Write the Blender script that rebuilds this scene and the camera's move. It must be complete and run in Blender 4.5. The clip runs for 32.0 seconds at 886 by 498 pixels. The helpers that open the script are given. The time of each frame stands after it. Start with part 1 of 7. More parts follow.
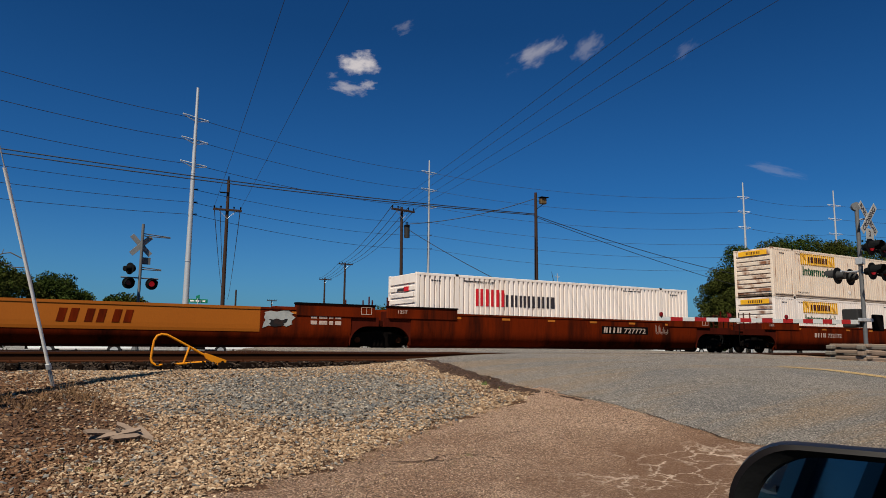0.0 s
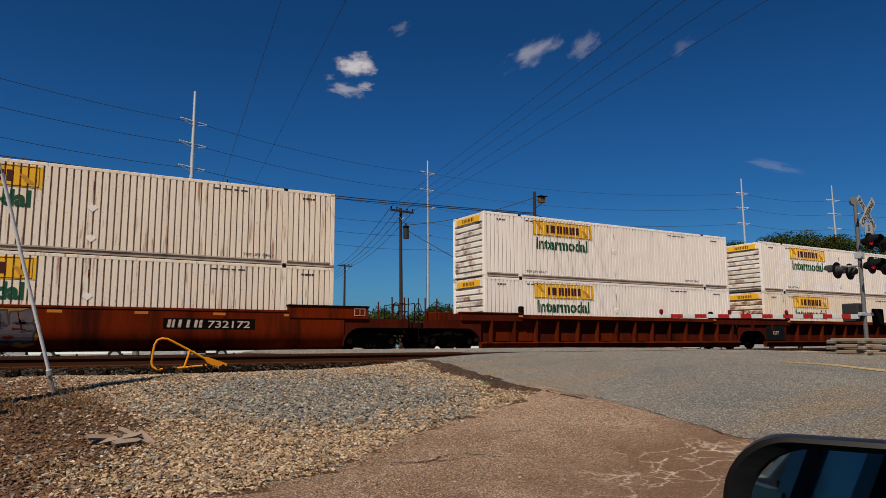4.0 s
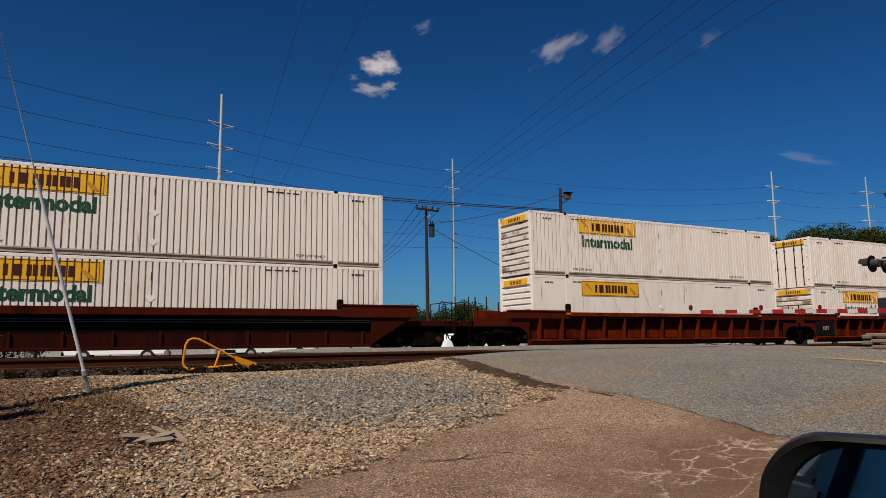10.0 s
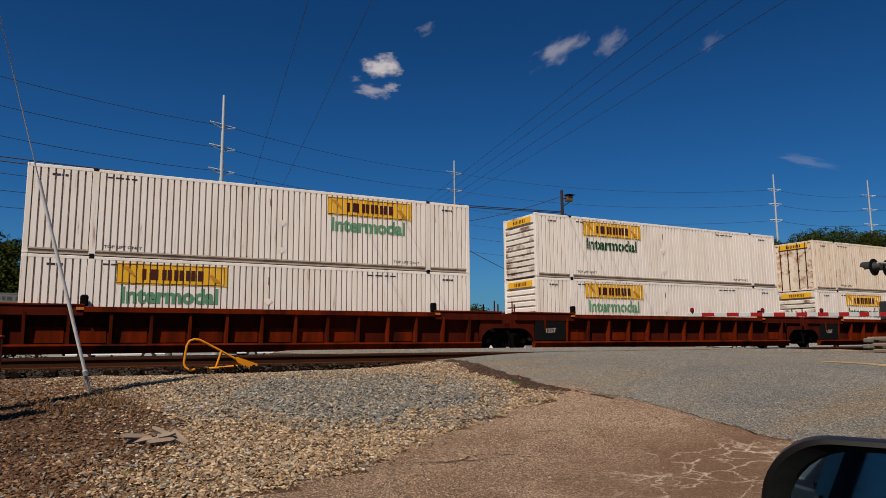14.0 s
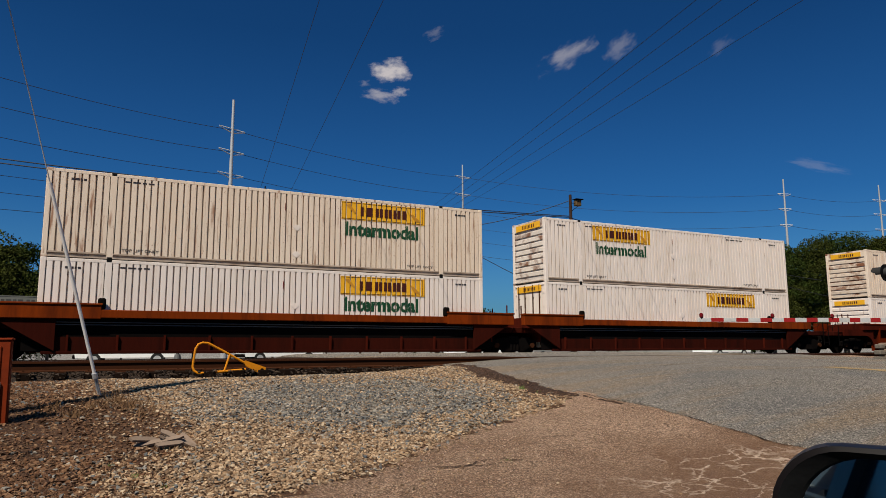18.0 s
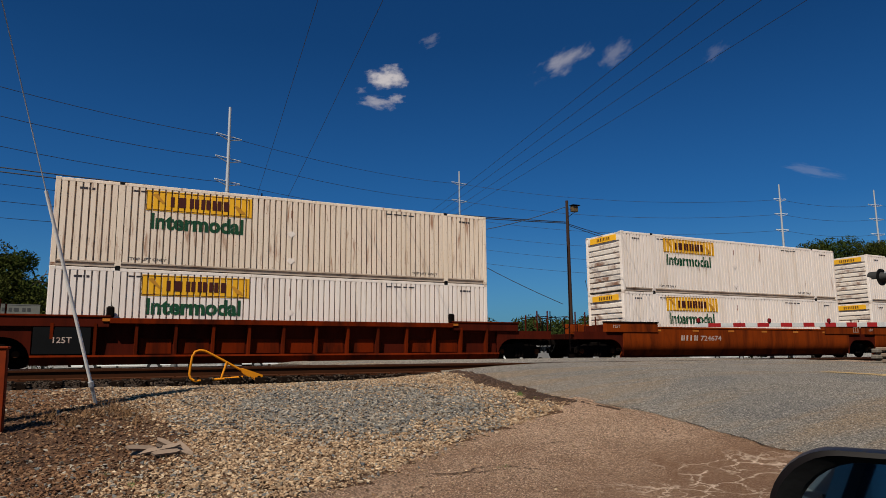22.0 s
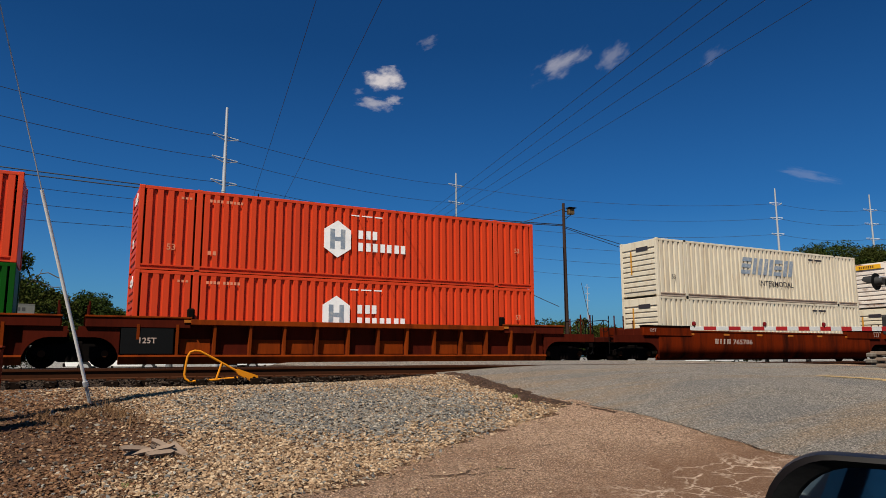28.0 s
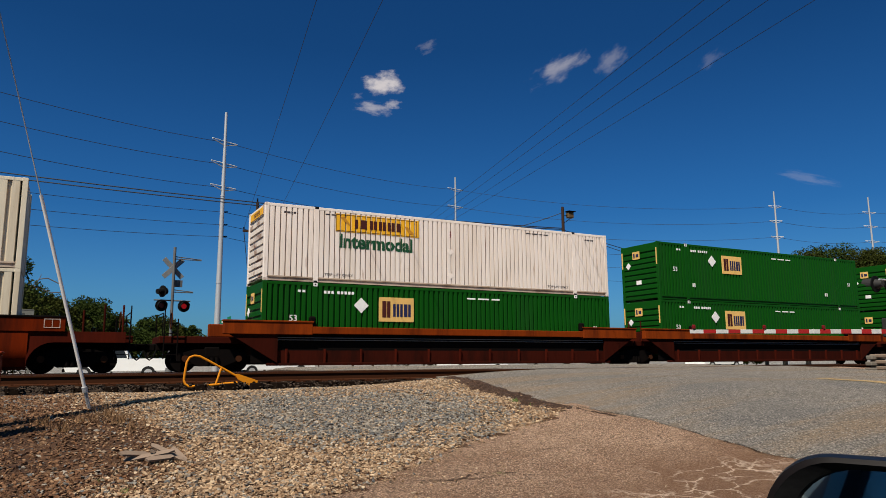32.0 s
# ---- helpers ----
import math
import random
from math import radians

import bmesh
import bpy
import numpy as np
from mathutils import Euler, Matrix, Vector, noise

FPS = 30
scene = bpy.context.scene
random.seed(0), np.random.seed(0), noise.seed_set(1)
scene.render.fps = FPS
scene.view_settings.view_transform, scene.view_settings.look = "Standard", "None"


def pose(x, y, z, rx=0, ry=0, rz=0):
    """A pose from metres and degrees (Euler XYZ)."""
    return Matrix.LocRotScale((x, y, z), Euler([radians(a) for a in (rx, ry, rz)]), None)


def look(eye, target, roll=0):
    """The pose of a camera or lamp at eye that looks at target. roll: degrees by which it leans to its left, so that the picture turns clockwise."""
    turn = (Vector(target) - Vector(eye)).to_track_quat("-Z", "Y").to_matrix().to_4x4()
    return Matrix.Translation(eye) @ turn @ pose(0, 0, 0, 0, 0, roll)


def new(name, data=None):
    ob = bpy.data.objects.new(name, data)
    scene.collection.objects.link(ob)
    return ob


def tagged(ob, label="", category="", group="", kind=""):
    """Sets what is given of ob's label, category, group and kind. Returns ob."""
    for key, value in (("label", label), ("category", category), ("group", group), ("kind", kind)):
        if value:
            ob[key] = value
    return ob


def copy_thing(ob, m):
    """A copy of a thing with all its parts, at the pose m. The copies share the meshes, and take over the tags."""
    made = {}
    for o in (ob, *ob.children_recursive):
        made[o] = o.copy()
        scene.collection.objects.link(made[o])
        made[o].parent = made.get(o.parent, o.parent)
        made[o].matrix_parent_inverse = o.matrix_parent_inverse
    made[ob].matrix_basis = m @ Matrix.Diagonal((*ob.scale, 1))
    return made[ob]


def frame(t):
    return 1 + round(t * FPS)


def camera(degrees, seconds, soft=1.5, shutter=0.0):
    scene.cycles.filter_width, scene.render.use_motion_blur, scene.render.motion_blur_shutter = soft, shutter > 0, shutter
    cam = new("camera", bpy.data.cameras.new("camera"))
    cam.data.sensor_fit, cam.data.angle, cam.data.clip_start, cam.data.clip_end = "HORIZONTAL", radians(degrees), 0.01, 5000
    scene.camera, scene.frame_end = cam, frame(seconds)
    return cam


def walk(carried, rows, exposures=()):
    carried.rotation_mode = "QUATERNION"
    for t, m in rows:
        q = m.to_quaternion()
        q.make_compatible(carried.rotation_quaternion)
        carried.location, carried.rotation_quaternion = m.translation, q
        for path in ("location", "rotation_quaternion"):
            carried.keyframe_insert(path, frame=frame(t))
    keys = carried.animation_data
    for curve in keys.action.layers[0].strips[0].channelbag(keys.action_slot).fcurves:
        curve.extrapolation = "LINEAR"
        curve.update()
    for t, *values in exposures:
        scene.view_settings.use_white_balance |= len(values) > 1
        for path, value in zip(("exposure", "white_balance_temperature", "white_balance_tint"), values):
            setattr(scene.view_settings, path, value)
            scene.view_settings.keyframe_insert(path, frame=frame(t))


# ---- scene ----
# World: x runs along the tracks (the train comes from +x), y points away over the tracks, z is up; z = 0 is the rail top of the main track.
HC = 0.30          # height of the camera over the rail top
FACE = 25.26       # distance of the containers' near sides
cam = camera(64.48, 32.0, soft=0.5, shutter=0.02)


def aim(yaw, pitch, roll, right=0.0, up=0.0):
    """A camera pose: degrees from the perpendicular of the track, and millimetres of sway."""
    y, p = radians(yaw), radians(pitch)
    eye = Vector((math.cos(y) * right / 1000, -math.sin(y) * right / 1000, HC + up / 1000))
    way = Vector((math.sin(y) * math.cos(p), math.cos(y) * math.cos(p), math.sin(p)))
    return look(eye, eye + way * 10, roll)


walk(cam, [
    (0, aim(30.45, 7.75, 0.53, -3.9, 1.5)),
    (0.5, aim(30.19, 7.83, 0.54, -4.3, 1.1)),
    (1, aim(30.26, 7.87, 0.29, -4.5, 1.2)),
    (1.5, aim(30.41, 7.88, 0.03, 1.5, -1)),
    (2, aim(30.59, 7.84, -0.16, 1.1, -0)),
    (2.5, aim(30.46, 7.75, -0.23, 2.4, -0.3)),
    (3, aim(30.38, 7.81, -0.21, 1.9, -0.5)),
    (3.5, aim(30.59, 7.86, -0.37, 5.6, -1.9)),
    (5.5, aim(29.69, 7.31, 0, 1.3, -0.9)),
    (6, aim(29.49, 7.32, -0.18, 2.3, -1)),
    (6.5, aim(29.41, 7.43, -0.4, 2.8, -0.3)),
    (7, aim(29.31, 7.51, -0.43, 4.7, -1.3)),
    (7.5, aim(28.78, 7.48, -0.22, -3.9, 1.1)),
    (8, aim(28.51, 7.54, -0.14, -2.5, 0.4)),
    (8.5, aim(28.55, 7.65, -0.11, -2.1, 0.6)),
    (9, aim(28.56, 7.65, -0.29, -0.6, -0.1)),
    (9.5, aim(28.52, 7.64, -0.64, 2, -1.4)),
    (10, aim(28.36, 7.64, -0.71, 2.1, -0.3)),
    (10.5, aim(28.13, 7.73, -0.6, 3.1, -0.5)),
    (11, aim(27.67, 7.78, -0.33, -1.2, 0.3)),
    (11.5, aim(27.5, 7.75, -0.03, -3.9, 1.2)),
    (12, aim(27.4, 7.64, 0.03, -4.6, 0.5)),
    (12.5, aim(27.58, 7.63, -0.25, 1.5, -0)),
    (13, aim(27.83, 7.62, -0.4, 1.6, 0.4)),
    (13.5, aim(28, 7.59, -0.35, -1.5, -0.3)),
    (14, aim(28.25, 7.78, -0.47, 0.7, -0.2)),
    (14.5, aim(28.22, 7.89, -0.08, -1.9, 0.4)),
    (16.5, aim(26.81, 7.9, 0.34, -8, 1.5)),
    (17, aim(27.23, 7.97, 0.01, -4.7, 1.4)),
    (17.5, aim(27.49, 8.01, -0.2, -4.5, 0.7)),
    (18, aim(27.58, 8.13, -0.24, 0.6, 0.3)),
    (18.5, aim(27.78, 8.28, -0.17, -1.7, 0.5)),
    (19, aim(27.92, 8.2, -0.31, -0, -0)),
    (19.5, aim(27.9, 8.19, -0.33, -2.2, 0.3)),
    (20, aim(27.84, 8.42, -0.46, -0.4, -0.4)),
    (20.5, aim(27.76, 8.58, -0.48, -0.5, 0.2)),
    (21, aim(27.7, 8.58, -0.5, -1.2, 0.2)),
    (21.5, aim(27.83, 8.56, -0.59, 1.5, -0.5)),
    (22, aim(27.83, 8.65, -0.52, 2.2, -0.4)),
    (22.5, aim(27.76, 8.72, -0.39, 2.1, -0.5)),
    (23, aim(27.77, 8.66, -0.24, 1.2, 0.3)),
    (23.5, aim(27.78, 8.6, -0.12, 0.5, 0.4)),
    (24, aim(27.97, 8.58, 0.02, -1.3, -0.3)),
    (24.5, aim(28.28, 8.6, 0.06, 1.6, 0.5)),
    (25, aim(28.48, 8.61, -0.04, 1.5, 0.3)),
    (25.5, aim(28.58, 8.56, -0.11, 1.8, -0.3)),
    (27.5, aim(28.14, 8.77, -0.21, 1.6, -0.3)),
    (28, aim(28.13, 8.79, -0.2, 1.8, 0.3)),
    (28.5, aim(28.06, 8.85, -0.24, 2.4, -0.3)),
    (29, aim(27.99, 8.85, -0.23, 1.6, -0.4)),
    (29.5, aim(27.93, 8.85, -0.22, -0, -0.6)),
    (30, aim(27.95, 8.86, -0.28, 1.6, -0.3)),
    (30.5, aim(27.99, 8.94, -0.3, 1.2, -0.3)),
    (31, aim(28.1, 8.96, -0.29, 1.2, 0.3)),
    (31.5, aim(28.22, 8.97, -0.41, 1.5, 0.1)),
    (32, aim(28.18, 9.12, -0.4, 1.6, -0.3)),
], exposures=[(0, 0.42), (1, 0.28), (2, 0.27), (3, 0.30), (6, 0.29), (9, 0.28), (12, 0.27), (14, 0.27), (17, 0.30), (19, 0.27), (21, 0.28), (23, 0.30), (24, 0.44), (25, 0.64), (26.5, 0.68), (28, 0.50), (29, 0.34), (30, 0.25), (31, 0.30), (32, 0.49)])

# ---- light ----
SUN_FROM, SUN_UP = 232.0, 54.0     # bearing from +y towards +x, and elevation
sun = new("sun", bpy.data.lights.new("sun", "SUN"))
sun.data.energy, sun.data.angle, sun.data.color = 5.0, radians(0.53), (1.0, 0.925, 0.80)
b, e = radians(SUN_FROM), radians(SUN_UP)
sun_way = Vector((math.sin(b) * math.cos(e), math.cos(b) * math.cos(e), math.sin(e)))
sun.matrix_world = look(sun_way * 60, (0, 0, 0))
world = bpy.data.worlds.new("world")
scene.world = world
world.use_nodes = True
wn = world.node_tree
sky = wn.nodes.new("ShaderNodeTexSky")
sky.sky_type, sky.sun_disc = "NISHITA", False
sky.sun_elevation, sky.sun_rotation = e, b
sky.air_density, sky.dust_density, sky.ozone_density, sky.altitude = 1.0, 1.8, 5.0, 300
deep = wn.nodes.new("ShaderNodeMix")
deep.data_type, deep.blend_type = "RGBA", "MULTIPLY"
deep.inputs[0].default_value = 1.0
way_up, split, tint = wn.nodes.new("ShaderNodeTexCoord"), wn.nodes.new("ShaderNodeSeparateXYZ"), wn.nodes.new("ShaderNodeValToRGB")
stops = tint.color_ramp.elements       # deep blue above, paler haze towards the horizon
stops[0].position, stops[0].color = 0.0, (0.46, 0.97, 1.32, 1)
stops[1].position, stops[1].color = 0.42, (0.098, 0.415, 0.735, 1)
q = stops.new(0.2)
q.color = (0.165, 0.585, 0.99, 1)
wn.links.new(way_up.outputs["Generated"], split.inputs[0])
wn.links.new(split.outputs[2], tint.inputs[0])
wn.links.new(tint.outputs[0], deep.inputs[7])
wn.links.new(sky.outputs[0], deep.inputs[6])
wn.links.new(deep.outputs[2], wn.nodes["Background"].inputs[0])
wn.nodes["Background"].inputs[1].default_value = 0.055


# ---- mesh builders ----
class Geo:
    """Collects vertices and faces of one mesh."""

    def __init__(self):
        self.v, self.f, self.m = [], [], []

    def add(self, verts, faces, mi=0):
        n = len(self.v)
        self.v += [tuple(q) for q in verts]
        self.f += [tuple(n + i for i in q) for q in faces]
        self.m += [mi] * len(faces)
        return self

    def box(self, x0, x1, y0, y1, z0, z1, c=0.0, m=None, mi=0):
        """A box, its edges chamfered by c, moved by the matrix m."""
        if c <= 0:
            vs = [(x, y, z) for x in (x0, x1) for y in (y0, y1) for z in (z0, z1)]
            fs = [(0, 1, 3, 2), (4, 6, 7, 5), (0, 4, 5, 1), (2, 3, 7, 6), (0, 2, 6, 4), (1, 5, 7, 3)]
        else:
            vs, fs = [], []
            lo, hi = (x0, y0, z0), (x1, y1, z1)
            index = {}
            for sx in (0, 1):
                for sy in (0, 1):
                    for sz in (0, 1):
                        s = (sx, sy, sz)
                        for a in range(3):
                            q = [(hi if s[k] else lo)[k] + (0 if k == a else (-c if s[k] else c)) for k in range(3)]
                            index[(s, a)] = len(vs)
                            vs.append(tuple(q))
            def quad(*ids):
                fs.append(tuple(index[i] for i in ids))
            for a in range(3):
                u, w = (a + 1) % 3, (a + 2) % 3
                for side in (0, 1):
                    cs = []
                    for su, sw in ((0, 0), (1, 0), (1, 1), (0, 1)):
                        s = [0, 0, 0]
                        s[a], s[u], s[w] = side, su, sw
                        cs.append((tuple(s), a))
                    quad(*(cs if side else cs[::-1]))
                for su in (0, 1):
                    for sw in (0, 1):
                        s0, s1 = [0, 0, 0], [0, 0, 0]
                        s0[a], s1[a] = 0, 1
                        s0[u] = s1[u] = su
                        s0[w] = s1[w] = sw
                        s0, s1 = tuple(s0), tuple(s1)
                        ids = [(s0, u), (s1, u), (s1, w), (s0, w)]
                        quad(*(ids if su == sw else ids[::-1]))
            for s in [(i, j, k) for i in (0, 1) for j in (0, 1) for k in (0, 1)]:
                ids = [(s, 0), (s, 1), (s, 2)]
                quad(*(ids if sum(s) % 2 else ids[::-1]))
        if m is not None:
            vs = [m @ Vector(q) for q in vs]
        return self.add(vs, fs, mi)

    def extrude(self, profile, x0, x1, axis="x", m=None, mi=0):
        """A closed profile (pairs) drawn along an axis from x0 to x1."""
        n = len(profile)
        order = {"x": lambda a, q: (a, q[0], q[1]), "y": lambda a, q: (q[0], a, q[1]), "z": lambda a, q: (q[0], q[1], a)}[axis]
        vs = [order(x0, q) for q in profile] + [order(x1, q) for q in profile]
        fs = [(i, (i + 1) % n, n + (i + 1) % n, n + i) for i in range(n)] + [tuple(range(n))[::-1], tuple(range(n, 2 * n))]
        if m is not None:
            vs = [m @ Vector(q) for q in vs]
        return self.add(vs, fs, mi)

    def tube(self, a, b, r0, r1=None, n=10, caps=True, mi=0):
        """A round bar from a to b."""
        a, b = Vector(a), Vector(b)
        r1 = r0 if r1 is None else r1
        d = (b - a).normalized()
        u = d.orthogonal().normalized()
        w = d.cross(u)
        ring = [(math.cos(2 * math.pi * i / n), math.sin(2 * math.pi * i / n)) for i in range(n)]
        vs = [a + (u * p + w * q) * r0 for p, q in ring] + [b + (u * p + w * q) * r1 for p, q in ring]
        fs = [(i, (i + 1) % n, n + (i + 1) % n, n + i) for i in range(n)]
        if caps:
            fs += [tuple(range(n))[::-1], tuple(range(n, 2 * n))]
        return self.add(vs, fs, mi)

    def pipe(self, points, r, n=10, closed=False, mi=0):
        """A bent round bar along points."""
        pts = [Vector(q) for q in points]
        k = len(pts)
        up = None
        rings = []
        for i, q in enumerate(pts):
            before = pts[i - 1] if (i or closed) else q
            after = pts[(i + 1) % k] if (i < k - 1 or closed) else q
            d = (after - before).normalized()
            up = d.orthogonal().normalized() if up is None else (up - d * up.dot(d)).normalized()
            w = d.cross(up)
            rings.append([q + (up * math.cos(2 * math.pi * j / n) + w * math.sin(2 * math.pi * j / n)) * r for j in range(n)])
        vs = [q for ring in rings for q in ring]
        fs = []
        for i in range(k if closed else k - 1):
            i2 = (i + 1) % k
            for j in range(n):
                fs.append((i * n + j, i * n + (j + 1) % n, i2 * n + (j + 1) % n, i2 * n + j))
        if not closed:
            fs += [tuple(range(n))[::-1], tuple(range((k - 1) * n, k * n))]
        return self.add(vs, fs, mi)

    def disc(self, centre, axis, r, depth, n=20, mi=0):
        c, d = Vector(centre), Vector(axis).normalized()
        return self.tube(c - d * depth / 2, c + d * depth / 2, r, n=n, mi=mi)

    def mesh(self, name, *mats, smooth=False):
        me = bpy.data.meshes.new(name)
        me.from_pydata([tuple(q) for q in self.v], [], self.f)
        for q in mats:
            me.materials.append(q)
        if any(self.m):
            me.polygons.foreach_set("material_index", self.m)
        if smooth:
            me.shade_smooth()
            me.set_sharp_from_angle(angle=radians(35))
        me.update()
        return me


def part(name, geo, material, parent, label="", smooth=False, m=None):
    me = geo if isinstance(geo, bpy.types.Mesh) else geo.mesh(name, *(material if isinstance(material, (list, tuple)) else (material,)), smooth=smooth)
    ob = new(name, me)
    ob.parent = parent
    if m is not None:
        ob.matrix_basis = m
    if label:
        ob["label"] = label
    return ob


def thing(name, m, label, category, group="", kind=""):
    ob = new(name)
    ob.empty_display_size = 0.2
    ob.matrix_basis = m
    return tagged(ob, label, category, group, kind)


def solid(name, geo, material, label, category, group="", kind="", smooth=False, m=None):
    ob = part(name, geo, material, None, label, smooth, m)
    return tagged(ob, label, category, group, kind)


LETTERS = {}


def letters(text, size, wide=None, depth=0.004):
    """Flat lettering in the x-z plane, facing -y, its left foot at the origin; wide: squeezed to that width."""
    key = (text, size, wide)
    if key not in LETTERS:
        cu = bpy.data.curves.new("letters", "FONT")
        cu.body, cu.size, cu.extrude, cu.resolution_u, cu.offset = text, size, depth / 2, 3, (0.04 if size > 0.5 else 0.012) * size
        ob = bpy.data.objects.new("letters", cu)
        scene.collection.objects.link(ob)
        bpy.context.view_layer.update()
        me = bpy.data.meshes.new_from_object(ob.evaluated_get(bpy.context.evaluated_depsgraph_get()))
        bpy.data.objects.remove(ob)
        n = np.empty(len(me.vertices) * 3, np.float32)
        me.vertices.foreach_get("co", n)
        n = n.reshape(-1, 3)
        n[:, 0] -= n[:, 0].min()
        if wide:
            n[:, 0] *= wide / n[:, 0].max()
        geo = Geo()
        geo.v = [(float(q[0]), float(-q[2]), float(q[1])) for q in n]
        geo.f = [tuple(p.vertices) for p in me.polygons]
        geo.m = [0] * len(geo.f)
        LETTERS[key] = geo
    return LETTERS[key]


def text_part(text, size, x, y, z, material, parent, wide=None, label="", slant=0.0, keep=None):
    src = letters(text, size, wide)
    g = Geo()
    g.add([(q[0] + x + slant * q[2], q[1] + y, q[2] + z) for q in src.v], src.f)
    return part("lettering", keep(g) if keep else g, material, parent, label)


# ---- materials ----
def material(name, colour, rough=0.6, metal=0.0, dirt=None, dirt_amount=0.35, scale=3.0, fine=40.0, bump=0.15, streak=False, spread=0.08, spec=0.2, grain=0.25, lo=0.48, hi=0.78, drips=None):
    """Painted, rusty or stony surface: a base colour with fine grain, larger stains towards dirt, and slight relief."""
    ma = bpy.data.materials.new(name)
    ma.use_nodes = True
    nt = ma.node_tree
    bs = nt.nodes["Principled BSDF"]
    bs.inputs["Roughness"].default_value, bs.inputs["Metallic"].default_value = rough, metal
    bs.inputs["Specular IOR Level"].default_value = spec
    dirt = dirt or tuple(c * 0.55 for c in colour)
    co = nt.nodes.new("ShaderNodeTexCoord")
    mp = nt.nodes.new("ShaderNodeMapping")
    mp.inputs["Scale"].default_value = (1, 1, 0.12) if streak else (1, 1, 1)
    nt.links.new(co.outputs["Object"], mp.inputs[0])
    oi = nt.nodes.new("ShaderNodeObjectInfo")
    shift = nt.nodes.new("ShaderNodeVectorMath")
    shift.operation = "SCALE"
    shift.inputs[0].default_value = (37.0, 23.0, 51.0)
    nt.links.new(oi.outputs["Random"], shift.inputs["Scale"])
    nt.links.new(shift.outputs[0], mp.inputs["Location"])
    big, small = nt.nodes.new("ShaderNodeTexNoise"), nt.nodes.new("ShaderNodeTexNoise")
    for n, s, d in ((big, scale, 6), (small, fine, 3)):
        n.inputs["Scale"].default_value, n.inputs["Detail"].default_value, n.inputs["Roughness"].default_value = s, d, 0.65
        nt.links.new(mp.outputs[0], n.inputs["Vector"])
    ramp = nt.nodes.new("ShaderNodeMapRange")
    ramp.inputs["From Min"].default_value, ramp.inputs["From Max"].default_value = lo, hi
    ramp.inputs["To Max"].default_value = dirt_amount
    nt.links.new(big.outputs[0], ramp.inputs[0])
    stain = nt.nodes.new("ShaderNodeMix")
    stain.data_type = "RGBA"
    stain.inputs[6].default_value, stain.inputs[7].default_value = (*colour, 1), (*dirt, 1)
    nt.links.new(ramp.outputs[0], stain.inputs[0])
    vary = nt.nodes.new("ShaderNodeMapRange")
    vary.inputs["To Min"].default_value, vary.inputs["To Max"].default_value = 1 - grain, 1 + grain
    nt.links.new(small.outputs[0], vary.inputs[0])
    each = nt.nodes.new("ShaderNodeMapRange")
    each.inputs["To Min"].default_value, each.inputs["To Max"].default_value = 1 - spread, 1 + spread
    nt.links.new(oi.outputs["Random"], each.inputs[0])
    both = nt.nodes.new("ShaderNodeMath")
    both.operation = "MULTIPLY"
    nt.links.new(vary.outputs[0], both.inputs[0])
    nt.links.new(each.outputs[0], both.inputs[1])
    out = nt.nodes.new("ShaderNodeVectorMath")
    out.operation = "SCALE"
    tone = stain.outputs[2]
    if drips:          # narrow rusty runs down the sheet and small chips
        colour_, low_, high_, most = drips
        for size_, squash, a0, a1 in ((7.0, 0.09, low_, high_), (26.0, 0.5, low_ + 0.035, high_ + 0.03)):
            m2, n2, r2, x2 = nt.nodes.new("ShaderNodeMapping"), nt.nodes.new("ShaderNodeTexNoise"), nt.nodes.new("ShaderNodeMapRange"), nt.nodes.new("ShaderNodeMix")
            m2.inputs["Scale"].default_value = (1, 1, squash)
            nt.links.new(co.outputs["Object"], m2.inputs[0])
            nt.links.new(shift.outputs[0], m2.inputs["Location"])
            n2.inputs["Scale"].default_value, n2.inputs["Detail"].default_value, n2.inputs["Roughness"].default_value = size_, 5, 0.6
            nt.links.new(m2.outputs[0], n2.inputs["Vector"])
            r2.inputs["From Min"].default_value, r2.inputs["From Max"].default_value, r2.inputs["To Max"].default_value = a0, a1, most
            nt.links.new(n2.outputs[0], r2.inputs[0])
            x2.data_type = "RGBA"
            x2.inputs[7].default_value = (*colour_, 1)
            nt.links.new(r2.outputs[0], x2.inputs[0])
            nt.links.new(tone, x2.inputs[6])
            tone = x2.outputs[2]
    nt.links.new(tone, out.inputs[0])
    nt.links.new(both.outputs[0], out.inputs["Scale"])
    nt.links.new(out.outputs[0], bs.inputs["Base Color"])
    if bump:
        bp = nt.nodes.new("ShaderNodeBump")
        bp.inputs["Strength"].default_value, bp.inputs["Distance"].default_value = bump, 0.01
        nt.links.new(small.outputs[0], bp.inputs["Height"])
        nt.links.new(bp.outputs[0], bs.inputs["Normal"])
    return ma


def glow(name, colour, strength):
    ma = bpy.data.materials.new(name)
    ma.use_nodes = True
    bs = ma.node_tree.nodes["Principled BSDF"]
    bs.inputs["Base Color"].default_value = (*colour, 1)
    bs.inputs["Emission Color"].default_value, bs.inputs["Emission Strength"].default_value = (*colour, 1), strength
    return ma


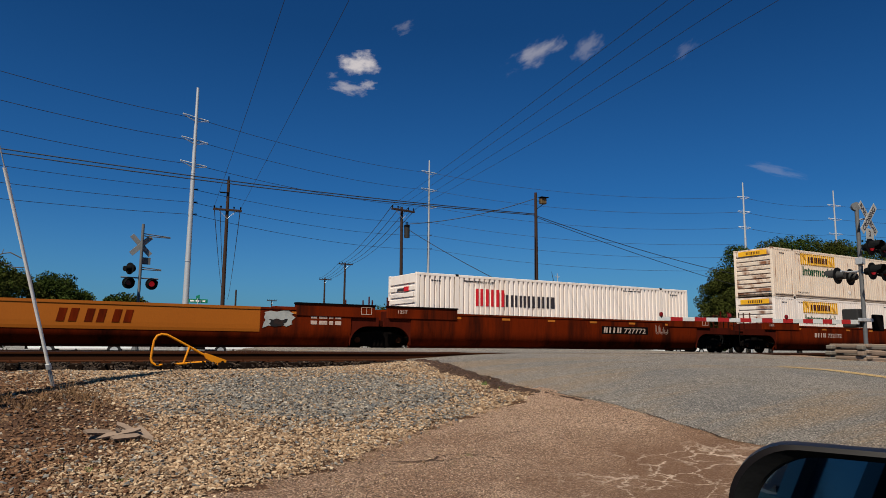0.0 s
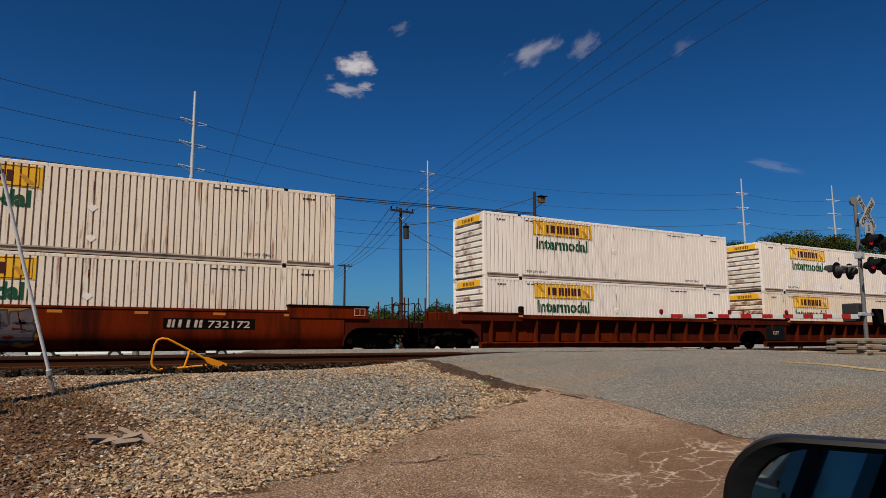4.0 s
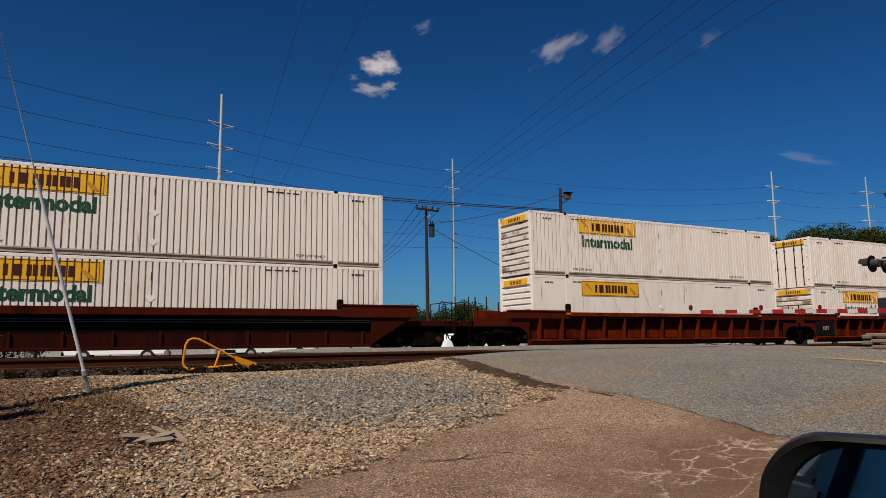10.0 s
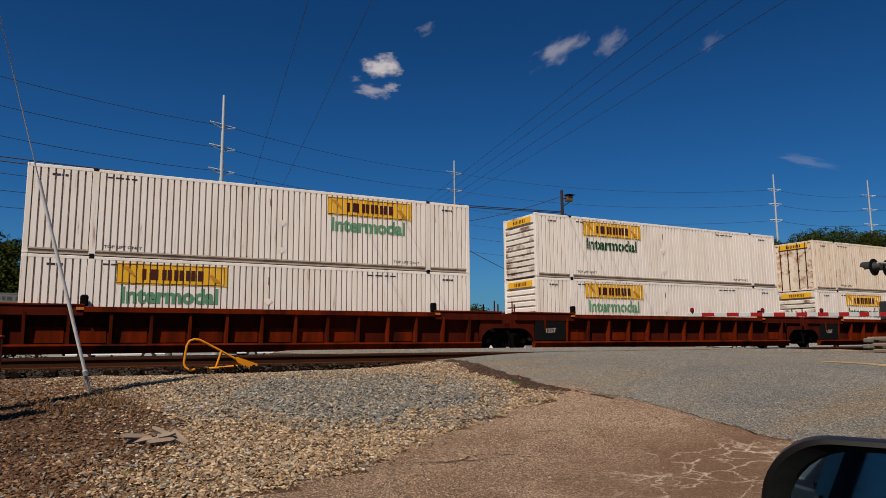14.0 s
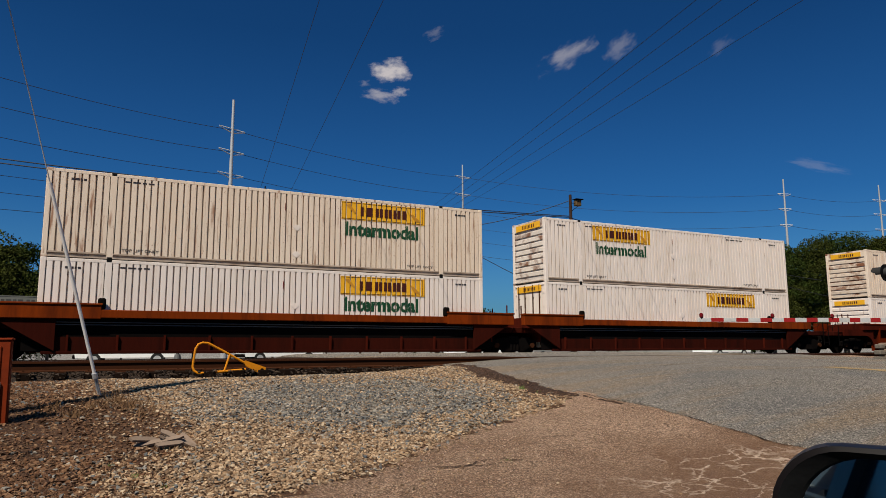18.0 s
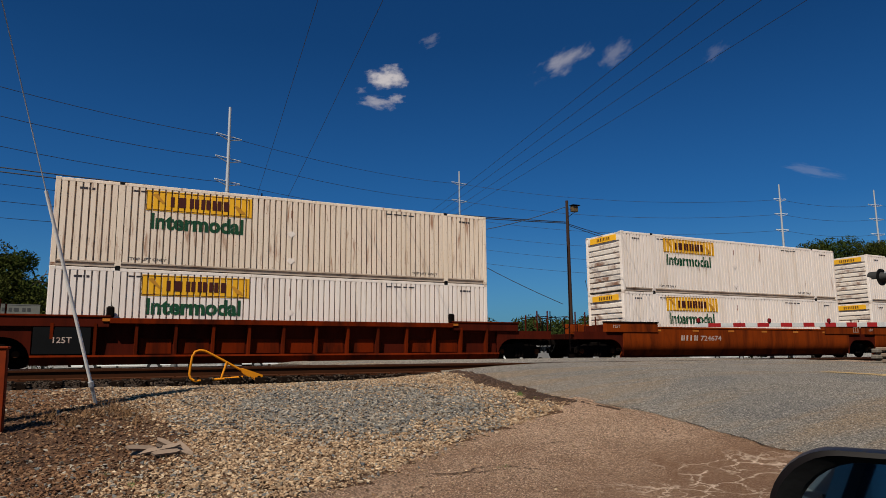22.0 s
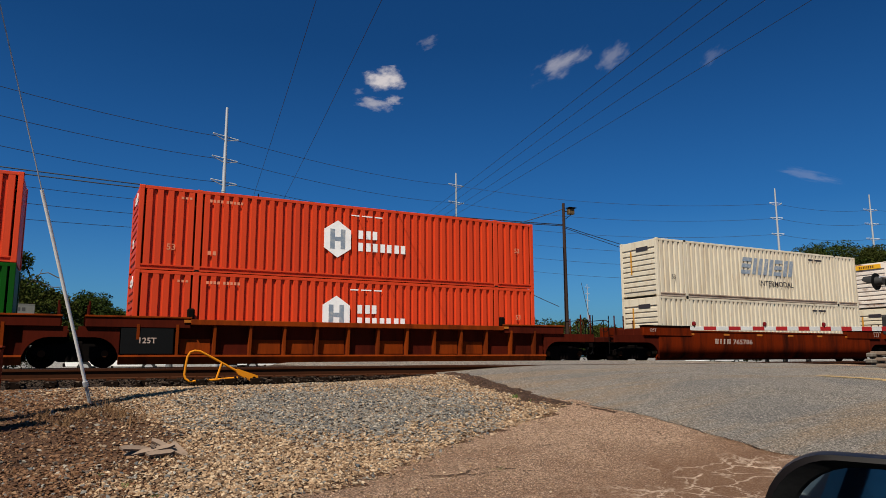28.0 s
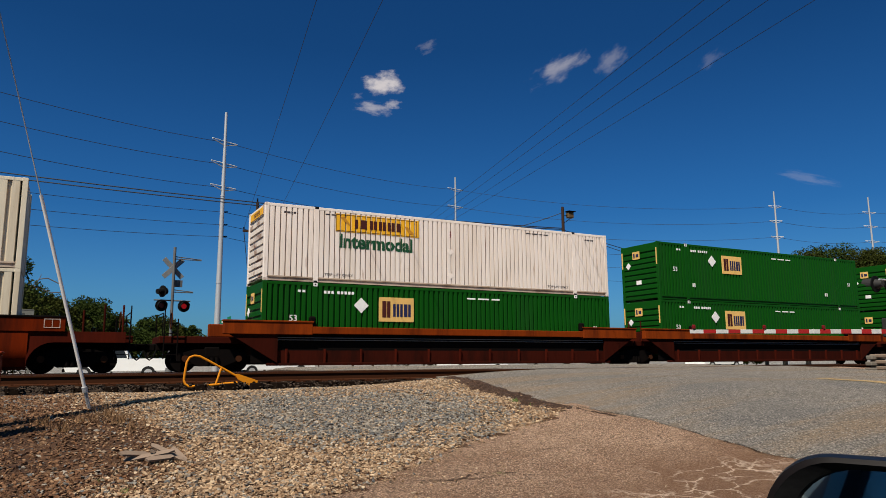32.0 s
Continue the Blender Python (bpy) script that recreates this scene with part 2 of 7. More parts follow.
RAILPAINT = material("dirty_rail_paint", (0.40, 0.31, 0.235), 0.7, dirt=(0.14, 0.075, 0.04), dirt_amount=0.9, scale=1.5)
WHITE = material("white_paint", (0.73, 0.635, 0.56), 0.65, dirt=(0.50, 0.38, 0.27), dirt_amount=0.55, scale=2.0, lo=0.47, hi=0.8, streak=True, spread=0.03, grain=0.06, drips=((0.20, 0.075, 0.025), 0.63, 0.74, 0.7))
CREAM = material("cream_paint", (0.70, 0.57, 0.445), 0.65, dirt=(0.50, 0.34, 0.21), dirt_amount=0.4, scale=2.0, lo=0.46, hi=0.78, streak=True, spread=0.03, grain=0.06, drips=((0.22, 0.07, 0.018), 0.575, 0.69, 0.8))
DUSTY = material("dusty_cream_paint", (0.56, 0.49, 0.37), 0.7, dirt=(0.34, 0.25, 0.15), dirt_amount=0.7, scale=2.0, streak=True, spread=0.03, grain=0.08, drips=((0.16, 0.07, 0.025), 0.62, 0.74, 0.6))
GREEN = material("green_paint", (0.0035, 0.056, 0.0035), 0.5, spec=0.07, dirt=(0.012, 0.04, 0.012), dirt_amount=0.4, scale=1.2, streak=True, grain=0.08, spread=0.03)
RED = material("red_paint", (0.53, 0.043, 0.009), 0.5, dirt=(0.33, 0.03, 0.012), dirt_amount=0.5, scale=1.2, streak=True, grain=0.08, spread=0.03)
YELLOW = material("yellow_panel", (0.72, 0.36, 0.015), 0.5, dirt=(0.45, 0.25, 0.05), scale=3, grain=0.05)
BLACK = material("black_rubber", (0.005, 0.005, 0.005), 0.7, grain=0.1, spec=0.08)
DARKINK = material("dark_lettering", (0.03, 0.025, 0.03), 0.6, grain=0.05)
GREENINK = material("green_lettering", (0.008, 0.055, 0.022), 0.6, grain=0.05)
REDINK = material("red_lettering", (0.5, 0.012, 0.02), 0.6, grain=0.05)
NAVY = material("navy_lettering", (0.015, 0.018, 0.06), 0.6, grain=0.05)
GREYINK = material("faded_blue_lettering", (0.19, 0.23, 0.28), 0.6, grain=0.2, dirt=(0.5, 0.47, 0.4), dirt_amount=0.8, scale=6)
CHALK = material("dull_stencil_paint", (0.42, 0.31, 0.25), 0.8, dirt=(0.12, 0.04, 0.02), dirt_amount=0.8, scale=7, grain=0.1)
WHITEINK = material("white_lettering", (0.75, 0.73, 0.7), 0.6, grain=0.05)
RUST = material("oxide_red_paint", (0.112, 0.0115, 0.0014), 0.9, dirt=(0.024, 0.0045, 0.002), dirt_amount=0.95, scale=1.3, lo=0.44, hi=0.66, streak=True, spread=0.12, grain=0.25, fine=14, spec=0.03)
BROWN = material("rusty_orange_paint", (0.085, 0.0100, 0.0014), 0.9, dirt=(0.018, 0.004, 0.002), dirt_amount=0.95, scale=1.3, lo=0.44, hi=0.66, streak=True, spread=0.12, grain=0.25, fine=14, spec=0.03)
DEEPRED = material("deep_red_steel", (0.032, 0.0048, 0.0024), 0.9, dirt=(0.008, 0.003, 0.002), dirt_amount=0.95, scale=1.2, streak=True, spread=0.12, grain=0.25, fine=14, spec=0.03)
MAROON = material("dark_red_paint", (0.055, 0.007, 0.003), 0.9, dirt=(0.012, 0.003, 0.002), dirt_amount=0.95, scale=1.2, streak=True, spread=0.12, grain=0.25, fine=14, spec=0.03)
ORANGECAR = material("orange_rust_paint", (0.175, 0.027, 0.003), 0.9, dirt=(0.05, 0.009, 0.003), dirt_amount=0.95, scale=1.3, lo=0.46, hi=0.7, streak=True, spread=0.12, grain=0.25, fine=14, spec=0.03)
GOLD = material("yellow_car_paint", (0.31, 0.082, 0.003), 0.7, dirt=(0.24, 0.06, 0.004), dirt_amount=0.5, scale=0.8, streak=True, grain=0.1)
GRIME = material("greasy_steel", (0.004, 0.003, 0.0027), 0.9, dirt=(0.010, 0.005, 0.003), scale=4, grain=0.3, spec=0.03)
GALV = material("galvanised_steel", (0.42, 0.42, 0.42), 0.45, 0.35, dirt=(0.3, 0.3, 0.3), scale=3, spread=0.04)
POLEWOOD = material("weathered_pole_wood", (0.032, 0.016, 0.010), 0.9, dirt=(0.02, 0.011, 0.008), scale=2, streak=True, bump=0.5)
TIEWOOD = material("creosoted_wood", (0.010, 0.006, 0.004), 0.95, dirt=(0.022, 0.012, 0.007), scale=4, bump=0.5, spec=0.03)
PALEWOOD = material("bleached_timber", (0.13, 0.11, 0.088), 0.9, dirt=(0.10, 0.085, 0.07), dirt_amount=0.9, scale=3, bump=0.5)
OLDWOOD = material("grey_old_wood", (0.19, 0.135, 0.098), 0.9, dirt=(0.09, 0.062, 0.044), scale=5, bump=0.5)
RAILRUST = material("rail_rust", (0.045, 0.015, 0.006), 0.9, dirt=(0.012, 0.006, 0.004), scale=4, grain=0.25, spec=0.05)
RAILHEAD = material("rail_head", (0.06, 0.05, 0.045), 0.4, 0.6, scale=4)
SAFETY = material("safety_yellow_paint", (0.56, 0.19, 0.004), 0.45, dirt=(0.4, 0.16, 0.02), scale=8)
ORANGE = material("faded_orange_paint", (0.17, 0.022, 0.004), 0.7, dirt=(0.09, 0.015, 0.005), dirt_amount=0.8, scale=5, spec=0.08)
WIREBLACK = material("cable_sheath", (0.02, 0.02, 0.024), 0.6)
PVC = material("white_plastic", (0.68, 0.65, 0.6), 0.5, dirt=(0.35, 0.3, 0.25), scale=5)
SIGNWHITE = material("sign_white", (0.62, 0.62, 0.59), 0.5, dirt=(0.5, 0.48, 0.44), scale=6, grain=0.04)
# dusty sign white, darkened further for shade and the dim picture edge
DIMSIGN = material("dimmed_dusty_white", (0.30, 0.295, 0.275), 0.7, dirt=(0.2, 0.18, 0.15), scale=6, grain=0.06)
GREYBLADE = material("bare_grey_blade", (0.22, 0.22, 0.22), 0.6, 0.2, dirt=(0.1, 0.1, 0.1), scale=4)
SIGNRED = material("sign_red", (0.55, 0.02, 0.02), 0.5, grain=0.05)
SIGNGREEN = material("sign_green", (0.01, 0.16, 0.08), 0.5, grain=0.05)
DULLMETAL = material("dull_aluminium", (0.12, 0.12, 0.12), 0.6, 0.2, dirt=(0.05, 0.05, 0.05), scale=4)
GRIMEGREY = material("grimy_grey_casting", (0.022, 0.021, 0.02), 0.7, dirt=(0.02, 0.018, 0.016), dirt_amount=0.8, scale=6)
LAMPRED = glow("lit_red_lens", (0.6, 0.010, 0.016), 0.22)
DARKLENS = material("dark_red_lens", (0.12, 0.005, 0.005), 0.2)

# ---- ground ----
def lerp(v, pts):
    return float(np.interp(v, [q[0] for q in pts], [q[1] for q in pts]))


BANK = [(5.5, -1.1), (9, -0.75), (12, -0.42), (13.5, -0.23), (14.3, -0.22), (17.3, -0.2), (30, -0.22), (45, -0.6), (70, -0.9)]
GRADE = [(-40, -1.2), (-5, -1.05), (3, -0.7), (8.5, -0.16), (13.4, 0.04), (14.6, 0.085), (17.2, 0.105), (18.6, 0.15), (24.3, 0.15), (25.0, 0.02), (28.5, 0.02), (40, -0.45), (60, -0.9)]
ROAD_L, ROAD_R = 7.6, 20.3


def ease(a):
    a = min(max(a, 0.0), 1.0)
    return a * a * (3 - 2 * a)


def height(x, y):
    """The lie of the land: a low lot, the bank of the tracks, and the road that climbs over them."""
    w = ease((x - 4) / lerp(y, [(16.6, 7.5), (17.6, 3.2), (24.6, 3.2), (27, 7.5)])) if x < 20 else 1 - ease((x - 21.5) / 5)
    return (1 - w) * lerp(y, BANK) + w * lerp(y, GRADE)


def soil(name, low, high, light, scale, rough=0.95, bump=0.6, distance=0.02, cracks=None, patches=None, specks=42.0, uneven=0.4, bands=None):
    """Ground with a broad mottling from low to high, light specks and fine relief."""
    ma = bpy.data.materials.new(name)
    ma.use_nodes = True
    nt = ma.node_tree
    bs = nt.nodes["Principled BSDF"]
    bs.inputs["Roughness"].default_value = rough
    bs.inputs["Specular IOR Level"].default_value = 0.25
    co = nt.nodes.new("ShaderNodeTexCoord")
    def noise_node(s, d, r=0.6):
        n = nt.nodes.new("ShaderNodeTexNoise")
        n.inputs["Scale"].default_value, n.inputs["Detail"].default_value, n.inputs["Roughness"].default_value = s, d, r
        nt.links.new(co.outputs["Object"], n.inputs["Vector"])
        return n
    def mix(a, b, fac, kind="MIX"):
        n = nt.nodes.new("ShaderNodeMix")
        n.data_type, n.blend_type = "RGBA", kind
        for i, q in ((6, a), (7, b)):
            if isinstance(q, tuple):
                n.inputs[i].default_value = (*q, 1)
            else:
                nt.links.new(q, n.inputs[i])
        nt.links.new(fac, n.inputs[0])
        return n.outputs[2]
    def step(src, a, b, top=1.0):
        n = nt.nodes.new("ShaderNodeMapRange")
        n.inputs["From Min"].default_value, n.inputs["From Max"].default_value, n.inputs["To Max"].default_value = a, b, top
        nt.links.new(src, n.inputs[0])
        return n.outputs[0]
    big, mid, fine = noise_node(scale, 5), noise_node(scale * 9, 5, 0.7), noise_node(scale * 70, 4, 0.8)
    col = mix(low, high, step(big.outputs[0], 0.35, 0.68))
    col = mix(col, tuple(c * 0.55 for c in low), step(mid.outputs[0], 0.52, 0.75, 0.6))
    col = mix(col, light, step(fine.outputs[0], 0.53, 0.64, 0.85))
    col = mix(col, tuple(c * 0.35 for c in low), step(fine.outputs[0], 0.47, 0.36, 0.85))
    if patches:
        far = noise_node(0.35, 3)
        col = mix(col, patches, step(far.outputs[0], 0.5, 0.64, 0.8))
    if bands:          # gravel dust drifted in long bands along x
        mb, nb = nt.nodes.new("ShaderNodeMapping"), nt.nodes.new("ShaderNodeTexNoise")
        mb.inputs["Scale"].default_value = (0.14, 1.0, 1.0)
        nt.links.new(co.outputs["Object"], mb.inputs[0])
        nb.inputs["Scale"].default_value, nb.inputs["Detail"].default_value, nb.inputs["Roughness"].default_value = 0.9, 6, 0.65
        nt.links.new(mb.outputs[0], nb.inputs["Vector"])
        col = mix(col, bands, step(nb.outputs[0], 0.5, 0.62, 0.85))
    grit = nt.nodes.new("ShaderNodeTexVoronoi")
    grit.inputs["Scale"].default_value = specks
    nt.links.new(co.outputs["Object"], grit.inputs["Vector"])
    sep = nt.nodes.new("ShaderNodeSeparateColor")
    nt.links.new(grit.outputs["Color"], sep.inputs[0])
    amp = nt.nodes.new("ShaderNodeMapRange")
    amp.inputs["To Min"].default_value, amp.inputs["To Max"].default_value = 1 - uneven, 1 + uneven
    nt.links.new(sep.outputs[0], amp.inputs[0])
    mul = nt.nodes.new("ShaderNodeVectorMath")
    mul.operation = "SCALE"
    nt.links.new(col, mul.inputs[0])
    nt.links.new(amp.outputs[0], mul.inputs["Scale"])
    col = mul.outputs[0]
    col = mix(col, tuple(min(1, c * 1.25) for c in light), step(sep.outputs[1], 0.90, 0.94, 0.8))
    col = mix(col, tuple(c * 0.4 for c in low), step(sep.outputs[2], 0.86, 0.9, 0.7))
    hgt = fine.outputs[0]
    def zone(cx, cy, rx, ry, a, b):
        """1 inside an oval of the plan, fading out over a ragged rim."""
        mz, lz, az = nt.nodes.new("ShaderNodeMapping"), nt.nodes.new("ShaderNodeVectorMath"), nt.nodes.new("ShaderNodeMath")
        mz.inputs["Location"].default_value, mz.inputs["Scale"].default_value = (-cx / rx, -cy / ry, 0), (1 / rx, 1 / ry, 0)
        nt.links.new(co.outputs["Object"], mz.inputs[0])
        lz.operation = "LENGTH"
        nt.links.new(mz.outputs[0], lz.inputs[0])
        az.operation = "MULTIPLY_ADD"
        az.inputs[1].default_value = 0.9
        nt.links.new(noise_node(1.1, 4).outputs[0], az.inputs[0])
        nt.links.new(lz.outputs["Value"], az.inputs[2])
        return step(az.outputs[0], a, b)
    if cracks:         # a browner patch of crazed surface, its cracks filled with pale dust
        chalk, brown_tone, (cx, cy, rx, ry) = cracks
        col = mix(col, brown_tone, step(zone(cx + 0.5, cy - 0.2, rx * 1.5, ry * 1.6, 1.75, 0.9), 0, 1, 0.75))
        where = zone(cx, cy, rx, ry, 1.55, 1.1)
        for size_, wide, most in ((1.0, 0.024, 0.95), (2.3, 0.036, 0.85)):
            warp, add = noise_node(1.6, 5), nt.nodes.new("ShaderNodeVectorMath")
            add.operation = "MULTIPLY_ADD"
            add.inputs[1].default_value = (1.1, 0.8, 0)
            nt.links.new(warp.outputs["Color"], add.inputs[0])
            nt.links.new(co.outputs["Object"], add.inputs[2])
            flat = nt.nodes.new("ShaderNodeVectorMath")
            flat.operation = "MULTIPLY"
            flat.inputs[1].default_value = (1, 1, 0)
            nt.links.new(add.outputs[0], flat.inputs[0])
            cell = nt.nodes.new("ShaderNodeTexVoronoi")
            cell.feature = "DISTANCE_TO_EDGE"
            cell.inputs["Scale"].default_value = size_
            nt.links.new(flat.outputs[0], cell.inputs["Vector"])
            line = step(cell.outputs["Distance"], wide, 0.0, most)
            gap_ = step(noise_node(2.6, 3).outputs[0], 0.42, 0.56)
            for other in (where, gap_):
                both = nt.nodes.new("ShaderNodeMath")
                both.operation = "MULTIPLY"
                nt.links.new(line, both.inputs[0])
                nt.links.new(other, both.inputs[1])
                line = both.outputs[0]
            col = mix(col, chalk, line)
    nt.links.new(col, bs.inputs["Base Color"])
    bp = nt.nodes.new("ShaderNodeBump")
    bp.inputs["Strength"].default_value, bp.inputs["Distance"].default_value = bump, distance
    nt.links.new(hgt, bp.inputs["Height"])
    nt.links.new(bp.outputs[0], bs.inputs["Normal"])
    return ma


LOT = soil("dusty_broken_asphalt", (0.285, 0.166, 0.100), (0.43, 0.272, 0.174), (0.64, 0.46, 0.32), 1.1, bump=1.0, distance=0.05, patches=(0.24, 0.134, 0.077), specks=75.0, uneven=0.7, cracks=((0.74, 0.56, 0.41), (0.20, 0.102, 0.052), (6.0, 5.0, 1.7, 1.2)))
DIRT = soil("brown_dirt", (0.050, 0.020, 0.008), (0.10, 0.046, 0.021), (0.16, 0.095, 0.05), 1.0, bump=0.9, distance=0.03)
ASPHALT = soil("grey_asphalt", (0.158, 0.137, 0.112), (0.228, 0.200, 0.168), (0.385, 0.335, 0.275), 0.7, 0.9, bump=1.0, distance=0.04, patches=(0.135, 0.124, 0.112), specks=62.0, uneven=0.6, bands=(0.215, 0.152, 0.096))
FARFIELD = soil("pale_concrete", (0.16, 0.145, 0.125), (0.27, 0.25, 0.22), (0.34, 0.32, 0.29), 0.12, patches=(0.05, 0.035, 0.022))

# near-black soil: the shadow band below the near rail put into its tone
TRACKDIRT = soil("shaded_track_dirt", (0.020, 0.011, 0.006), (0.04, 0.023, 0.013), (0.09, 0.06, 0.04), 1.0, bump=0.9, distance=0.03)


def lot_edge(y):
    """Where the gravel of the bank gives way to the lot, and then to the road."""
    return lerp(y, [(5.0, -0.4), (6.4, 1.3), (6.7, 2.2), (7.47, 3.36), (8.1, 4.25), (8.6, 5.2), (9.0, 6.5), (9.3, 7.0), (10.6, 7.1), (12.8, 7.4), (14.0, 7.5)])


def build_ground():
    xs = sorted({-3000, -900, -300, -120, -60, -40, -30, -24, -18, 40, 50, 70, 100, 160, 300, 900, 3000, *[round(-14 + 0.4 * i, 2) for i in range(120)]})
    ys = sorted({-3000, -900, -300, -100, -50, -30, -20, -12, -8, -5, 33, 36, 40, 45, 50, 60, 70, 90, 130, 300, 900, 3000, *[round(-3 + 0.35 * i, 2) for i in range(98)]})
    g = Geo()
    g.v = []
    for y in ys:
        for x in xs:
            z = height(x, y)
            if -14 < x < 30 and 1 < y < 14:
                z += 0.03 * noise.noise((x * 0.9, y * 0.9, 0)) + 0.012 * noise.noise((x * 3.1, y * 3.1, 5))
            if ROAD_L < x < ROAD_R:
                z -= 0.05
            if 14.0 < y < 29.5:
                z -= 0.02
            g.v.append((x, y, z))
    n = len(xs)
    for j in range(len(ys) - 1):
        for i in range(n - 1):
            g.f.append((j * n + i, j * n + i + 1, (j + 1) * n + i + 1, (j + 1) * n + i))
            cx, cy = (xs[i] + xs[i + 1]) / 2, (ys[j] + ys[j + 1]) / 2
            g.m.append(2 if cy > 33 else (3 if cy > 14.1 else (1 if cx < lot_edge(cy) else 0)))
    ob = new("ground", g.mesh("ground", LOT, DIRT, FARFIELD, TRACKDIRT, smooth=True))
    tagged(ob, "dusty brown lot and gravelled railway bank", "ground", kind="structure")


build_ground()


def road_left(y):
    return lerp(y, [(-60, 12), (-10, 8.5), (3, 7.6), (5.8, 7.46), (8.45, 7.61), (10.2, 7.4), (11.5, 7.6), (13.5, 7.9), (16.8, 7.7), (17.8, 6.4), (24.6, 6.4), (26, 8.0), (30, 8.0), (60, 8.0)])


def build_road():
    g = Geo()
    ys = [-60, -40, -25, -15, -10, -6, -3] + [round(-1 + 0.25 * i, 2) for i in range(130)] + [34, 38, 44, 52, 60, 80, 110]
    cols = 30
    for j, y in enumerate(ys):
        left = road_left(y) + (0.10 * noise.noise((3.3, y * 1.4, 0)) + 0.05 * noise.noise((1.3, y * 5.0, 2)) if -5 < y < 14 else 0)
        for i in range(cols + 1):
            x = left + (ROAD_R - left) * i / cols
            z = height(x, y) + 0.012 + 0.006 * noise.noise((x, y, 1))
            g.v.append((x, y, z))
    for j, y in enumerate(ys):       # the broken lip of the asphalt
        q = g.v[j * (cols + 1)]
        g.v.append((q[0] - 0.03, q[1], q[2] - 0.09))
    for j in range(len(ys) - 1):
        for i in range(cols):
            a = j * (cols + 1) + i
            g.f.append((a, a + 1, a + cols + 2, a + cols + 1))
        e0, e1 = len(ys) * (cols + 1) + j, len(ys) * (cols + 1) + j + 1
        g.f.append((e0, j * (cols + 1), (j + 1) * (cols + 1), e1))
    g.m = [0] * len(g.f)
    ob = new("road", g.mesh("road", ASPHALT, smooth=True))
    tagged(ob, "worn grey asphalt road over the level crossing", "road", kind="structure")
    # centre lines
    paint = material("worn_yellow_road_paint", (0.36, 0.24, 0.10), 0.8, dirt=(0.16, 0.14, 0.11), dirt_amount=0.9, scale=5)
    for k, off in enumerate((-0.11, 0.11)):
        g = Geo()
        pts = [round(-20 + 0.5 * i, 2) for i in range(60)]
        for y in pts:
            x = 14.1 + off + 0.0 * y + (9.3 - y) * 0.12
            for s in (-0.085, 0.085):
                g.v.append((x + s, y, height(x, y) + 0.022))
        for i in range(len(pts) - 1):
            g.f.append((2 * i, 2 * i + 1, 2 * i + 3, 2 * i + 2))
        g.m = [0] * len(g.f)
        line = new("road_line", g.mesh("road_line", paint))
        tagged(line, "faded yellow centre line painted on the road", "road marking", "centre lines", "structure")


build_road()


# ---- tracks ----
def rail_profile():
    return [(-0.07, 0), (0.07, 0), (0.07, 0.012), (0.012, 0.03), (0.012, 0.14), (0.037, 0.15), (0.037, 0.18), (0.03, 0.186), (-0.03, 0.186), (-0.037, 0.18), (-0.037, 0.15), (-0.012, 0.14), (-0.012, 0.03), (-0.07, 0.012)]


def build_track(centre, top, label, fasten, reach):
    t = thing("railway_track", pose(0, centre, top - 0.186), label, "track", "railway tracks", "structure")
    for s in (-0.7525, 0.7525):
        prof = [(s + a, b) for a, b in rail_profile()]
        r = part("rail", Geo().extrude(prof, *reach), RAILRUST, t, "rusty steel rail")
        part("rail_head", Geo().box(*reach, s - 0.034, s + 0.034, 0.1862, 0.1885), RAILHEAD, r)
    tie = Geo().box(-0.11, 0.11, -1.3, 1.3, -0.19, -0.014, 0.012).mesh("tie", TIEWOOD)
    plate = Geo().box(-0.09, 0.09, -0.17, 0.17, -0.016, 0.006, 0.004)
    plate.box(-0.05, -0.02, -0.11, -0.075, 0.0, 0.035).box(0.02, 0.05, 0.075, 0.11, 0.0, 0.035)
    plate = plate.mesh("tie_plate", RAILRUST)
    for i in range(40):
        x = -8 + 0.52 * i + random.uniform(-0.03, 0.03)
        if x > 7.3:
            break
        q = part("tie", tie, None, t, m=pose(x, random.uniform(-0.06, 0.06), random.uniform(-0.015, 0), 0, 0, random.uniform(-1.5, 1.5)))
        if fasten:
            for s in (-0.7525, 0.7525):
                part("tie_plate", plate, None, q, m=pose(0, s, 0))
    rest = Geo()
    for i in range(int((reach[1] - reach[0]) / 0.52)):
        x = reach[0] + 0.3 + 0.52 * i
        if -8.2 < x < 21:
            continue
        rest.box(x - 0.11, x + 0.11, -1.3, 1.3, -0.19, -0.014)
    tagged(part("far_ties", rest, TIEWOOD, t, "weathered dark wooden ties"), kind="stuff")
    return t


build_track(15.75, 0.106, "rusty siding track on dark wooden ties", True, (-160, 200))
build_track(26.55, 0.0, "main line track with worn steel rails", False, (-690, 740))


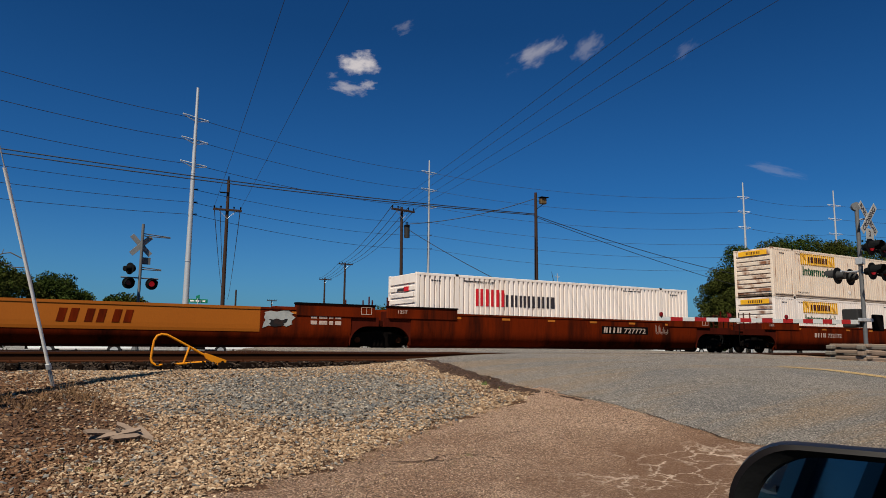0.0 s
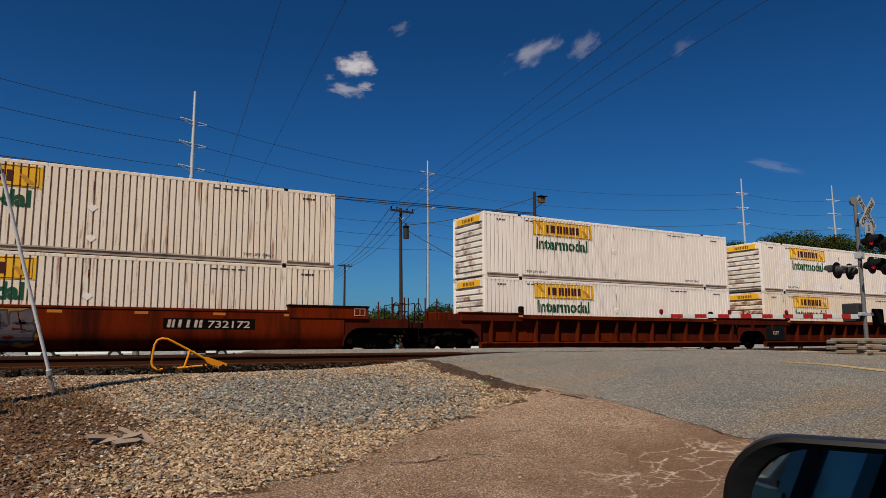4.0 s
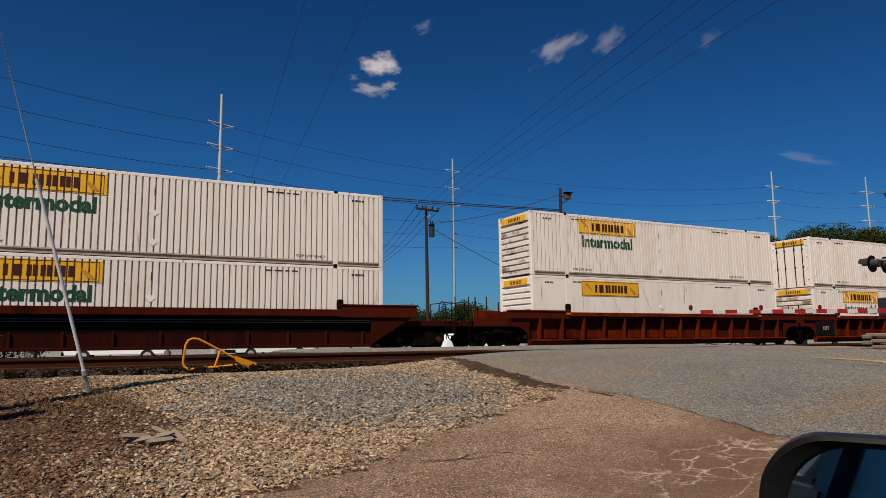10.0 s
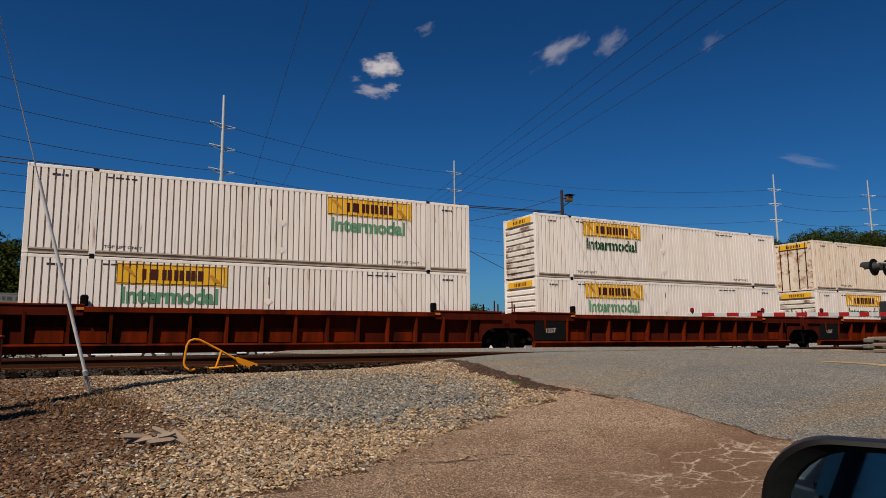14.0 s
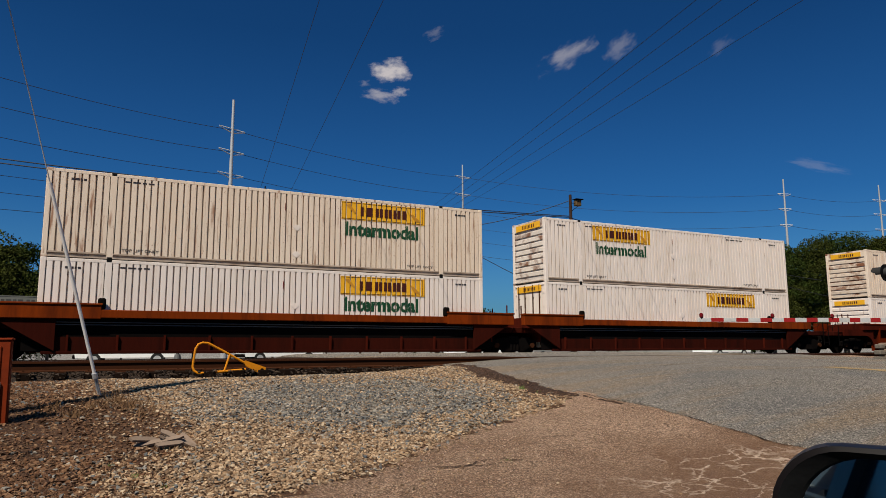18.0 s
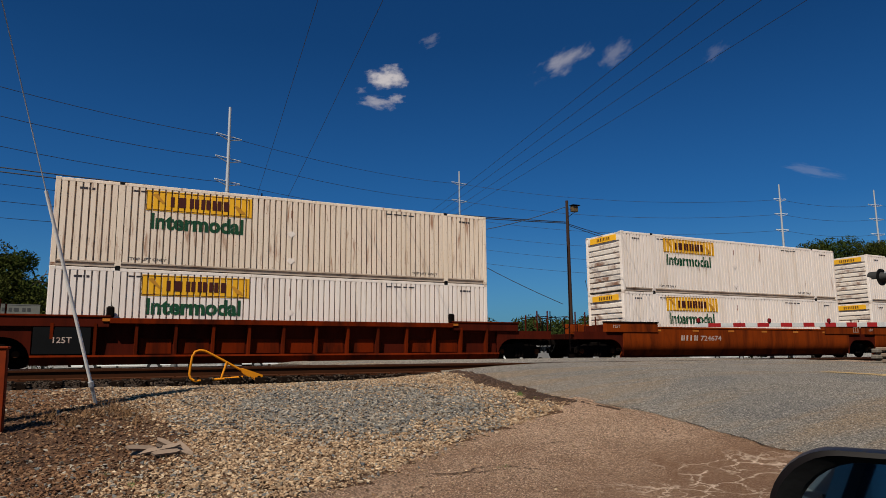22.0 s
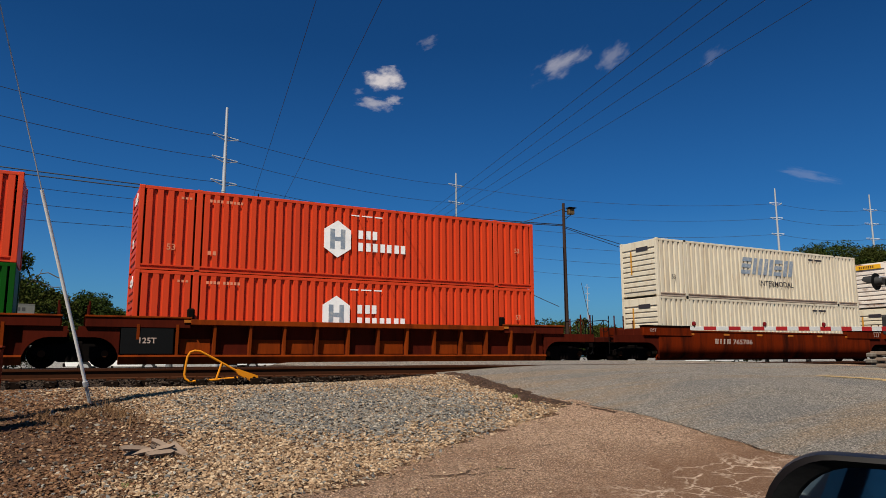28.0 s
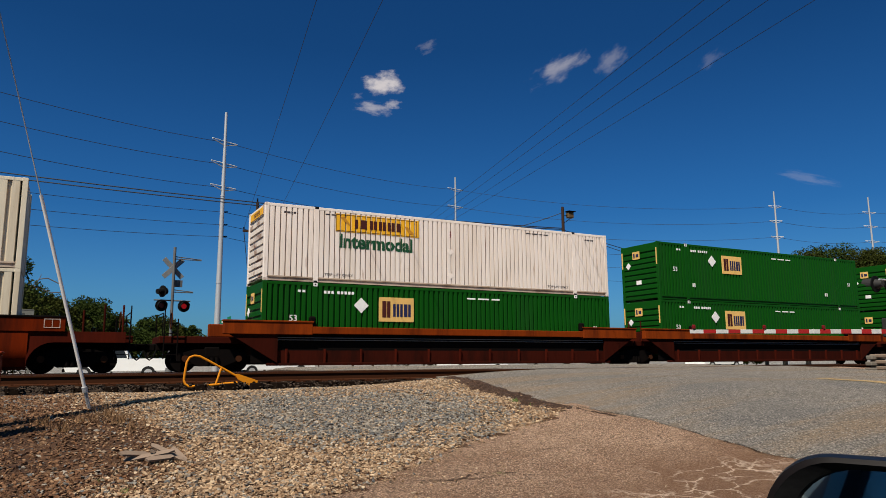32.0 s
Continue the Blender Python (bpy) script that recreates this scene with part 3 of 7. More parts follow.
# ridge of dark soil between the gravel and the broken edge of the asphalt
def soil_ridge():
    g = Geo()
    ys = [8.4 + 0.06 * i for i in range(96)]
    n = 13
    for y in ys:
        grow = ease((y - 8.4) / 2.2)
        mid = road_left(y) - 0.12 - 0.10 * grow + 0.07 * noise.noise((y * 2, 0, 4))
        w = (0.05 + 0.27 * grow) * (1 + 0.45 * noise.noise((y * 3.1, 2, 0)) + 0.3 * noise.noise((y * 9.0, 5, 0)))
        for k in range(n):
            f = 2 * k / (n - 1) - 1
            x = mid + w * f
            z = height(x, y) - 0.02 + (0.02 + 0.05 * grow) * math.cos(f * math.pi / 2) * (1 + 0.7 * noise.noise((x * 7, y * 7, 0))) + 0.012 * noise.noise((x * 22, y * 22, 3))
            g.v.append((x, y, z))
    for j in range(len(ys) - 1):
        for k in range(n - 1):
            g.f.append((j * n + k, j * n + k + 1, (j + 1) * n + k + 1, (j + 1) * n + k))
    g.m = [0] * len(g.f)
    dark = soil("dark_silt", (0.040, 0.019, 0.010), (0.072, 0.037, 0.021), (0.13, 0.078, 0.047), 1.5, bump=1.0, distance=0.03)
    tagged(new("soil_ridge", g.mesh("soil_ridge", dark)), "dark silt ridge along the broken asphalt edge", "soil", kind="structure")


soil_ridge()


def road_seam():
    """The joint between the lot and the road: a dark open crack."""
    dark = material("open_joint", (0.03, 0.018, 0.011), 0.95, grain=0.3)
    for name, off, wide, up_, mat_, label, hole in (("joint_crack", -0.03, 0.008, 0.002, dark, "dark open joint along the edge of the asphalt", -0.25),):
        g = Geo()
        ys = [2.5 + 0.03 * i for i in range(230)]
        for y in ys:
            left = road_left(y) + 0.10 * noise.noise((3.3, y * 1.4, 0)) + 0.05 * noise.noise((1.3, y * 5.0, 2)) + off
            w = max(0.0, wide * (0.65 + 0.9 * noise.noise((y * 4.0, 7, up_ * 900)) + 0.5 * noise.noise((y * 15.0, 3, 1)) - hole * 0.5))
            left += 0.018 * noise.noise((y * 9.0, 1, 8))
            for e_ in (-1, 1):
                x = left + e_ * w
                g.v.append((x, y, height(x, y) + 0.03 * noise.noise((x * 0.9, y * 0.9, 0)) + 0.012 * noise.noise((x * 3.1, y * 3.1, 5)) + 0.012 + up_))
        g.f = [(2 * i, 2 * i + 1, 2 * i + 3, 2 * i + 2) for i in range(len(ys) - 1)]
        g.m = [0] * len(g.f)
        tagged(new(name, g.mesh(name, mat_)), label, "joint", kind="structure")


road_seam()


def surface_cracks():
    """Dark cracks and lifted lips in the lot and the road."""
    rnd = random.Random(5)
    tar = material("dark_crack", (0.07, 0.042, 0.026), 0.95, grain=0.2)
    dark = (((3.55, 6.95), (4.35, 7.02)), ((4.35, 7.02), (4.8, 6.72)), ((3.3, 7.0), (4.3, 6.75)), ((6.9, 7.0), (7.1, 7.2)), ((5.4, 7.6), (5.8, 7.5)), ((9.5, 10.6), (12.5, 11.4)), ((12.0, 12.5), (15.5, 12.9)), ((8.6, 13.2), (11.0, 13.5)), ((8.4, 17.9), (13, 17.95)), ((8.4, 19.2), (12, 19.3)))
    for a, b_ in dark:
        a, b_ = Vector(a), Vector(b_)
        n = 30
        side = Vector((-(b_ - a).y, (b_ - a).x)).normalized()
        g = Geo()
        off = 0.0
        on_road = a.x > 7.7
        for i in range(n + 1):
            off += rnd.gauss(0, 0.014)
            q = a.lerp(b_, i / n) + side * off
            w = rnd.uniform(0.003, 0.011) * (0.3 + math.sin(math.pi * i / n)) * (1.3 if a.y > 6.9 and a.x < 4.5 else 1)
            for s in (-1, 1):
                p = q + side * s * w
                z = height(p.x, p.y) + (0.022 if on_road else 0.03 * noise.noise((p.x * 0.9, p.y * 0.9, 0)) + 0.012 * noise.noise((p.x * 3.1, p.y * 3.1, 5)) + 0.011)
                g.v.append((p.x, p.y, z))
        for i in range(n):
            g.f.append((2 * i, 2 * i + 1, 2 * i + 3, 2 * i + 2))
        g.m = [0] * n
        tagged(new("surface_crack", g.mesh("surface_crack", tar)), "thin dark crack in the worn surface", "crack", "dark cracks", "structure")


surface_cracks()

# ---- the train ----
LEN, WID, TALL = 16.154, 2.6, 2.896


def corrugated(g, x0, x1, z0, z1, n, lip, inner, y_out, y_in, flip):
    """A corrugated sheet from x0 to x1: n outer flats with narrow recesses between; flip: it faces +y."""
    pitch = (x1 - x0) / n
    xs, ys = [], []
    for i in range(n):
        a = x0 + i * pitch
        xs += [a + inner / 2, a + inner / 2 + lip, a + pitch - inner / 2 - lip, a + pitch - inner / 2]
        ys += [y_in, y_out, y_out, y_in]
    k = len(g.v)
    for x, y in zip(xs, ys):
        g.v += [(x, y, z0), (x, y, z1)]
    for i in range(len(xs) - 1):
        q = (k + 2 * i, k + 2 * i + 2, k + 2 * i + 3, k + 2 * i + 1)
        g.f.append(q[::-1] if flip else q)
        g.m.append(0)


def container(paint, ribs, recess, label, front="nose", smooth_side=False, end_paint=None):
    """An empty 53-foot container with its parts; x = 0 is the end that leads, y = 0 the near side."""
    t = thing("shipping_container", pose(0, 0, 0), label, "container", "containers on the train")
    end_paint = end_paint or paint
    bays = ((0.16, 1.86), (2.06, LEN - 2.06), (LEN - 1.86, LEN - 0.16))
    for x0, x1 in bays:
        n = max(3, round(ribs * (x1 - x0) / LEN))
        g = Geo()
        if smooth_side:
            g.box(x0, x1, 0.012, 0.05, 0.2, TALL - 0.1)
        else:
            corrugated(g, x0, x1, 0.2, TALL - 0.1, n, 0.005 if recess < 0.06 else 0.018, recess, 0.010, 0.13 if recess < 0.06 else 0.085, False)
        part("side_panel", g, paint, t)
    g = Geo()
    corrugated(g, 0.16, LEN - 0.16, 0.02, TALL - 0.05, ribs, 0.02, recess, WID - 0.012, WID - 0.052, True)
    part("far_side", g, paint, t)
    part("roof", Geo().box(0.05, LEN - 0.05, 0.03, WID - 0.03, TALL - 0.06, TALL - 0.02), paint, t)
    part("floor", Geo().box(0.05, LEN - 0.05, 0.06, WID - 0.06, 0.1, 0.2), paint, t)
    for x in (0, LEN - 0.16):
        for y in (0, WID - 0.16):
            part("corner_post", Geo().box(x, x + 0.16, y, y + 0.16, 0.02, TALL - 0.02, 0.012), paint, t)
    for x in (1.86, LEN - 2.06):
        p = part("lift_post", Geo().box(x, x + 0.2, 0.004, 0.084, 0.02, TALL - 0.02, 0.008), paint, t)
        part("lift_casting", Geo().box(x + 0.01, x + 0.19, 0.002, 0.094, TALL - 0.1, TALL + 0.012, 0.015), BLACK if paint is not RED else RED, p, "worn lifting fitting")
        part("foot_casting", Geo().box(x + 0.01, x + 0.19, 0.002, 0.094, -0.004, 0.09, 0.015), BLACK, p)
    part("top_rail", Geo().box(0.16, LEN - 0.16, 0.006, 0.07, TALL - 0.12, TALL - 0.01, 0.01), paint, t)
    for x0, x1 in bays:
        low = [(0.0, 0.02), (0.0, 0.075), (0.05, 0.08), (0.05, 0.15), (0.0, 0.155), (0.0, 0.205), (0.07, 0.205), (0.07, 0.02)]
        part("bottom_rail", Geo().extrude(low, x0, x1), RAILPAINT if paint in (WHITE, CREAM, DUSTY) else paint, t, "dirty beige bottom rail" if paint in (WHITE, CREAM, DUSTY) else "")
    for x, y, z in ((-0.002, -0.002, 0), (-0.002, -0.002, TALL - 0.118), (LEN - 0.176, -0.002, 0), (LEN - 0.176, -0.002, TALL - 0.118), (-0.002, WID - 0.16, 0), (-0.002, WID - 0.16, TALL - 0.118)):
        part("corner_casting", Geo().box(x, x + 0.178, y, y + 0.162, z, z + 0.118, 0.014), end_paint, t)
    ends = ("nose", "door") if front == "nose" else ("door", "nose")
    for kind, x in zip(ends, (0.0, LEN)):
        s = 1 if x == 0 else -1
        if x > 0:
            part("rear_end", Geo().box(LEN - 0.07, LEN - 0.03, 0.162, WID - 0.162, 0.05, TALL - 0.03, 0.01), end_paint, t)
            continue
        def span(a, b):
            return (x + s * a, x + s * b) if s > 0 else (x + s * b, x + s * a)
        if kind == "nose":
            e = Geo().box(*span(0.05, 0.07), 0.14, WID - 0.14, 0.1, TALL - 0.08)
            wall = part("end_wall", e, end_paint, t)
            for i in range(8):
                z = 0.32 + i * 0.265
                part("end_rib", Geo().box(*span(0.012, 0.052), 0.17, WID - 0.17, z, z + 0.185, 0.012), end_paint, wall)
            part("end_header", Geo().box(*span(0.008, 0.055), 0.15, WID - 0.15, TALL - 0.42, TALL - 0.03, 0.01), end_paint, wall)
        else:
            for y0 in (0.17, WID / 2 + 0.006):
                leaf = part("door", Geo().box(*span(0.03, 0.07), y0, y0 + WID / 2 - 0.176, 0.16, TALL - 0.14, 0.006), end_paint, t)
                for f in (0.3, 0.75):
                    yy = y0 + f * (WID / 2 - 0.176)
                    rod = Geo().tube((x + s * 0.0, yy, 0.1), (x + s * 0.0, yy, TALL - 0.08), 0.028, n=8)
                    rod.box(*span(-0.002, 0.03), yy - 0.05, yy + 0.05, 1.15, 1.22).box(*span(-0.002, 0.03), yy - 0.05, yy + 0.05, 2.2, 2.26)
                    part("lock_rod", rod, RAILRUST, leaf, "rusty steel locking rod")
                for z in (0.45, 1.1, 1.75, 2.4):
                    part("hinge", Geo().box(*span(0.01, 0.035), y0 if y0 < 1 else y0 + WID / 2 - 0.276, (y0 if y0 < 1 else y0 + WID / 2 - 0.276) + 0.1, z, z + 0.06), end_paint, leaf)
            part("door_sill", Geo().box(*span(0.0, 0.07), 0.162, WID - 0.162, 0.02, 0.14, 0.01), end_paint, t)
            part("door_header", Geo().box(*span(0.0, 0.07), 0.162, WID - 0.162, TALL - 0.13, TALL - 0.02, 0.01), end_paint, t)
    return t


def name_bars(parent, material_, x, z, w, h, blocks, y=-0.016, slant=0.0, name="name_bar", slats=1, keep=None):
    """A brand name as plain blocks: widths and gaps in shares, drawn from x to x + w."""
    total = sum(abs(q) for q in blocks)
    at = x
    for q in blocks:
        wide = abs(q) / total * w
        if q > 0:
            g = Geo()
            for i in range(slats):
                z0 = z + h * i / slats
                z1 = z0 + h / slats * (1 if slats == 1 else 0.72)
                k0, k1 = slant * (z0 - z), slant * (z1 - z)
                g.extrude([(at + k0, z0), (at + wide + k0, z0), (at + wide + k1, z1), (at + k1, z1)], y, y + 0.006, "y")
            part(name, keep(g) if keep else g, material_, parent)
        at += wide


def stencil(parent, ink, x, z, w, h, blocks, y=0.004):
    """One line of small stencilled writing, as joined plain bars."""
    total = sum(abs(q) for q in blocks)
    g, at_ = Geo(), x
    for q in blocks:
        wide = abs(q) / total * w
        if q > 0:
            g.box(at_, at_ + wide, y, y + 0.005, z, z + h)
        at_ += wide
    part("stencil_line", g, ink, parent)


SMALL = [(2.3, 2.62, 0.9, 0.05), (2.3, 0.3, 1.1, 0.09), (LEN - 3.5, 0.3, 1.1, 0.09), (0.7, 2.55, 0.45, 0.07), (LEN - 1.3, 2.55, 0.5, 0.07), (LEN - 4.6, 2.62, 1.2, 0.05)]


def small_print(parent, ink):
    """Stencilled lines too small to read, and the lifting note."""
    for x, z, w, h in SMALL[:1] + SMALL[3:]:
        stencil(parent, ink, x, z, w, h, [3, -1, 4, -1, 2, -1, 3])
    for x in (SMALL[1][0], SMALL[2][0]):
        text_part("TOP LIFT ONLY", 0.13, x, 0.006, 0.29, ink, parent, wide=1.15)


STROKES = [1.3, -1.3, 2.6, -1.3, 1.4, -0.35, 1.4, -0.8, 1.4, -0.35, 1.4, -0.8, 1.4, -0.35, 1.4, -0.9, 1.8]
BRANDINK = material("dark_red_brown_lettering", (0.050, 0.010, 0.007), 0.6, grain=0.15)


def strokes(parent, ink, x, z, w, h, blocks, y=-0.016, slant=0.0, bits=()):
    """A name as one row of plain upright strokes; bits: shares of the height left open, lowest first."""
    total = sum(abs(q) for q in blocks)
    g, at_ = Geo(), x
    for i, q in enumerate(blocks):
        wide = abs(q) / total * w
        if q > 0:
            for f0, f1 in (bits[i] if i < len(bits) and bits[i] else ((0.0, 1.0),)):
                k0, k1 = slant * f0 * h, slant * f1 * h
                g.extrude([(at_ + k0, z + f0 * h), (at_ + wide + k0, z + f0 * h), (at_ + wide + k1, z + f1 * h), (at_ + k1, z + f1 * h)], y, y + 0.006, "y")
        at_ += wide
    return part("name_strokes", g, ink, parent)


SEAM = 12.034 / 57


def seamed(geo):
    """Cuts flat lettering where the recesses of the corrugated side run through it."""
    bm = bmesh.new()
    vs = [bm.verts.new(q) for q in geo.v]
    for f in geo.f:
        try:
            bm.faces.new([vs[i] for i in f])
        except ValueError:
            pass
    lo, hi = min(q[0] for q in geo.v), max(q[0] for q in geo.v)
    for i in range(58):
        c = 2.06 + SEAM * i
        if lo - 0.03 < c < hi + 0.03:
            for e_ in (-0.014, 0.014):
                bmesh.ops.bisect_plane(bm, geom=bm.verts[:] + bm.edges[:] + bm.faces[:], dist=1e-5, plane_co=(c + e_, 0, 0), plane_no=(1, 0, 0))
            bmesh.ops.delete(bm, geom=[f for f in bm.faces if abs(f.calc_center_median().x - c) < 0.0135], context="FACES")
    out = Geo()
    bm.verts.index_update()
    out.add([q.co[:] for q in bm.verts], [[v.index for v in f.verts] for f in bm.faces])
    bm.free()
    return out


def hunt_logo(t, side, words=True, tone=None, cut=True):
    """The yellow panel with its row of dark blocks, and the word below."""
    x = 2.75 if side == "L" else LEN - 6.25
    g = Geo()
    if cut:                # the paint follows the recesses of the side
        x = 2.06 + SEAM * (3 if side == "L" else 37)
        corrugated(g, x, x + 17 * SEAM, 2.02, 2.72, 17, 0.005, 0.046, -0.001, 0.115, False)
    else:
        g.box(x, x + 3.5, -0.002, 0.012, 2.02, 2.72)
    p = part("name_panel", g, YELLOW, t, "yellow name panel")
    strokes(p, BRANDINK, x + 0.80, 2.19, 1.95, 0.35, STROKES, y=-0.009)
    g = Geo().extrude([(x + 0.2, 2.58), (x + 0.36, 2.62), (x + 0.62, 2.3), (x + 0.56, 2.27), (x + 0.36, 2.44)], -0.008, -0.003, "y")
    part("corner_stroke", g, material_cache("ochre"), p, "brown emblem in the panel's corner")
    g = Geo().extrude([(x + 2.92, 2.44), (x + 3.06, 2.42), (x + 3.32, 2.2), (x + 3.34, 2.12), (x + 3.12, 2.16)], -0.008, -0.003, "y")
    part("corner_stroke", g, material_cache("ochre"), p)
    g = Geo()
    for a, bb, c, d in ((x + 0.03, x + 3.47, 2.05, 2.065), (x + 0.03, x + 3.47, 2.675, 2.69), (x + 0.03, x + 0.045, 2.065, 2.675), (x + 3.455, x + 3.47, 2.065, 2.675)):
        g.box(a, bb, -0.008, -0.003, c, d)
    part("panel_border", g, BRANDINK, p)
    if words:
        text_part("Intermodal", 0.72, x + 0.18, 0.004, 1.42, tone or GREENINK, t, wide=3.1, label="dark green lettering", keep=seamed if cut else None)
    ink = DARKINK
    small_print(t, ink)
    for z in (1.55, 0.55):
        cx = LEN / 2 - 0.35 if side == "L" else LEN / 2 + 0.1
        g = Geo().extrude([(cx - 0.16, z), (cx, z - 0.14), (cx + 0.16, z), (cx + 0.08, z + 0.1), (cx - 0.08, z + 0.1)], -0.002, 0.014, "y")
        part("placard_holder", g, WHITE, t, "white placard holder")
    part("inspection_tag", Geo().box(LEN / 2 - 0.365, LEN / 2 - 0.338, 0.001, 0.014, 2.15, 2.42), DARKLENS, t, "thin red inspection tag")
    # sign on the leading end
    q = part("end_sign", Geo().box(-0.012, 0.008, 0.35, WID - 0.35, 2.5, 2.78, 0.003), YELLOW, t, "yellow end sign")
    g = Geo()
    for y0, y1 in ((0.8, 0.86), (0.93, 1.0), (1.08, 1.13), (1.18, 1.23), (1.3, 1.35), (1.4, 1.46), (1.54, 1.6), (1.66, 1.72)):
        g.box(-0.018, -0.011, y0, y1, 2.56, 2.72)
    part("name_bars", g, BRANDINK, q)


CACHE = {}


def material_cache(key):
    if key not in CACHE:
        CACHE[key] = {"ochre": lambda: material("ochre_stroke", (0.45, 0.2, 0.02), 0.6, grain=0.05),
                      "pale_orange": lambda: material("pale_orange_panel", (0.66, 0.40, 0.12), 0.6, grain=0.06),
                      "faint_mark": lambda: material("faint_orange_mark", (0.62, 0.22, 0.12), 0.6, grain=0.05),
                      "faded_green": lambda: material("faded_green_lettering", (0.10, 0.24, 0.13), 0.6, grain=0.05)}[key]()
    return CACHE[key]


def hexagon_logo(t, ink_word, cx=7.45):
    z = 1.55
    g = Geo().extrude([(cx + 0.62 * math.sin(radians(60 * i)), z + 0.72 * math.cos(radians(60 * i))) for i in range(6)][::-1], -0.006, 0.014, "y")
    h = part("hexagon_sign", g, WHITEINK, t, "white hexagon sign")
    for a, bb, c, d in ((-0.3, -0.12, -0.38, 0.38), (0.12, 0.3, -0.38, 0.38), (-0.12, 0.12, -0.08, 0.08)):
        part("sign_bar", Geo().box(cx + a, cx + bb, -0.012, -0.005, z + c, z + d), ink_word, h)
    red = ink_word is not REDINK
    for z0, w, n in ((1.62, 0.78, 5), (1.14, 2.0 if red else 1.3, 13 if red else 9)):
        strokes(t, WHITEINK, cx + 0.85, z0, w, 0.33 if red else 0.4, [1 if i % 2 == 0 else (-0.7 if i % 4 == 1 else -0.45) for i in range(n)], y=0.0)
    stencil(t, WHITEINK, 7.6, 2.5, 1.3, 0.045, [3, -1, 4, -1, 3])
    faint = material_cache("faint_mark") if red else WHITEINK
    stencil(t, faint, 2.3, 2.5, 1.15, 0.10, [1, -0.5, 1, -0.5, 1, -0.5, 1, -1.4, 1, -0.5, 1, -0.5, 1, -0.5, 1, -0.5, 1])
    stencil(t, faint, 1.35, 2.52, 0.35, 0.08, [1, -0.6, 1, -0.6, 1])
    text_part("53", 0.30, 0.95, 0.004, 1.75 if not red else 0.72, faint, t)
    text_part("53", 0.28, LEN - 1.0, 0.004, 1.55, faint, t)
    stencil(t, faint, 2.3, 0.62, 0.28, 0.14, [1, -0.6, 1])
    q = part("end_sign", Geo().extrude([(0.72 + 0.2 * math.sin(radians(60 * i)), 2.5 + 0.23 * math.cos(radians(60 * i))) for i in range(6)], -0.012, 0.008, "x"), WHITEINK, t, "small white hexagon")
    part("sign_bar", Geo().box(-0.016, -0.011, 0.64, 0.80, 2.44, 2.56), ink_word, q)
    part("end_name", Geo().box(-0.012, 0.008, 1.02, 1.36, 2.52, 2.62).box(-0.012, 0.008, 1.02, 1.5, 2.38, 2.48), WHITEINK, t)
    part("end_label", Geo().box(-0.006, 0.008, 1.15, 1.6, 1.02, 1.14).box(-0.006, 0.008, 1.28, 1.48, 0.86, 1.01), WHITEINK, t)
    if not red:
        for x in (1.88, LEN - 2.04):
            q = part("white_corner_mark", Geo().box(x, x + 0.16, -0.012, 0.003, TALL - 0.14, TALL - 0.01), WHITEINK, t)
            part("keyhole", Geo().box(x + 0.05, x + 0.11, -0.016, -0.011, TALL - 0.1, TALL - 0.04), BLACK, q)


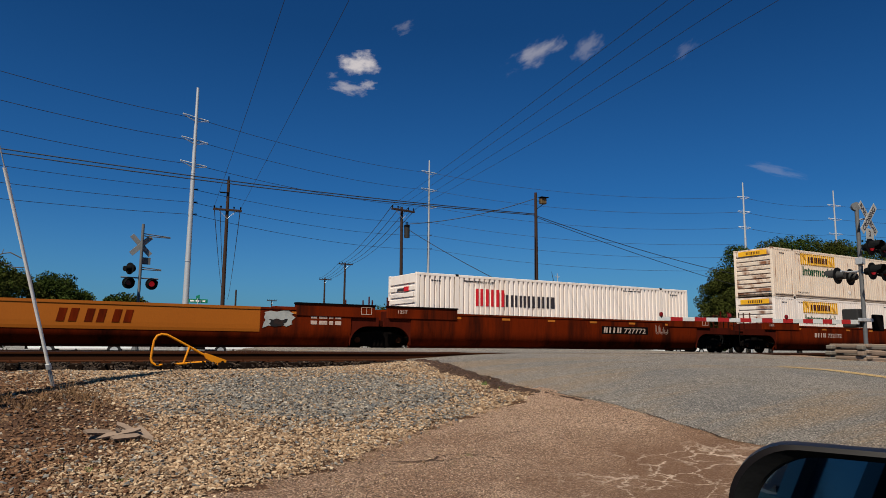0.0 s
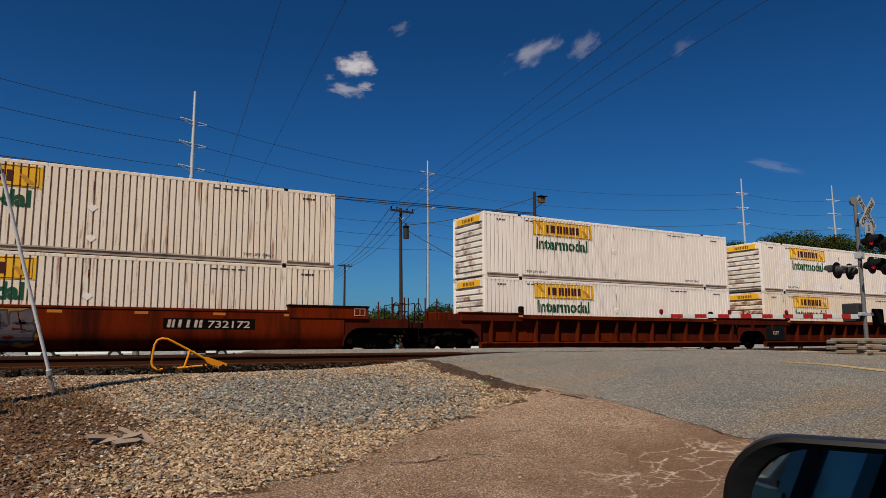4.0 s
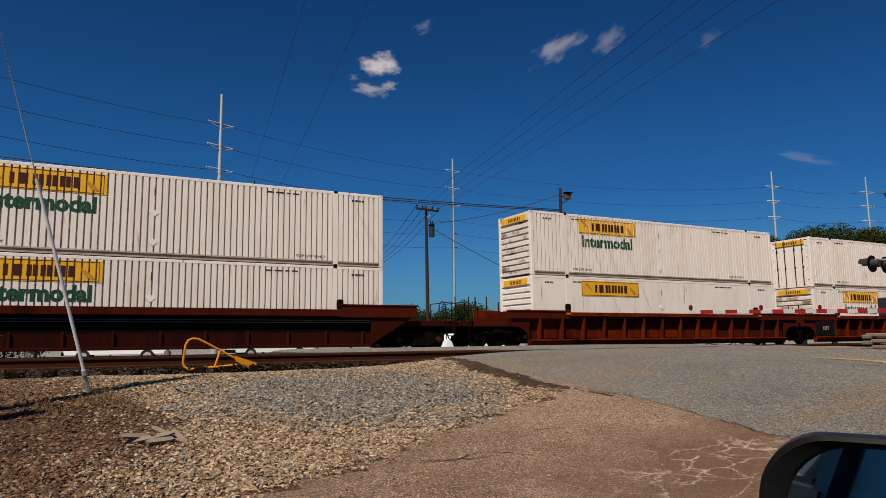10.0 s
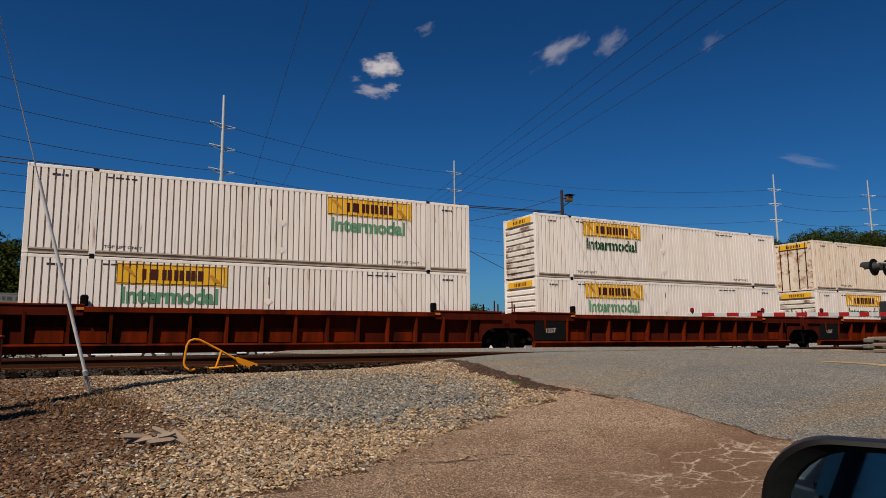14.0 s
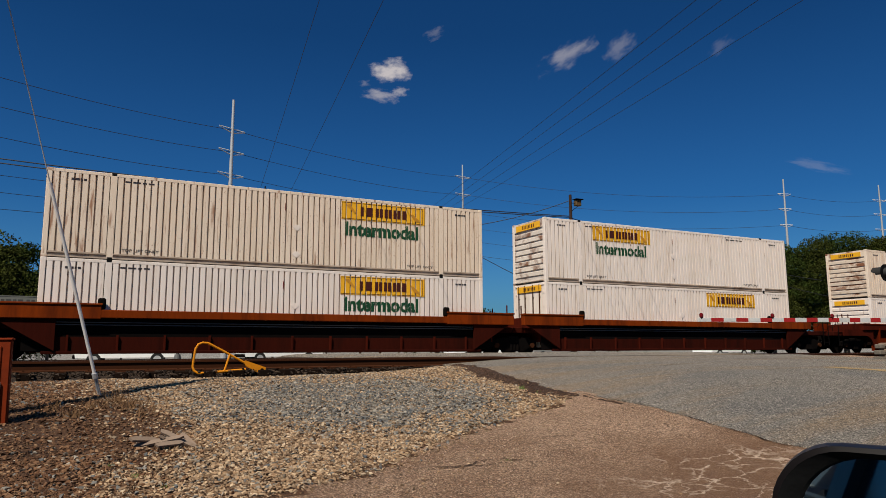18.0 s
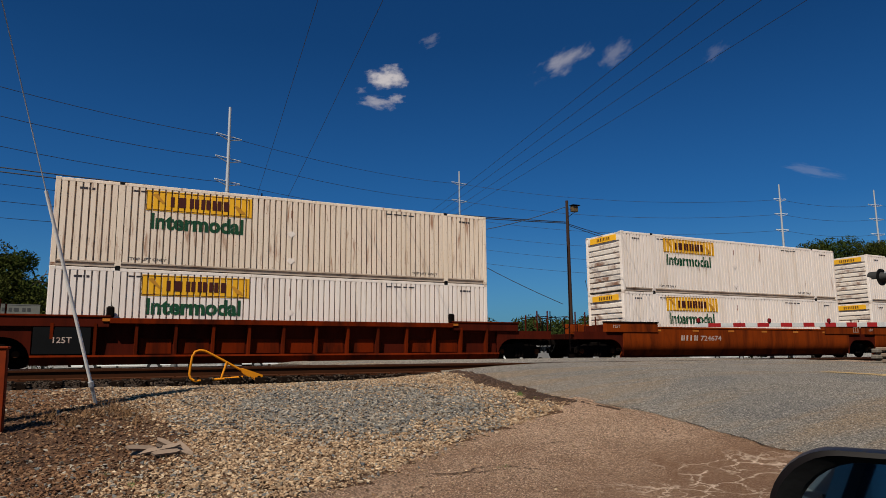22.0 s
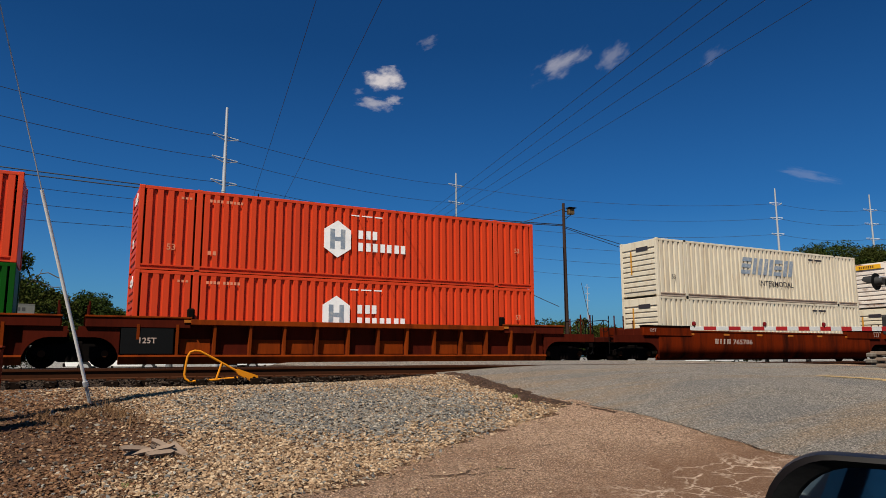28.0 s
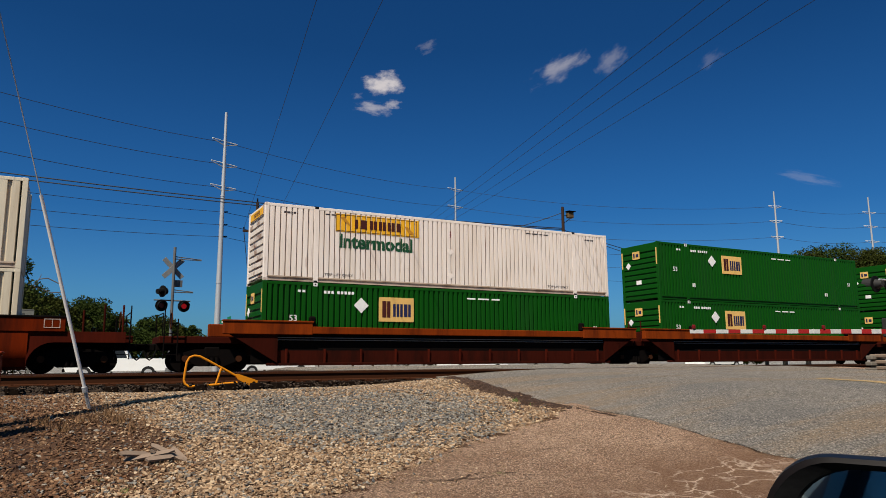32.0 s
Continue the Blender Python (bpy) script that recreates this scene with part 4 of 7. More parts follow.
def emp_logo(t):
    x = 4.53
    p = part("name_panel", Geo().box(x, x + 1.5, -0.01, 0.012, 1.5, 2.45, 0.003), material_cache("pale_orange"), t, "pale orange square panel")
    strokes(p, BRANDINK, x + 0.14, 1.66, 0.34, 0.64, [1.6, -0.25, 1.3], y=-0.016)
    strokes(p, NAVY, x + 0.60, 1.70, 0.76, 0.5, [1, -0.4, 1, -0.4, 1, -0.5, 1.4, -0.3, 1], y=-0.016)
    g = Geo().extrude([(3.5, 2.1), (3.8, 1.8), (4.1, 2.1), (3.8, 2.4)], -0.004, 0.014, "y")
    part("diamond_placard", g, WHITEINK, t, "white diamond placard")
    stencil(t, WHITEINK, 2.3, 2.5, 1.2, 0.11, [1, -0.5, 1, -0.5, 1, -1.4, 1, -0.5, 1, -0.5, 1, -0.5, 1, -0.5, 1])
    stencil(t, WHITEINK, 1.3, 2.52, 0.28, 0.09, [1, -0.6, 1])
    stencil(t, WHITEINK, 8.5, 2.5, 1.6, 0.06, [3, -1, 4, -1, 3])
    stencil(t, WHITEINK, 2.3, 0.7, 0.2, 0.2, [1, -0.6, 1])
    stencil(t, WHITEINK, LEN - 3.2, 0.62, 0.24, 0.18, [1, -0.6, 1])
    text_part("53", 0.32, 1.0, 0.004, 1.45, WHITEINK, t)
    text_part("53", 0.28, LEN - 1.0, 0.004, 1.3, WHITEINK, t)
    q = part("end_sign", Geo().box(-0.012, 0.008, 1.25, 1.75, 2.15, 2.55), material_cache("pale_orange"), t, "pale orange end panel")
    part("name_bars", Geo().box(-0.016, -0.011, 1.58, 1.68, 2.23, 2.47).box(-0.016, -0.011, 1.32, 1.5, 2.26, 2.42), NAVY, q)
    for y in (0.06, WID - 0.12):
        part("corner_strip", Geo().box(-0.012, 0.004, y, y + 0.07, 1.75, 2.6), material_cache("pale_orange"), t, "reflective orange strip")
    part("diamond_placard", Geo().extrude([(1.9, 1.85), (2.08, 1.67), (2.26, 1.85), (2.08, 2.03)], -0.012, 0.006, "x"), WHITEINK, t)
    part("end_label", Geo().box(-0.008, 0.006, 1.2, 1.55, 0.85, 1.05), WHITEINK, t)
    for x in (1.88, LEN - 2.04):
        q = part("white_corner_mark", Geo().box(x, x + 0.16, -0.012, 0.003, TALL - 0.14, TALL - 0.01), WHITEINK, t)
        part("keyhole", Geo().box(x + 0.05, x + 0.11, -0.016, -0.011, TALL - 0.1, TALL - 0.04), BLACK, q)


def swift_logo(t, ink, word, bars=True):
    if bars:
        strokes(t, ink, 6.0, 1.42, 4.15, 0.9, [4.6, -1.0, 1.7, -1.1, 1.7, -1.1, 1.7, -0.9, 1.8, -0.9, 4.0, -0.9, 1.9, -0.9, 1.9], y=0.0, slant=0.28,
                bits=[((0, 0.24), (0.38, 0.62), (0.76, 1.0)), 0, 0, 0, 0, 0, 0, 0, 0, 0, ((0, 0.24), (0.38, 0.62), (0.76, 1.0))])
    if word:
        text_part("INTERMODAL", 0.42, 7.45, 0.004, 0.83, DARKINK if ink is not NAVY else NAVY, t, wide=2.8)
    stencil(t, DARKINK, LEN - 4.4, 2.45, 1.2, 0.1, [4, -1, 6])
    text_part("53", 0.3, 0.95, 0.004, 0.9, DARKINK, t)
    q = part("end_mark", Geo().box(-0.012, 0.008, 0.6, 1.4, 2.35, 2.55), DARKINK, t)
    part("end_streak", Geo().box(-0.004, 0.008, 1.75, 1.85, 1.2, 2.4), material_cache("ochre"), t, "rust streak on the end")


def xpo_logo(t):
    strokes(t, REDINK, 2.9, 1.6, 1.5, 0.74, [1.1, -0.7, 1.1, -1.1, 1.2, -0.9, 1.0, -1.1, 1.2, -0.9, 1.2], y=0.0)
    strokes(t, DARKINK, 4.47, 1.62, 2.75, 0.52, [1, -1.2, 1, -0.7, 1, -0.9, 1, -0.7, 1, -0.8, 1, -0.9, 1.1, -1.2, 1.1, -0.9, 1, -1.0, 1, -0.9, 1.6], y=0.0)
    text_part("WARNING HIGH CUBE", 0.13, 2.3, 0.004, 2.58, DARKINK, t, wide=1.6)
    small_print(t, DARKINK)
    p = part("end_sign", Geo().box(-0.012, 0.008, 0.7, 1.1, 2.15, 2.35), REDINK, t)
    part("name_bar", Geo().box(-0.014, 0.006, 1.12, 1.7, 2.18, 2.3), DARKINK, p)


def make_templates():
    T = {}
    def j(key, side, words=True, paint=WHITE, end=None, tone=None, smooth_side=False, note=""):
        t = container(paint, 76, 0.044, note or "white corrugated container with a yellow name panel", "nose" if side == "L" else "door", smooth_side, end)
        hunt_logo(t, side, words, tone, not smooth_side)
        T[key] = t
    j("L", "L", end=material("rust_spotted_white", (0.62, 0.54, 0.46), 0.7, dirt=(0.15, 0.05, 0.018), dirt_amount=0.9, scale=1.0, streak=False, spread=0.1, lo=0.5, hi=0.64))
    j("R", "R", note="white corrugated container, doors leading, yellow name panel")
    j("Lc", "L", paint=CREAM, end=material("rust_stained_cream", (0.60, 0.49, 0.38), 0.7, dirt=(0.17, 0.055, 0.02), dirt_amount=0.95, scale=1.0, spread=0.1, lo=0.48, hi=0.62), note="stained cream container with a yellow name panel")
    j("Rr", "R", paint=CREAM, end=material("rust_streaked_cream", (0.64, 0.52, 0.40), 0.7, dirt=(0.26, 0.085, 0.025), dirt_amount=0.9, scale=2.2, lo=0.5, hi=0.66), note="cream container with rusty doors leading")
    j("Lf", "L", tone=material_cache("faded_green"), note="white container with faded green lettering")
    j("Rf", "R", tone=material_cache("faded_green"), note="white container, doors leading, faded green lettering")
    j("Lp", "L", words=False, note="white container with a yellow panel and no word")
    j("Rp", "R", words=False, note="white container with its yellow panel near the rear")
    j("Ls", "L", words=False, smooth_side=True, note="smooth-sided white container with a yellow panel")
    t = T["X"] = container(WHITE, 62, 0.07, "white corrugated container with red and black name blocks")
    xpo_logo(t)
    t = T["HG"] = container(GREEN, 54, 0.11, "green corrugated container with a white hexagon sign")
    hexagon_logo(t, REDINK)
    t = T["HR"] = container(RED, 50, 0.12, "orange-red corrugated container with a white hexagon sign")
    hexagon_logo(t, GREYINK, 7.05)
    t = T["E"] = container(GREEN, 72, 0.06, "dark green corrugated container with a yellow square panel")
    emp_logo(t)
    t = T["S"] = container(DUSTY, 50, 0.10, "cream corrugated container with slanted navy name blocks")
    swift_logo(t, NAVY, False)
    t = T["Sw"] = container(DUSTY, 50, 0.10, "cream corrugated container with navy name blocks and a word")
    swift_logo(t, NAVY, True)
    t = T["Sf"] = container(DUSTY, 50, 0.10, "cream corrugated container with a faded blue-grey name")
    swift_logo(t, GREYINK, True)
    t = T["S0"] = container(DUSTY, 50, 0.10, "plain cream corrugated container with rust streaks")
    swift_logo(t, NAVY, False, bars=False)
    return T


def truck(t, x, material_=None):
    """A three-piece freight truck: side frames, springs and two wheelsets."""
    tr = part("truck", Geo().box(x - 0.25, x + 0.25, 0.15, WID - 0.15, 0.5, 0.85, 0.03), GRIME, t, "greasy black freight truck")
    for y in (0.16, WID - 0.36):
        g = Geo().extrude([(x - 1.15, 0.38), (x - 1.15, 0.62), (x - 0.55, 0.78), (x + 0.55, 0.78), (x + 1.15, 0.62), (x + 1.15, 0.38), (x + 0.8, 0.36), (x + 0.42, 0.2), (x - 0.42, 0.2), (x - 0.8, 0.36)], y, y + 0.2, "y")
        part("side_frame", g, GRIME, tr)
        for k in (-0.16, 0.0, 0.16) if y < 1 else ():
            part("spring", Geo().tube((x + k, y + 0.1 - (0.12 if y < 1 else -0.12), 0.24), (x + k, y + 0.1 - (0.12 if y < 1 else -0.12), 0.5), 0.07, n=8), GRIME, tr)
    for k in (-0.89, 0.89):
        g = Geo().tube((x + k, 0.3, 0.42), (x + k, WID - 0.3, 0.42), 0.08, n=10)
        for y in (0.55, WID - 0.69):
            g.tube((x + k, y, 0.42), (x + k, y + 0.14, 0.42), 0.42, n=24)
        part("wheelset", g, GRIME, tr, smooth=True)
        for y in (0.2,):
            part("bearing_cap", Geo().disc((x + k, y - (0.08 if y < 1 else -0.08), 0.46), (0, 1, 0), 0.11, 0.1, 12), RAILRUST, tr)


REFLECT = material("faded_reflector", (0.40, 0.12, 0.012), 0.5, grain=0.1)


FLANK = (1.56, 1.0, 0.9, 0.8, 0.7, 0.6, 0.5, 0.4, 0.3, 0.2)


def flank(z):
    """The smooth side of a well car: upright above, rolling in below."""
    return lerp(z, ((0.2, 0.04), (0.3, -0.045), (0.4, -0.115), (0.5, -0.165), (0.6, -0.2), (0.7, -0.222), (0.8, -0.234), (0.9, -0.239), (1.0, -0.24)))


def well_car(kind, paint, first, last, label):
    """One well of an articulated stack car: side sills, end platforms, trucks; x = 0 is the container's leading end."""
    t = thing("well_car", pose(0, 0, 0), label, "rail car", "well cars of the train")
    x0, x1 = -0.35, LEN + 0.35
    raised = ((-1.35, 1.82), (LEN - 1.82, LEN + 1.35))
    for near in (True, False):
        if not near:
            far = {"A": [(WID + 0.24, 1.56), (WID + 0.24, 0.86), (WID + 0.03, 0.24), (WID - 0.02, 0.24), (WID + 0.1, 1.56)]}.get(kind, [(WID + 0.26, 1.6), (WID + 0.26, 1.36), (WID + 0.06, 1.36), (WID + 0.06, 0.24), (WID + 0.02, 0.24), (WID + 0.02, 1.6)])
            part("side_sill", Geo().extrude(far, x0, x1), paint, t)
            for xa, xb in raised:
                part("end_sill", Geo().box(xa, xb, WID + 0.02, WID + 0.27, 1.3, 1.78, 0.02), paint, t)
            continue
        def Y(v):
            return v if near else WID - v
        tag = "side_sill"
        if kind == "A":
            prof = [(flank(z), z) for z in FLANK] + [(0.08, 0.2), (-0.12, 0.7), (-0.16, 0.95), (-0.1, 1.56)]
            s = part(tag, Geo().extrude(prof, x0, x1), paint, t, smooth=True)
            part("top_lip", Geo().box(1.82, LEN - 1.82, min(Y(-0.26), Y(-0.08)), max(Y(-0.26), Y(-0.08)), 1.50, 1.585, 0.01), paint, s)
            part("bottom_lip", Geo().box(x0, x1, min(Y(0.0), Y(0.09)), max(Y(0.0), Y(0.09)), 0.14, 0.22, 0.01), MAROON, s)
        elif kind == "B":
            # sheet darker than the car's paint, the top chord's shadow put into its colour
            s = part(tag, Geo().extrude([(Y(-0.035), 1.5), (Y(-0.035), 0.3), (Y(-0.01), 0.3), (Y(-0.01), 1.5)], x0, x1), MAROON, t)
            part("top_chord", Geo().box(1.82, LEN - 1.82, min(Y(-0.33), Y(-0.01)), max(Y(-0.33), Y(-0.01)), 1.42, 1.6, 0.012), paint, s)
            part("bottom_chord", Geo().extrude([(Y(-0.28), 0.42), (Y(-0.3), 0.36), (Y(-0.18), 0.11), (Y(-0.03), 0.11), (Y(-0.03), 0.42)], x0, x1), paint, s)
            n = 14
            for i in range(n):
                x = 0.2 + i * (LEN - 0.4) / (n - 1)
                g = Geo().extrude([(Y(-0.29), 1.42), (Y(-0.22), 0.42), (Y(-0.035), 0.42), (Y(-0.035), 1.42)], x - 0.045, x + 0.045)
                part("side_rib", g, paint, s)
            for i in range(n - 1):
                x = 0.2 + (i + 0.5) * (LEN - 0.4) / (n - 1)
                if random.random() < 0.6:
                    part("lower_panel", Geo().box(x - 0.5, x + 0.5, min(Y(-0.055), Y(-0.036)), max(Y(-0.055), Y(-0.036)), 0.45, 0.95, 0.006), paint, s)
        else:
            s = part(tag, Geo().box(x0, x1, min(Y(-0.26), Y(-0.04)), max(Y(-0.26), Y(-0.04)), 1.34, 1.6, 0.015), paint, t)
            # near-black sheet in the open side, standing in for the shaded gap
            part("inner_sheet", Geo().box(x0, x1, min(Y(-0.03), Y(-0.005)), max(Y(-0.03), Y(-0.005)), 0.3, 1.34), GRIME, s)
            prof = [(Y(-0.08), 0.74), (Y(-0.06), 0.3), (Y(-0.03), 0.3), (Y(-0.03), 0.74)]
            part("lower_sheet", Geo().extrude(prof, 0.5, LEN - 0.5), DEEPRED, s, "dark red lower sheet")
            part("bottom_chord", Geo().box(0.2, LEN - 0.2, min(Y(-0.15), Y(-0.02)), max(Y(-0.15), Y(-0.02)), 0.2, 0.3, 0.01), DEEPRED, s)
            for i in range(11):
                x = 0.9 + i * (LEN - 1.8) / 10
                part("side_rib", Geo().extrude([(Y(-0.16), 0.8), (Y(-0.13), 0.3), (Y(-0.07), 0.3), (Y(-0.07), 0.8)], x - 0.03, x + 0.03), MAROON, s)
            for z in (1.12, 1.2):
                # paler metal paints the highlight along the pipes into their colour
                part("air_pipe", Geo().tube((x0, Y(-0.1), z), (x1, Y(-0.1), z), 0.016, n=6), DULLMETAL, s, "thin air pipe, toned as a lit line")
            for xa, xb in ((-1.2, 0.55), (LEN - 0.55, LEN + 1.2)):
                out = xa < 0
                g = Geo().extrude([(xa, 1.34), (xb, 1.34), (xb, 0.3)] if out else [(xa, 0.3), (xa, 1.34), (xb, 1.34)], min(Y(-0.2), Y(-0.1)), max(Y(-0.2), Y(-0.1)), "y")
                part("end_gusset", g, DEEPRED, s)
        for xa, xb in raised:
            top = 1.66 if kind == "B" else 1.78
            r = part("end_sill", Geo().box(xa, xb, min(Y(-0.27), Y(-0.02)), max(Y(-0.27), Y(-0.02)), 1.3, top, 0.02), MAROON if kind == "B" else paint, t)
            part("end_cap", Geo().box(xa - 0.03, xb + 0.03, min(Y(-0.3), Y(0.0)), max(Y(-0.3), Y(0.0)), top - 0.04, top + 0.02, 0.01), GRIME if kind == "A" else paint, r)
            if kind != "A":
                xk = xb if xa < 0 else xa
                part("guide_block", Geo().box(xk - 0.12, xk + 0.12, min(Y(-0.26), Y(-0.06)), max(Y(-0.26), Y(-0.06)), 1.6, 1.98, 0.05), GRIME, r, "worn steel container guide")
    part("floor", Geo().box(0, LEN, 0.05, WID - 0.05, 0.27, 0.33), GRIME, t)
    for xa, out, end in ((-0.35, -1, first), (LEN + 0.35, 1, last)):
        xb = xa + out * 1.0
        part("bulkhead", Geo().box(min(xa, xa + 0.1), max(xa, xa + 0.1), 0.0, WID, 0.6, 1.7, 0.02), MAROON, t)
        reach = xa + out * (3.0 if end else 1.25)
        part("end_platform", Geo().box(min(xa, reach), max(xa, reach), 0.25, WID - 0.25, 0.98, 1.22, 0.02), DEEPRED, t)
        part("draft_sill", Geo().box(min(xa, reach), max(xa, reach), WID / 2 - 0.25, WID / 2 + 0.25, 0.75, 0.98, 0.02), GRIME, t)
        if end:
            c = xa + out * 3.0
            part("coupler", Geo().box(min(c, c + out * 0.65), max(c, c + out * 0.65), WID / 2 - 0.11, WID / 2 + 0.11, 0.72, 0.98, 0.04), GRIME, t)
            for y in (0.02,):
                lad = Geo()
                for xl in (c - out * 0.55, c - out * 0.12):
                    lad.tube((xl, y, 0.45), (xl, y, 2.2 if abs(xl - c) < 0.3 else 1.8), 0.022, n=8)
                for z in (0.6, 0.95, 1.3, 1.65):
                    lad.tube((c - out * 0.55, y, z), (c - out * 0.12, y, z), 0.015, n=6)
                part("ladder", lad, GRIME, t, "steel end ladder with tall grab irons")
            rail = Geo().pipe([(c - out * 0.1, 0.35, 1.2), (c - out * 0.1, 0.35, 2.0), (c - out * 0.1, WID - 0.35, 2.0), (c - out * 0.1, WID - 0.35, 1.2)], 0.02, 8)
            part("end_rail", rail, GRIME, t)
            part("brake_wheel", Geo().pipe([(c - out * 0.4 + 0.0, 0.6 + 0.28 * math.cos(a), 1.75 + 0.28 * math.sin(a)) for a in [i * math.pi / 8 for i in range(16)]], 0.02, 6, closed=True), RAILRUST, t)
            hose = [(c + out * 0.4 * k, WID / 2 - 0.3, 0.75 - 1.3 * k * (1 - k)) for k in (0, 0.25, 0.5, 0.75, 1.0)]
            part("air_hose", Geo().pipe(hose, 0.025, 6), BLACK, t)
        else:
            for y in (0.12, WID - 0.12):
                part("grab_post", Geo().tube((reach - out * 0.35, y, 1.2), (reach - out * 0.35, y, 2.15), 0.03, n=8), MAROON, t)
    if kind != "C":
        for base_, out, end in ((-0.34, -1, first), (LEN + 0.34, 1, last)):
            reach = 2.75 if end else 1.2
            arc = [(0.0, 0.24)] + [(0.72 * (1 - math.cos(radians(a))), 0.24 + 0.74 * math.sin(radians(a))) for a in range(15, 91, 15)]
            outline_ = [(0.0, 1.32)] + arc + [(reach, 0.98), (reach, 1.32)]
            g = Geo().extrude([(base_ + out * a, c) for a, c in (outline_ if out > 0 else outline_[::-1])], -0.2, -0.12, "y")
            part("bolster_plate", g, MAROON, t, "side plate cut out over the truck")
            for a in ((1.5, 2.1, 2.65) if end else (0.95,)):
                part("stake", Geo().tube((base_ + out * a, -0.1, 1.2), (base_ + out * a, -0.1, 2.0 + 0.2 * (a > 2)), 0.03, n=8), MAROON, t)
    truck(t, -1.62)
    if last:
        truck(t, LEN + 1.62)
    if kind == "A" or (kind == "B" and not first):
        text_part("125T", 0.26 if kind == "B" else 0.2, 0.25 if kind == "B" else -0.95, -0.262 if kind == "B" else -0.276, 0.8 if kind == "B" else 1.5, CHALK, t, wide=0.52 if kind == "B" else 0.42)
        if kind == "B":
            # black plate behind the stencil; its tone also paints in the end's shadow
            part("stencil_plate", Geo().box(-0.3, 1.3, -0.255, -0.06, 0.45, 1.3, 0.01), BLACK, t, "black end plate, also painting in the car end's shade")
    if kind != "C":
        for i in range(6):
            x = 1.6 + i * (LEN - 3.6) / 5
            z, y = (1.36, -0.246) if kind == "A" else (1.49, -0.306)
            part("reflector", Geo().box(x, x + 0.42, y, y + 0.02, z, z + 0.09), REFLECT, t, "faded orange reflector strip")
    if kind == "A":
        g = Geo()
        for a, bb, c, d in ((0.75, 1.2, 1.42, 1.44), (0.75, 1.2, 1.68, 1.7), (0.75, 0.77, 1.44, 1.68), (1.18, 1.2, 1.44, 1.68), (0.97, 0.985, 1.44, 1.68)):
            g.box(LEN + a, LEN + bb, -0.282, -0.27, c, d)
        part("stencil_frame", g, CHALK, t)
    return t


STARTS = [-5.85, 13.6, 37.08, 56.49, 76.02, 99.11, 118.27, 137.79, 161.05, 180.57, 200.04, 223.31, 242.87, 262.33, 285.62, 305.18, 324.72, 347.9, 367.35, 386.73, 410.26, 429.68, 449.22, 472.88, 492.24, 511.78, 535.28, 554.87, 574.4, 597.96, 617.32, 636.75, 660.41, 679.82, 699.27]
SLIDE = [(0, 0.0), (4, 82.16), (8, 164.29), (12, 246.12), (16, 327.69), (20, 409.18), (24, 490.76), (28, 572.51), (32, 654.25)]
LOADS = {1: ("", "X"), 2: ("Lc", "L"), 3: ("Lc", "Lc"), 4: ("Lc", "Lc"), 5: ("L", "L"), 6: ("L", "Lc"), 7: ("R", "L"), 8: ("Lc", "L"), 9: ("L", "Lc"), 10: ("L", "L"),
         11: ("L", "Ls"), 12: ("R", "L"), 13: ("Lf", "L"), 14: ("Rf", "Lf"), 15: ("L", "Lf"), 16: ("Rr", "L"), 17: ("R", "R"), 18: ("Rr", "R"), 19: ("L", "Rp"), 20: ("Lc", "Lp"),
         21: ("L", "L"), 22: ("Lc", "L"), 23: ("L", "L"), 24: ("L", "L"), 25: ("HG", "HG"), 26: ("HG", "HG"), 27: ("HR", "HG"), 28: ("HR", "HR"), 29: ("Sf", "S0"), 30: ("L", "S"),
         31: ("Sw", "S"), 32: ("L", "E"), 33: ("E", "E"), 34: ("E", "E")}
KINDS = [(4, "A", RUST), (7, "B", BROWN), (10, "C", MAROON), (16, "B", RUST), (19, "C", ORANGECAR), (22, "B", RUST), (25, "A", ORANGECAR), (28, "B", ORANGECAR), (31, "A", RUST), (34, "C", ORANGECAR)]
NUMBERS = {1: ("727772", 9.98), 2: ("732172", 3.3), 4: ("732172", 10.15), 23: ("724674", 3.3), 25: ("724674", 10.4), 29: ("765786", 3.45), 31: ("765786", 10.3)}
TRAIN = []


def clipped(pts, z, keep_above):
    """The part of an outline above or below a height."""
    out = []
    for a, b in zip(pts, pts[1:] + pts[:1]):
        ina, inb = (a[1] >= z) == keep_above, (b[1] >= z) == keep_above
        if ina:
            out.append(a)
        if ina != inb:
            f = (z - a[1]) / (b[1] - a[1])
            out.append((a[0] + f * (b[0] - a[0]), z))
    return out


def sprayed(t, shapes, layer, ink, label=""):
    """Shapes (outlines of x, z) sprayed on the smooth side of a well car, following its curve."""
    g = Geo()
    for rest in (shapes if isinstance(shapes[0], list) else [shapes]):
        for low_ in (1.0, 0.9, 0.8, 0.7, 0.6, 0.5, 0.4, 0.3, 0.0):
            q = clipped(rest, low_, True)
            rest = clipped(rest, low_, False)
            if len(q) > 2:
                side = [(x, flank(z) - 0.003 - 0.002 * layer, z) for x, z in q]
                if sum(a[0] * b[1] - b[0] * a[1] for a, b in zip(q, q[1:] + q[:1])) < 0:
                    side = side[::-1]
                g.add(side, [tuple(range(len(side)))])
            if len(rest) < 3:
                break
    return part("graffiti_stroke", g, ink, t, label or "spray-painted graffiti")


